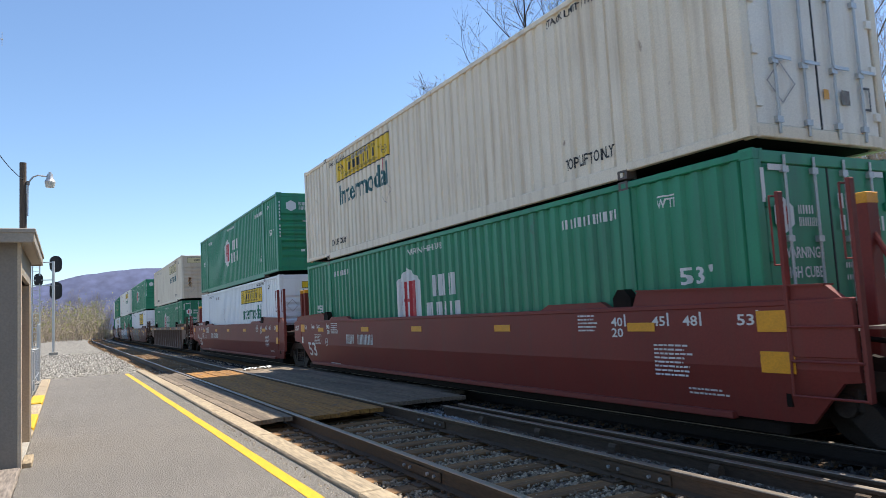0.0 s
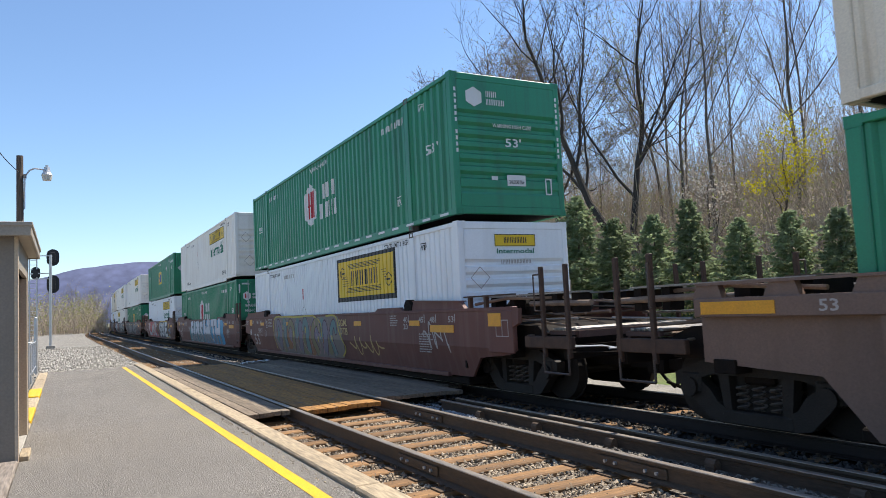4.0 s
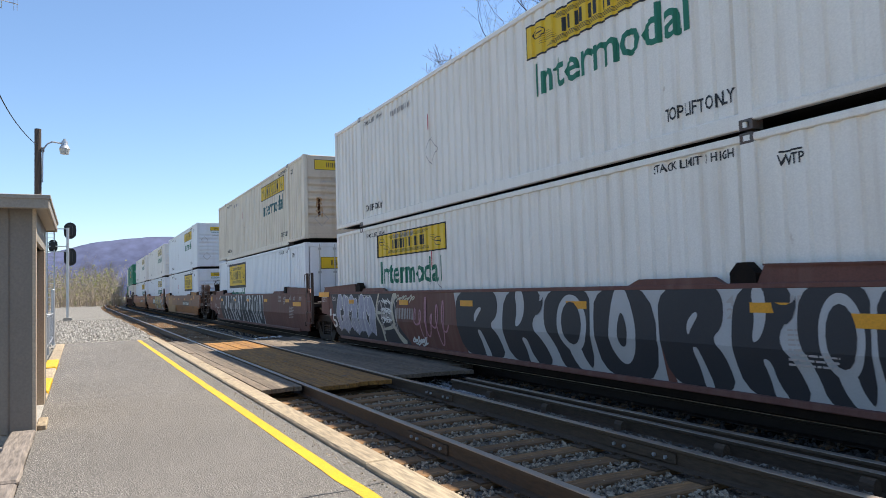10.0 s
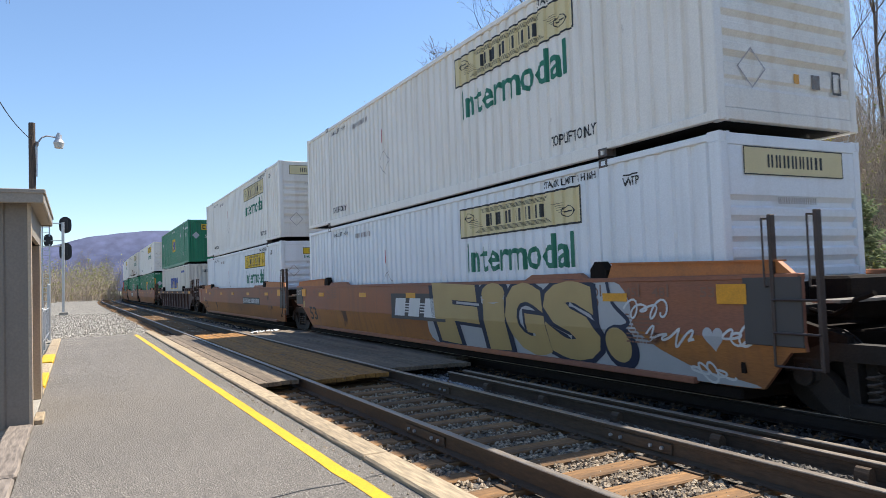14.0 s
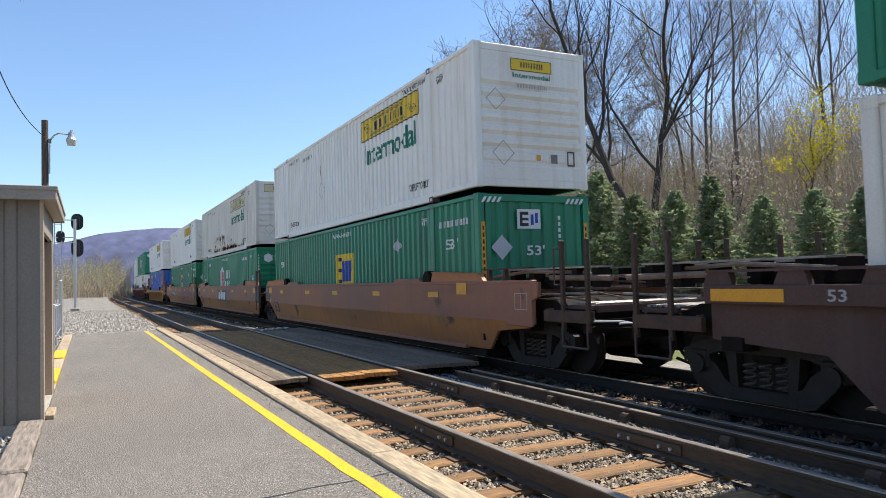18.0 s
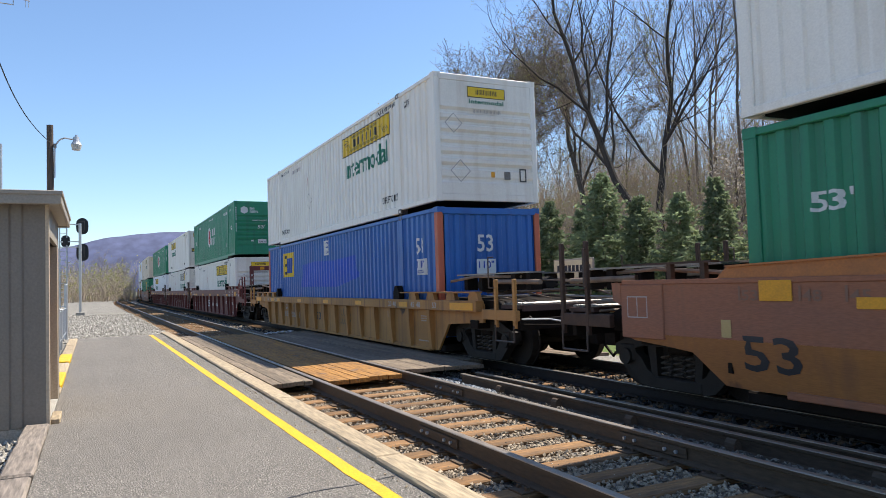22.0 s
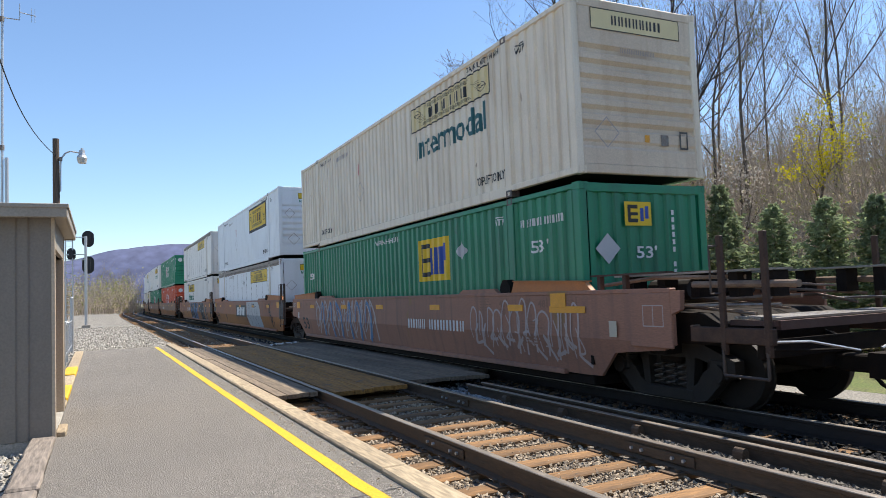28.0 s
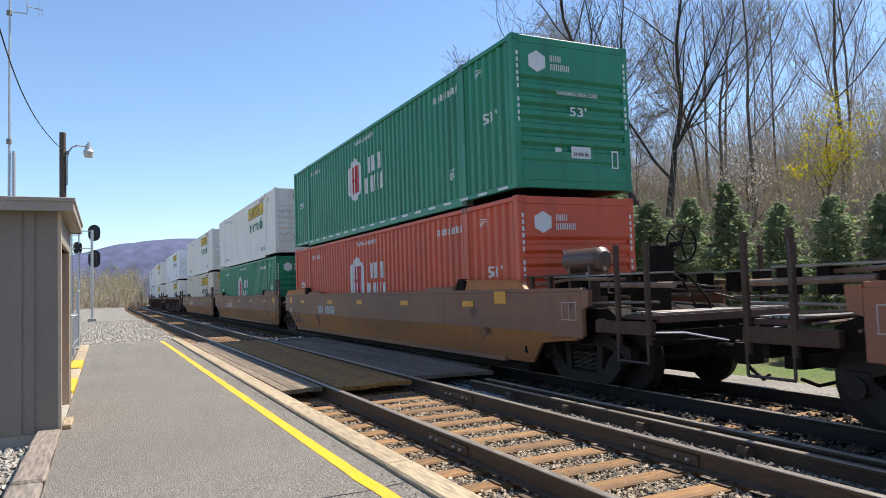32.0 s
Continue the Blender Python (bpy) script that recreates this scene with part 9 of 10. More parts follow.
unit(515.10, car("smooth", "car_ttx_dull", C, J, TTX, brake="front", guard="orange_guard"), hub(red=True), hub(trim="dash"))
unit(534.7, car("smooth", "car_ttx_dull", J, J, TTX, wheels=("rear",)), hub(), jb("white_mid"))
unit(554.3, car("smooth", "car_ttx_dull", J, C, TTX, wheels=("rear",)), jb("white_old"), jb("white_mid"))
for k in range(4):
    unit(578.2 + 24 * k, car("ribbed", "car_dark", C, C, "grimy dark brown ribbed well car"), jb("white_mid"), jb("white_mid" if k % 2 else "white_new"))


# ---- shelter hut beside the platform ----
hut = thing("platform_hut", "grey-brown ribbed metal platform hut with a tan roof edge", "hut")
HX0, HX1, HY0, HY1, HZ0, HZ1 = -3.2, -0.47, 9.55, 12.40, 0.36, 2.95


def siding(bm, a, b, at, z0, z1, axis, out):
    """Ribbed sheet from a to b: wide pan, groove, narrow pan, groove."""
    pts, u = [], a
    sgn = 1 if b > a else -1
    while sgn * (b - u) > 0.001:
        for w, d in ((0.21, 0.0), (0.012, 0.018), (0.02, 0.018), (0.012, 0.0), (0.085, 0.0), (0.012, 0.018), (0.02, 0.018), (0.012, 0.0)):
            pts.append((u, d))
            u += sgn * w
    pts = [p for p in pts if sgn * (b - p[0]) > 0] + [(b, 0.0)]
    cols = []
    for u, d in pts:
        v = at - out * d
        p, q = ((u, v), (u, v - out * 0.03)) if axis == "x" else ((v, u), (v - out * 0.03, u))
        cols.append([bm.verts.new((*p, z0)), bm.verts.new((*p, z1)), bm.verts.new((*q, z1)), bm.verts.new((*q, z0))])
    for p, q in zip(cols, cols[1:]):
        for k in range(4):
            bm.faces.new((p[k], p[(k + 1) % 4], q[(k + 1) % 4], q[k]))


bm = bmesh.new(); siding(bm, HX1 - 0.03, HX0, HY0, HZ0, HZ1, "x", -1); part("front_wall", bm, M["shed_wall"], hut)
bm = bmesh.new(); siding(bm, HX0, HX1 - 0.03, HY1, HZ0, HZ1, "x", 1); part("back_wall", bm, M["shed_wall"], hut)
bm = bmesh.new(); siding(bm, HY0, HY1, HX0, HZ0, HZ1, "y", -1); part("end_wall", bm, M["shed_wall"], hut)
bm = bmesh.new(); box(bm, HX1 - 0.05, HX1, HY0 + 0.06, 9.80, HZ0, HZ1); part("side_wall", bm, M["shed_wall"], hut)
bm = bmesh.new(); box(bm, HX1 - 0.05, HX1, 9.80, 11.96, 2.60, HZ1); part("header", bm, M["shed_roof"], hut)
bm = bmesh.new(); box(bm, HX1 - 0.05, HX1, 11.96, HY1 - 0.01, HZ0, HZ1); part("side_wall", bm, M["shed_wall"], hut)
bm = bmesh.new(); box(bm, HX1 - 0.14, HX1 - 0.004, 9.81, 9.87, HZ0, 2.59, 0.006); part("door_frame", bm, M["shed_roof"], hut, "tan door frame")
bm = bmesh.new(); box(bm, HX1 - 0.30, HX1 + 0.004, 11.90, 11.955, HZ0, 2.59, 0.006); part("door_frame", bm, M["cream_trim"], hut, "tan door frame")
bm = bmesh.new(); box(bm, HX1 - 0.03, HX1 + 0.012, HY0 - 0.012, HY0 + 0.06, HZ0, HZ1, 0.006); part("corner_trim", bm, M["cream_trim"], hut, "pale cream corner trim")
bm = bmesh.new(); box(bm, HX1 - 0.40, HX1 - 0.36, 9.87, 11.90, HZ0, 2.58, 0.004); part("door_panel", bm, M["door_wood"], hut, "brown door panel")
bm = bmesh.new(); box(bm, HX0, HX1, HY0 + 0.02, HY1, 0.10, HZ0, 0.01); part("plinth", bm, M["concrete"], hut, "concrete plinth")
bm = bmesh.new(); box(bm, HX1 + 0.005, HX1 + 0.11, 9.62, 10.25, 0.30, 0.42, 0.01); part("sill_block", bm, M["curb"], hut, "pale timber block at the foot")
RX0, RX1, RY0, RY1 = -3.45, -0.32, 9.32, 12.66
bm = bmesh.new(); box(bm, RX0 + 0.02, RX1 - 0.02, RY0 + 0.02, RY1 - 0.02, HZ1, 3.06); part("roof", bm, M["shed_roof"], hut)
for a in ((RX0, RX1, RY0, RY0 + 0.03), (RX0, RX1, RY1 - 0.03, RY1), (RX1 - 0.03, RX1, RY0 + 0.03, RY1 - 0.03), (RX0, RX0 + 0.03, RY0 + 0.03, RY1 - 0.03)):
    bm = bmesh.new(); box(bm, *a, HZ1 - 0.02, 3.075, 0.008); part("fascia", bm, M["shed_roof"], hut, "tan metal roof edge")
    bm = bmesh.new(); box(bm, a[0] - 0.015, a[1] + 0.015, a[2] - 0.015, a[3] + 0.015, 3.04, 3.09, 0.006); part("drip_edge", bm, M["shed_roof"], hut)

# ---- yard light on a wooden pole ----
e = thing("light_pole", "weathered brown wooden utility pole with an arm lamp", "light pole")
bm = bmesh.new(); rod(bm, (-1.38, 30, 0.1), (-1.395, 30, 8.2), 0.135, 12, 0.112); part("pole", bm, M["wood_pole"], e)
bm = bmesh.new(); pipe(bm, [(-1.25, 29.95, 6.2), (-1.24, 29.95, 7.30), (-1.20, 29.95, 7.48), (-1.08, 29.95, 7.66), (-0.92, 29.95, 7.74), (-0.62, 29.95, 7.70)], 0.03, 8); part("arm", bm, M["galv"], e, "curved grey lamp arm")
lampob = bmesh.new()
for z0, z1, r0, r1 in ((7.80, 7.88, 0.05, 0.05), (7.70, 7.80, 0.11, 0.10), (7.60, 7.70, 0.13, 0.11), (7.50, 7.60, 0.19, 0.14)):
    rod(lampob, (-0.52, 29.95, z0), (-0.52, 29.95, z1), r0, 16, r1)
lum = part("lamp_head", lampob, M["galv"], e, "grey yard lamp head")
bm = bmesh.new(); rod(bm, (-0.52, 29.95, 7.30), (-0.52, 29.95, 7.50), 0.145, 16, 0.19); part("refractor", bm, M["glass_shade"], lum, "clear ribbed refractor")
bm = bmesh.new(); box(bm, -1.28, -1.18, 29.9, 30.0, 7.36, 7.5); part("bracket", bm, M["steel_grey"], e)
e = thing("service_wire", "black overhead service wire sagging to the pole", "wire")
bm = bmesh.new()
P0, P1 = Vector((-1.40, 29.9, 7.55)), Vector((-1.55, 10.5, 6.95))
pts = []
for k in range(25):
    u = k / 24
    p = P0.lerp(P1, u)
    p.z -= 0.95 * 4 * u * (1 - u) * 0.35
    p.x -= 0.28 * math.sin(math.pi * u)
    pts.append(p)
tube(bm, pts, 0.014, 5)
part("cable", bm, M["wire"], e)

# ---- radio mast ----
e = thing("radio_mast", "slender blue-grey radio mast with a small yagi aerial", "mast")
bm = bmesh.new(); rod(bm, (-3.56, 34, 0.1), (-3.52, 34, 16.5), 0.06, 10, 0.045); part("mast_tube", bm, M["galv"], e)
for z in (8.55, 14.0):
    bm = bmesh.new(); rod(bm, (-3.55, 34, z - 0.1), (-3.55, 34, z + 0.1), 0.10, 10); part("clamp", bm, M["steel_grey"], e)
bm = bmesh.new(); rod(bm, (-3.54, 34, 14.07), (-2.90, 34, 14.05), 0.022, 6); yb = part("boom", bm, M["galv"], e)
bm = bmesh.new(); rod(bm, (-2.90, 34, 14.03), (-2.90, 34, 14.75), 0.02, 6); part("boom", bm, M["galv"], e)
bm = bmesh.new(); rod(bm, (-2.90, 34, 14.38), (-2.30, 34, 14.28), 0.02, 6); part("boom", bm, M["galv"], e)
for x in (-2.46, -2.34):
    bm = bmesh.new(); rod(bm, (x, 34, 14.0), (x, 34, 14.6), 0.012, 5); part("aerial_element", bm, M["galv"], e)
e = thing("vent_pipe", "thick grey steel pipe beside the mast", "pipe")
bm = bmesh.new(); rod(bm, (-3.38, 34, 0.1), (-3.38, 34, 8.14), 0.075, 10); part("tube", bm, M["galv"], e)

# ---- railway signal ----
sig = thing("railway_signal", "galvanised signal mast with three black oval-backed light heads", "signal")
SGY = 59.5
bm = bmesh.new(); rod(bm, (-0.85, SGY, 0.1), (-0.83, SGY, 7.1), 0.10, 12); part("mast_tube", bm, M["galv"], sig)
bm = bmesh.new(); box(bm, -1.15, -0.55, SGY - 0.3, SGY + 0.3, 0.1, 0.45, 0.02); part("footing", bm, M["concrete"], sig, "concrete footing")
def oval(bm, x, y, z, w, h, d):
    pts = []
    for k in range(20):
        a = k * math.tau / 20
        pts.append((x + w * math.cos(a), z + (h - w) * (1 if math.sin(a) > 0.001 else -1 if math.sin(a) < -0.001 else 0) + w * math.sin(a)))
    extrude_poly(bm, pts, "y", y - d, y)
for x, z, w, h in ((-0.68, 6.92, 0.42, 0.62), (-0.68, 4.95, 0.42, 0.66), (-1.80, 5.78, 0.30, 0.46)):
    bm = bmesh.new(); oval(bm, x, SGY + 0.30, z, w, h, 0.05); head = part("signal_head", bm, M["black"], sig, "black oval signal backboard")
    for dz in (h * 0.45, -h * 0.05, -h * 0.55)[: 3 if w > 0.35 else 2]:
        bm = bmesh.new(); rod(bm, (x, SGY + 0.35, z + dz), (x, SGY + 0.62, z + dz), 0.11, 12, 0.12, caps=False); part("hood", bm, M["black"], head)
        bm = bmesh.new(); rod(bm, (x, SGY + 0.355, z + dz), (x, SGY + 0.37, z + dz), 0.095, 12); part("lens", bm, M["lens"], head)
    bm = bmesh.new(); box(bm, x - 0.16, x + 0.16, SGY + 0.12, SGY + 0.25, z - h * 0.6, z + h * 0.6, 0.02); part("lamp_case", bm, M["black"], head)
for x in (-2.19, -1.72):
    bm = bmesh.new(); rod(bm, (x, SGY + 0.25, 0.2), (x, SGY + 0.25, 7.08), 0.05, 7); part("ladder_rail", bm, M["galv"], sig)
for k in range(20):
    bm = bmesh.new(); rod(bm, (-2.19, SGY + 0.25, 0.6 + k * 0.34), (-1.72, SGY + 0.25, 0.6 + k * 0.34), 0.018, 5); part("ladder_rung", bm, M["galv"], sig)
for z in (5.35, 5.75, 7.05):
    bm = bmesh.new(); box(bm, -2.2, -0.8, SGY + 0.15, SGY + 0.35, z - 0.03, z + 0.03); part("cage_rail", bm, M["galv"], sig)

# ---- chain link fence behind the platform ----
fence = thing("chain_link_fence", "grey galvanised chain link fence along the platform back", "fence")
for y, h in ((23.0, 1.45), (24.6, 1.4), (29.2, 2.2)):
    bm = bmesh.new(); rod(bm, (-0.88, y, 0.1), (-0.88, y, h), 0.042 if h < 2 else 0.06, 9); post_ = part("post", bm, M["galv"], fence)
    bm = bmesh.new(); rod(bm, (-0.88, y, h), (-0.88, y, h + 0.03), 0.06, 9, 0.03); part("post_cap", bm, M["galv"], post_)
for z in (0.5, 1.36):
    bm = bmesh.new(); rod(bm, (-0.88, 23.0, z), (-0.88, 29.2, z), 0.02, 6); part("rail", bm, M["galv"], fence)
bm = bmesh.new()
for k in range(70):
    y = 23 + k * 0.089
    rod(bm, (-0.88, y, 0.4), (-0.88, min(y + 0.95, 29.2), 1.36), 0.003, 3, caps=False)
    rod(bm, (-0.88, y, 1.36), (-0.88, min(y + 0.95, 29.2), 0.4), 0.003, 3, caps=False)
nm = part("wire_mesh", bm, M["galv"], fence)
nm["kind"] = "stuff"
e = thing("rusty_stake", "short leaning rusty steel stake in the gravel", "stake")
bm = bmesh.new(); rod(bm, (-0.86, 7.0, 0.1), (-0.90, 7.0, 0.80), 0.018, 7); part("shaft", bm, M["orange_post"], e)


# ---- name board beyond the far track ----
e = thing("station_sign", "cream station name board on two posts beyond the tracks", "sign")
for y in (15.55, 16.65):
    bm = bmesh.new()
    box(bm, 12.05, 12.13, y - 0.05, y + 0.05, ground_z(12) - 0.3, 2.35, 0.008)
    part("post", bm, M["wood_pole"], e, "dark wooden post")
bm = bmesh.new()
box(bm, 12.0, 12.05, 15.22, 17.04, 1.86, 2.42, 0.01)
part("board", bm, M["shed_roof"], e)
bm = bmesh.new()
box(bm, 11.994, 12.0, 15.26, 17.0, 1.90, 2.38)
part("board_face", bm, M["curb_face"], e, "cream painted face")
for k in range(9):
    bm = bmesh.new()
    y = 16.85 - 0.175 * k
    box(bm, 11.990, 11.994, y - 0.12, y, 2.06, 2.24)
    part("letter_bar", bm, M["mk_black"], e, "dark bar")


# ---- a passing insect ----
bee = thing("flying_insect", "small brown and amber flying insect passing close by", "insect")
def pod(bm, c, r, l, n=8):
    rows_ = []
    for i in range(7):
        a = math.pi * i / 6
        rows_.append([bm.verts.new((c + l * math.cos(a), r * math.sin(a) * math.cos(k * math.tau / n) + 1e-5 * k, r * math.sin(a) * math.sin(k * math.tau / n))) for k in range(n)])
    for p, q in zip(rows_, rows_[1:]):
        for k in range(n):
            bm.faces.new((p[k], p[(k + 1) % n], q[(k + 1) % n], q[k]))
for nm_, c, r, l, mt in (("abdomen", 0.0045, 0.0028, 0.0052, "car_gold"), ("thorax", -0.0015, 0.0026, 0.0030, "wood_pole"), ("head", -0.0052, 0.0017, 0.0018, "black")):
    bm = bmesh.new(); pod(bm, c * 0.6, r * 0.6, l * 0.6); part(nm_, bm, M[mt], bee)
for s in (-1, 1):
    bm = bmesh.new()
    extrude_poly(bm, [(-0.0006, 0.0012), (0.0024, 0.0045), (0.004, 0.0048), (0.003, 0.0024), (0.0006, 0.0011)], "y", s * 0.0006, s * 0.0008)
    part("wing", bm, M["mk_grey"], bee, "pale blurred wing")


# ---- litter on the crossing ----
e = thing("paper_litter", "crumpled white scraps of litter on the plank crossing", "litter")
r_ = random.Random(91)
for k in range(5):
    bm = bmesh.new()
    c = Vector((4.95 + 0.20 * k, 22.7 + 0.12 * k + r_.uniform(-0.1, 0.1), 0.40))
    grid = [[bm.verts.new(c + Vector((0.07 * (i - 1.5) * r_.uniform(0.7, 1.2), 0.10 * (j - 1.5) * r_.uniform(0.7, 1.2), r_.uniform(0.0, 0.07)))) for j in range(4)] for i in range(4)]
    for i in range(3):
        for j in range(3):
            bm.faces.new((grid[i][j], grid[i + 1][j], grid[i + 1][j + 1], grid[i][j + 1]))
    part("scrap", bm, M["mk_white"], e)


# ---- trees ----
def tubes(segs, sides):
    verts, faces = [], []
    for p0, p1, r0, r1 in segs:
        d = p1 - p0
        if d.length < 1e-5:
            continue
        q = d.to_track_quat("Z", "Y").to_matrix()
        k = len(verts)
        for p, r in ((p0, r0), (p1, r1)):
            for i in range(sides):
                a = i * math.tau / sides
                verts.append(p + q @ Vector((r * math.cos(a), r * math.sin(a), 0)))
        faces += [(k + i, k + (i + 1) % sides, k + sides + (i + 1) % sides, k + sides + i) for i in range(sides)]
    return verts, faces


def grow(rng, out, p, d, length, r, level, top, bend, up):
    n = (5, 4, 3, 3, 2, 2)[level]
    q = p.copy()
    for k in range(n):
        d = (d + Vector((rng.gauss(0, bend), rng.gauss(0, bend), rng.gauss(up, bend * 0.6)))).normalized()
        nq = q + d * (length / n)
        r1 = r * (0.88 if level < 2 else 0.76)
        out.append((q, nq, r, r1, level))
        q, r = nq, r1
        if level < top and (level > 0 or k >= 2):
            for _ in range(1 if rng.random() < (0.55, 0.75, 0.7, 0.6, 0.6)[level] else 2 if level < 4 else 0):
                side = Vector((rng.gauss(0, 1), rng.gauss(0, 1), rng.gauss(0.2, 0.5))).normalized()
                nd = (d * rng.uniform(0.5, 1.0) + side * rng.uniform(0.4, 0.9)).normalized()
                grow(rng, out, q, nd, length * rng.uniform(0.42, 0.68), r * rng.uniform(0.45, 0.65), level + 1, top, bend * 1.15, up)
    if level < top:
        grow(rng, out, q, d, length * 0.6, r, level + 1, top, bend, up)


def tree_mesh(seed, height, top=4, bend=0.10, up=0.10, lean=(0, 0), stem=0.45, thick=0.016, hair=0.0045):
    rng = random.Random(seed)
    segs = []
    grow(rng, segs, Vector((0, 0, -0.02 * height)), Vector((lean[0], lean[1], 1)).normalized(), height * stem, height * thick, 0, top, bend, up)
    f = height / max(s[1].z for s in segs)
    segs = [(a * f, b * f, r0, r1, l) for a, b, r0, r1, l in segs]
    big = [s[:4] for s in segs if s[4] <= 1]
    fine = [(a, b, max(r0, hair), max(r1, hair * 0.8)) for a, b, r0, r1, l in segs if l > 1]
    tips = [b for a, b, r0, r1, l in segs if l >= top - 1]
    return big, fine, tips


def leaf_cards(rng, tips, count, size, spread):
    verts, faces = [], []
    for _ in range(count):
        p = rng.choice(tips) + Vector((rng.gauss(0, spread), rng.gauss(0, spread), rng.gauss(0, spread)))
        a = Vector((rng.gauss(0, 1), rng.gauss(0, 1), rng.gauss(0, 1))).normalized() * size * rng.uniform(0.6, 1.3)
        b = a.cross(Vector((rng.gauss(0, 1), rng.gauss(0, 1), rng.gauss(0, 1)))).normalized() * size * rng.uniform(0.4, 0.8)
        k = len(verts)
        verts += [p - a, p + b, p + a, p - b]
        faces.append((k, k + 1, k + 2, k + 3))
    return verts, faces


def make_tree(seed, height, label, name="bare_tree", leaf=None, leaves=0, size=0.05, spread=0.12, group="trees on the bank", bark="bark", fan=0, **kw):
    big, fine, tips = tree_mesh(seed, height, **kw)
    if fan:
        r_ = random.Random(seed)
        for p in r_.sample(tips, min(len(tips), 1600)):
            for _ in range(fan):
                d = Vector((r_.gauss(0, 1), r_.gauss(0, 1), r_.gauss(0.5, 0.8))).normalized() * r_.uniform(0.25, 0.8)
                fine.append((p, p + d, 0.010, 0.007))
    e = thing(name, label, "tree", group)
    link_mesh("trunk", mesh_from("trunk", *tubes(big, 7), M[bark]), e)
    link_mesh("crown", mesh_from("crown", *tubes(fine, 3), M[bark if bark == "bark_dark" else "twig"]), e)
    if leaves:
        link_mesh("foliage", mesh_from("foliage", *leaf_cards(random.Random(seed), tips, leaves, size, spread), M[leaf]), e)
    return e


rng = random.Random(77)
protos = []
for k in range(6):
    protos.append(make_tree(100 + k, 17.0, "tall bare grey forest tree on the bank", top=4, bend=0.05 + 0.01 * (k % 3), up=0.15, stem=0.42 + 0.04 * (k % 3), thick=0.0062))
budding = [make_tree(140 + k, 15.0, "bare tree with a haze of young green buds", leaf="bud", leaves=1500, size=0.045, top=4, bend=0.08, up=0.14, stem=0.38, thick=0.007) for k in range(2)]
spots = []


def plant(x, y, h, base, pool, height0):
    p = rng.choice(pool)
    s = h / height0
    a = rng.uniform(0, math.tau)
    m = Matrix.Translation((x, y, ground_z(x, y) - 0.1 + base)) @ Matrix.Rotation(a, 4, "Z") @ Matrix.Diagonal((s, s, s, 1))
    t = copy_thing(p, Matrix.Translation(m.translation) @ Matrix.Rotation(a, 4, "Z"))
    t.scale = (s, s, s)


for k in range(32):
    y = 2 + 58 * (k + rng.random()) / 32
    x = rng.uniform(25, 33)
    plant(x, y, rng.uniform(12.5, 16.5) * (1.0 if y < 30 else 0.55 if y < 48 else 0.34), 0, protos if rng.random() < 0.85 else budding, 17.0)
for k in range(22):
    y = 75 * (k + rng.random()) / 22
    x = rng.uniform(32, 52)
    plant(x, y, rng.uniform(8, 12) * (1.0 if y < 30 else 0.5 if y < 48 else 0.3), 0, protos, 17.0)
for k in range(16):
    y = 60 + 90 * (k + rng.random()) / 16
    x = rng.uniform(23, 34)
    plant(x, y, rng.uniform(3.0, 4.5), -0.5, protos + budding, 17.0)
# woods in the distance where the line bends
for k in range(34):
    x, y = rng.uniform(-26, 8), rng.uniform(165, 235)
    plant(x, y, rng.uniform(8, 13), 0, protos + budding * 2, 17.0)
for k in range(14):
    plant(rng.uniform(-16, -6), rng.uniform(70, 150), rng.uniform(6, 10), 0, protos + budding, 17.0)
for k, p in enumerate(protos + budding):
    x = rng.uniform(25, 33)
    p.location = (x, 3.0 + 3.4 * k, ground_z(x) - 0.1)

# the great leaning tree and its neighbour
big1 = make_tree(201, 19.0, "large dark spreading tree with a leaning trunk", leaf="bud", leaves=1200, size=0.04, bark="bark_dark", top=5, bend=0.13, up=0.05, lean=(-0.10, 0.42), stem=0.42, thick=0.0125)
big1.location = (22.0, 23.4, ground_z(22) - 0.1)
big2 = make_tree(203, 17.0, "large dark many-limbed bare tree", bark="bark_dark", top=4, bend=0.12, up=0.10, lean=(0.0, 0.02), stem=0.36, thick=0.0125)
big2.location = (22.6, 23.9, ground_z(22.6) - 0.1)
far_tree = make_tree(223, 15.5, "round-crowned bare tree with curving limbs and the first buds", leaf="bud", leaves=2600, size=0.045, spread=0.25, bark="bark_mid", fan=2, top=5, bend=0.15, up=0.06, stem=0.40, thick=0.015, hair=0.010)
far_tree.location = (21.6, 39.2, ground_z(21.6) - 0.1)
far_tree.scale = (1.3, 1.3, 1.0)
far_tree2 = make_tree(209, 14.5, "bare tree hazed with yellow-green young leaves", leaf="bud", leaves=5200, size=0.07, spread=0.22, fan=2, top=4, bend=0.15, up=0.04, stem=0.34, thick=0.010)
far_tree2.location = (20.4, 44.0, ground_z(20.4) - 0.1)
far_tree2.scale = (1.1, 1.1, 0.95)
for x, y, turn_, f in ((23.0, 36.6, 2.1, 0.93), (24.4, 40.0, 0.9, 1.14), (23.4, 30.2, 2.9, 0.95)):
    t = copy_thing(far_tree, Matrix.Translation((x, y, ground_z(x) - 0.1)) @ Matrix.Rotation(turn_, 4, "Z"))
    t.scale = (f, f, f)
bloom = make_tree(211, 5.2, "small tree covered in bright yellow-green blossom", "blossom_tree", "bloom", 1700, 0.050, 0.10, top=3, bend=0.18, up=0.03, stem=0.38, thick=0.010)
bloom.location = (23.5, 17.3, ground_z(23.5))
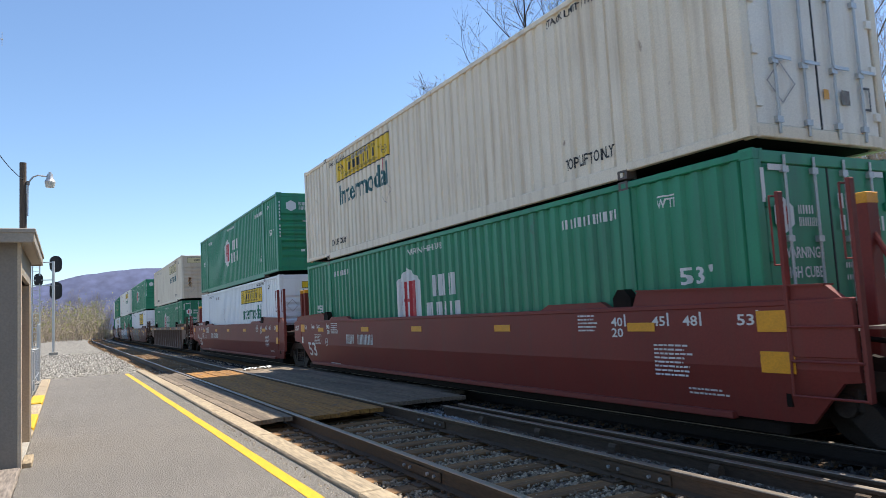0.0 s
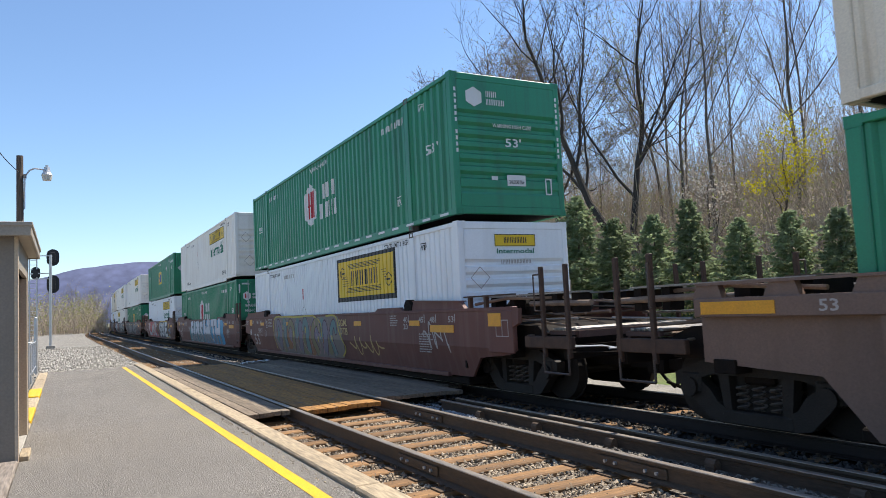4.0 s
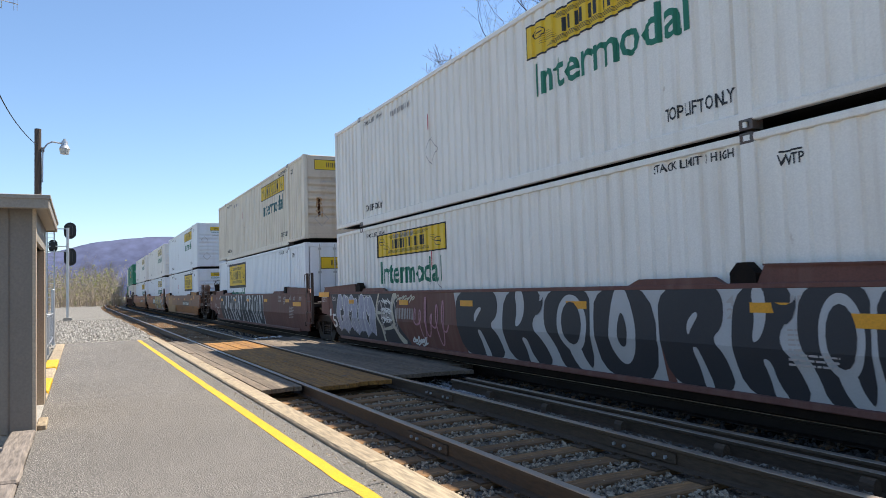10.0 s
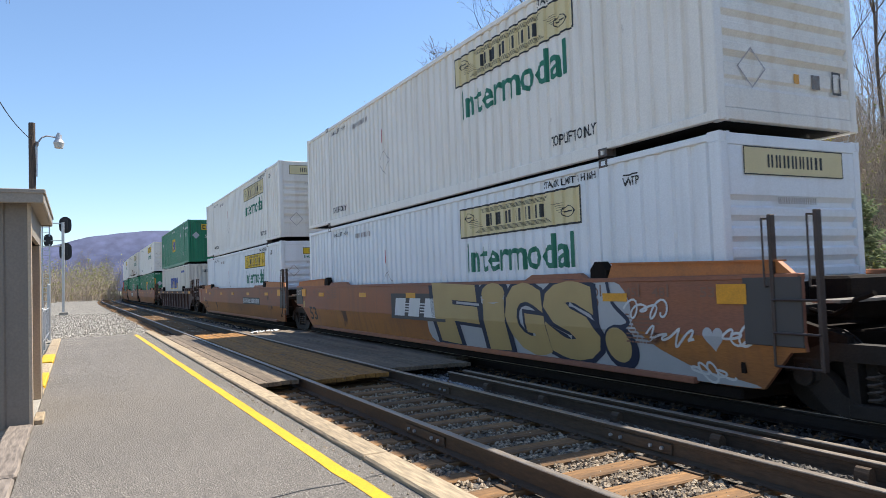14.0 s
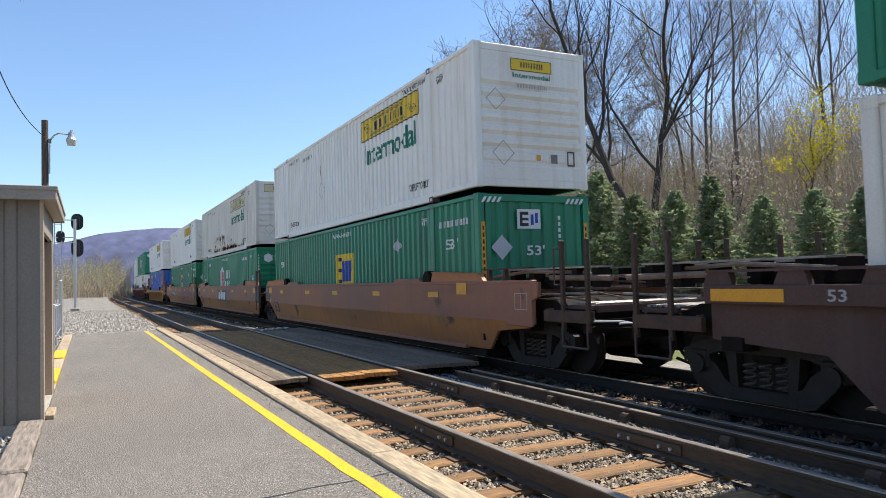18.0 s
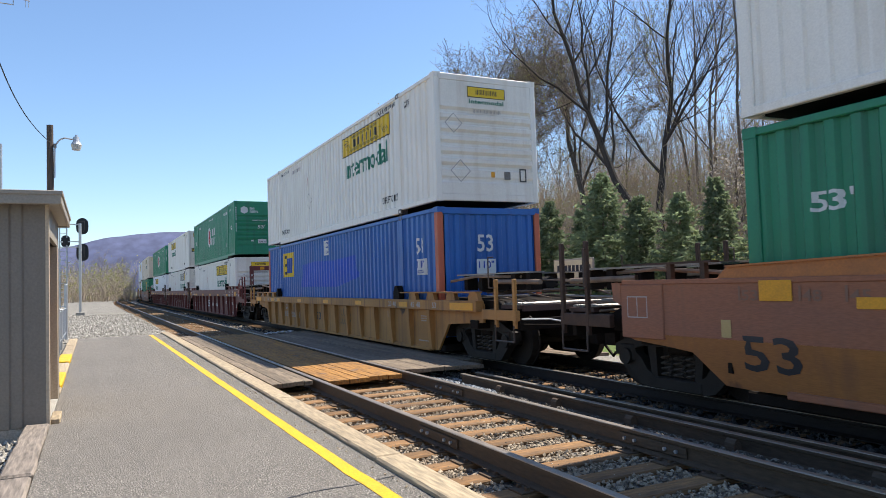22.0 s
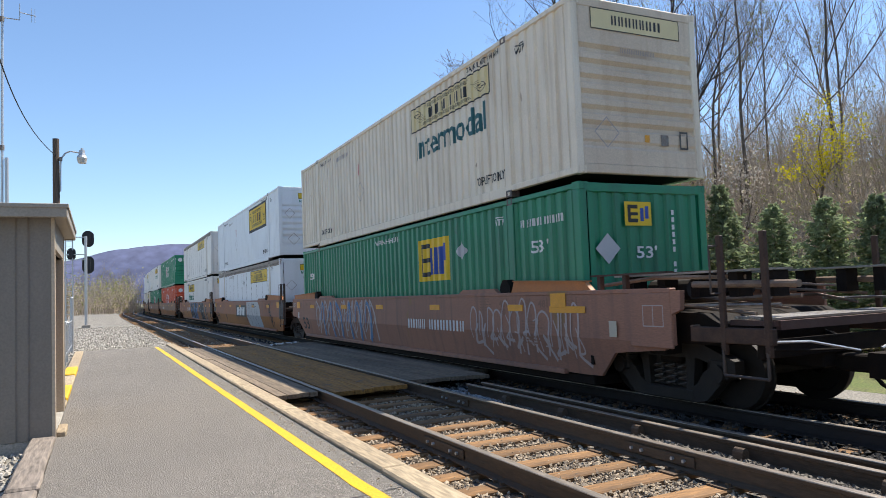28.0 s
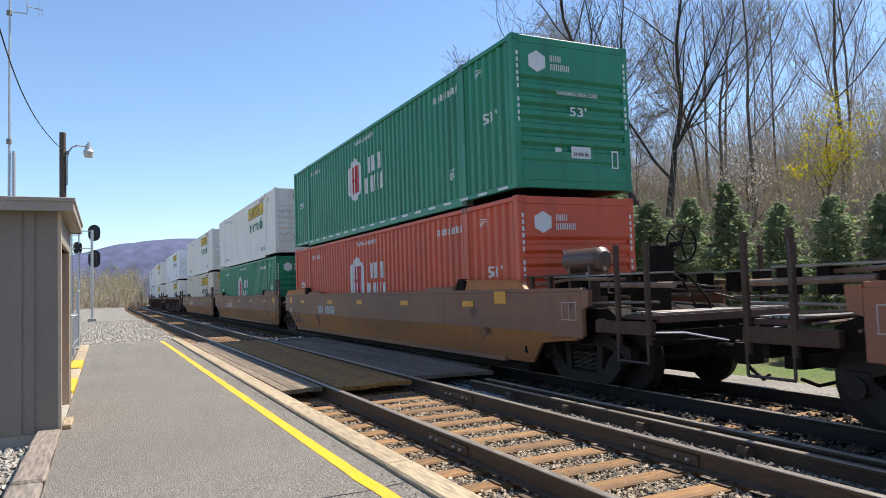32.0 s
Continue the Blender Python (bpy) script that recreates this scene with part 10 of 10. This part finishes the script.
white = make_tree(213, 5.4, "small tree with scattered white blossom", "blossom_tree", "white_bloom", 620, 0.055, 0.12, top=3, bend=0.16, up=0.06, stem=0.35, thick=0.010)
white.location = (22.0, 19.2, ground_z(22))


def spruce(seed, h, w):
    r_ = random.Random(seed)
    e = thing("spruce", "young dark green spruce with drooping boughs, below the bank", "tree", "spruce row")
    link_mesh("trunk", mesh_from("trunk", *tubes([(Vector((0, 0, -0.2)), Vector((0, 0, h * 0.97)), 0.075, 0.012)], 7), M["bark"]), e)
    verts, faces = [], []
    z = 0.75
    while z < h * 0.98:
        u = z / h
        ln = w * (1 - u) ** 0.85 * r_.uniform(0.55, 1.15) + 0.08
        nb = max(5, int(13 * (1 - u) + 5))
        a0 = r_.uniform(0, math.tau)
        for k in range(nb):
            a = a0 + k * math.tau / nb + r_.gauss(0, 0.14)
            L_ = ln * r_.uniform(0.6, 1.15)
            rise = 0.30 - 0.50 * (1 - u)
            d = Vector((math.cos(a), math.sin(a), 0))
            side = Vector((-math.sin(a), math.cos(a), 0))
            steps = 9
            for i in range(steps):
                t0 = 0.30 + 0.70 * (i + r_.uniform(0.2, 0.9)) / steps
                p = d * (L_ * t0) + Vector((0, 0, z + L_ * (rise * t0 + 0.16 * t0 * t0)))
                fw = 0.30 * L_ * (1 - 0.6 * t0) + 0.10
                for s in (-1, 1, r_.choice((-1, 1))):
                    tip = p + side * (s * fw * r_.uniform(0.3, 1.1)) + d * (fw * r_.uniform(0.1, 0.9)) + Vector((0, 0, r_.uniform(-0.14, 0.08)))
                    ax = tip - p
                    wd = ax.cross(Vector((r_.gauss(0, 1), r_.gauss(0, 1), r_.gauss(0, 1)))).normalized() * (0.026 + 0.02 * r_.random())
                    mid = p + ax * 0.5
                    kk = len(verts)
                    verts += [p, mid + wd, tip, mid - wd]
                    faces.append((kk, kk + 1, kk + 2, kk + 3))
        z += 0.12 + 0.11 * (1 - u)
    link_mesh("crown", mesh_from("crown", verts, faces, M["needle"]), e)
    return e


sp = [spruce(300 + k, 5.0, 2.05) for k in range(4)]
first_use = [True] * 4
for k, (x, y, h) in enumerate([(17.6, 7.0, 4.6), (17.2, 9.2, 4.8), (17.5, 11.1, 4.6), (17.3, 12.35, 4.7), (17.6, 14.2, 4.8), (17.5, 16.0, 5.7), (17.7, 17.75, 5.4), (17.4, 19.4, 5.5), (17.5, 21.5, 6.8), (17.8, 23.2, 5.4), (17.5, 25.0, 6.0), (17.9, 27.2, 5.4), (17.6, 29.6, 5.8), (18.0, 33, 5.6), (18.4, 37, 5.2)]):
    s = 0.9 * h / 5.0
    m = Matrix.Translation((x, y, ground_z(x) - 0.05)) @ Matrix.Rotation(k * 1.7, 4, "Z")
    if first_use[k % 4]:
        t, first_use[k % 4] = sp[k % 4], False
        t.matrix_basis = m
    else:
        t = copy_thing(sp[k % 4], m)
    t.scale = (s * (0.92 + 0.12 * ((k * 7) % 5) / 5), s, s)


def thicket(name, count, region, hgt, label, seed, leafy, leaf, thick=0.012, size=0.05):
    r_ = random.Random(seed)
    segs, tips = [], []
    for _ in range(count):
        x, y = region(r_)
        p = Vector((x, y, ground_z(x, y) - 0.1))
        h = hgt * r_.uniform(0.4, 1.1)
        d = Vector((r_.gauss(0, 0.3), r_.gauss(0, 0.3), 1 if thick < 0.02 else 2.4)).normalized()
        r0 = thick * r_.uniform(0.9, 1.5)
        for k in range(4):
            q = p + d * (h / 4)
            segs.append((p, q, r0, r0 * 0.7))
            for _b in range(2):
                b = q + Vector((r_.gauss(0, 0.35), r_.gauss(0, 0.35), r_.uniform(0.0, 0.5))) * (h * 0.22)
                segs.append((q, b, r0 * 0.6, r0 * 0.3))
                tips.append(b)
            p, r0 = q, r0 * 0.72
            d = (d + Vector((r_.gauss(0, 0.22), r_.gauss(0, 0.22), 0.1))).normalized()
        tips.append(p)
    ob = tagged(new(name, mesh_from(name, *tubes(segs, 3), M["brush"])), label, "bushes", kind="stuff")
    lf = tagged(new(name + "_leaves", mesh_from(name + "_leaves", *leaf_cards(r_, tips, leafy, size, size * 2.4), M[leaf])), "young leaves on the " + label, "leaves", kind="stuff")


thicket("bank_brush", 4000, lambda r_: (r_.uniform(18.8, 27), r_.uniform(2, 46)), 4.0, "tangled brown brushwood on the bank", 401, 14000, "bud")
thicket("upper_brush", 5200, lambda r_: (r_.uniform(26, 46), r_.uniform(4, 56)), 5.6, "grey-brown undergrowth higher up the bank", 402, 900, "bud")
thicket("saplings", 420, lambda r_: (r_.uniform(22.5, 38), r_.uniform(3, 44)), 9.0, "thin bare saplings among the trees", 406, 1500, "bud", 0.022)
thicket("verge_shrubs", 420, lambda r_: (r_.uniform(16.6, 19.6), r_.uniform(5, 34)), 2.6, "shrubs in fresh yellow-green leaf between the spruces", 407, 16000, "bud", 0.010, 0.045)
thicket("far_brush", 1700, lambda r_: (r_.uniform(-24, 7.5), r_.uniform(140, 195)), 7.0, "pale brushwood where the line bends", 403, 6000, "bud", 0.045, 0.20)
thicket("left_brush", 260, lambda r_: (r_.uniform(-9, -3.4), r_.uniform(64, 115)), 5.0, "pale brush behind the signal", 404, 2600, "white_bloom", 0.03, 0.10)
thicket("far_right_brush", 500, lambda r_: (r_.uniform(19, 30), r_.uniform(46, 120)), 3.4, "brushwood along the far bank", 405, 2500, "bud", 0.022, 0.08)

# ---- far wooded ridge, distance haze painted into its colour ----
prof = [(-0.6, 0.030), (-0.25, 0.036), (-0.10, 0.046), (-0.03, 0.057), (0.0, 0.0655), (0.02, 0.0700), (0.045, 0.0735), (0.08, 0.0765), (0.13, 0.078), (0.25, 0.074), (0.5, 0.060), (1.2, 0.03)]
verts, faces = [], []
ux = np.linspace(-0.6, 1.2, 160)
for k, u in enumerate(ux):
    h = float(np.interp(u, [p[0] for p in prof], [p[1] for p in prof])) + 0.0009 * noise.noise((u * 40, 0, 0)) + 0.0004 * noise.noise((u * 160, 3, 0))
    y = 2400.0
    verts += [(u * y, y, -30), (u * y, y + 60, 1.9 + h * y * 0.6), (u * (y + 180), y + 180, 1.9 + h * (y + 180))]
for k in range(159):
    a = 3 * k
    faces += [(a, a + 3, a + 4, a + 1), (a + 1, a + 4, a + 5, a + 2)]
ridge = tagged(new("backdrop_ridge", mesh_from("backdrop_ridge", verts, faces, M["ridge"])), "wooded mountain ridge far away, blue haze put into its colour", "mountain", kind="structure")
for p in ridge.data.polygons:
    p.use_smooth = True


# ---- motion: the whole train runs at about 15 m/s towards -y, its wheels roll ----
def run(t):
    return 15.089 * t + 0.00534 * t * t


BEE = [(0.0, -3.0, -1.5, 2.3, -28), (1.6, -0.9, 0.1, 2.2, -28), (1.9, -0.079, 0.493, 2.036, -28), (2.0, 0.006, 0.411, 1.978, -28),
       (2.1, -0.075, 0.491, 1.947, -28), (2.4, -0.9, 0.2, 2.0, -28), (32.0, -3.5, -2.5, 2.4, -28)]


def motions():
    times = [2.0 * k for k in range(17)]
    for S, car_, low, high in UNITS:
        for ob, z in ((car_, 0.0), (low, LOW_Z), (high, HIGH_Z)):
            rows = []
            for t in times:
                x, y, a = along(TRAIN_C, S - HL - run(t))
                rows.append((t, pose(x, y, z, 0, 0, -math.degrees(a))))
            walk(ob, rows)
    # the insect darts past at 2 s and is gone again
    walk(bee, [(t, pose(x, y, z, 0, 12, a)) for t, x, y, z, a in BEE])
    # a wheel turns 64 degrees in a thirtieth of a second, so it has a row for each; alike wheelsets share their rows
    first = {}
    for w, s in WHEELSETS:
        if s not in first:
            n = 32 * FPS
            walk(w, [(k / FPS, pose(0, s * 0.89, WHEEL_R, math.degrees(run(k / FPS) / WHEEL_R))) for k in range(n + 1)])
            first[s] = w.animation_data
        else:
            w.rotation_mode = "QUATERNION"
            w.animation_data_create()
            w.animation_data.action = first[s].action
            w.animation_data.action_slot = first[s].action_slot


motions()
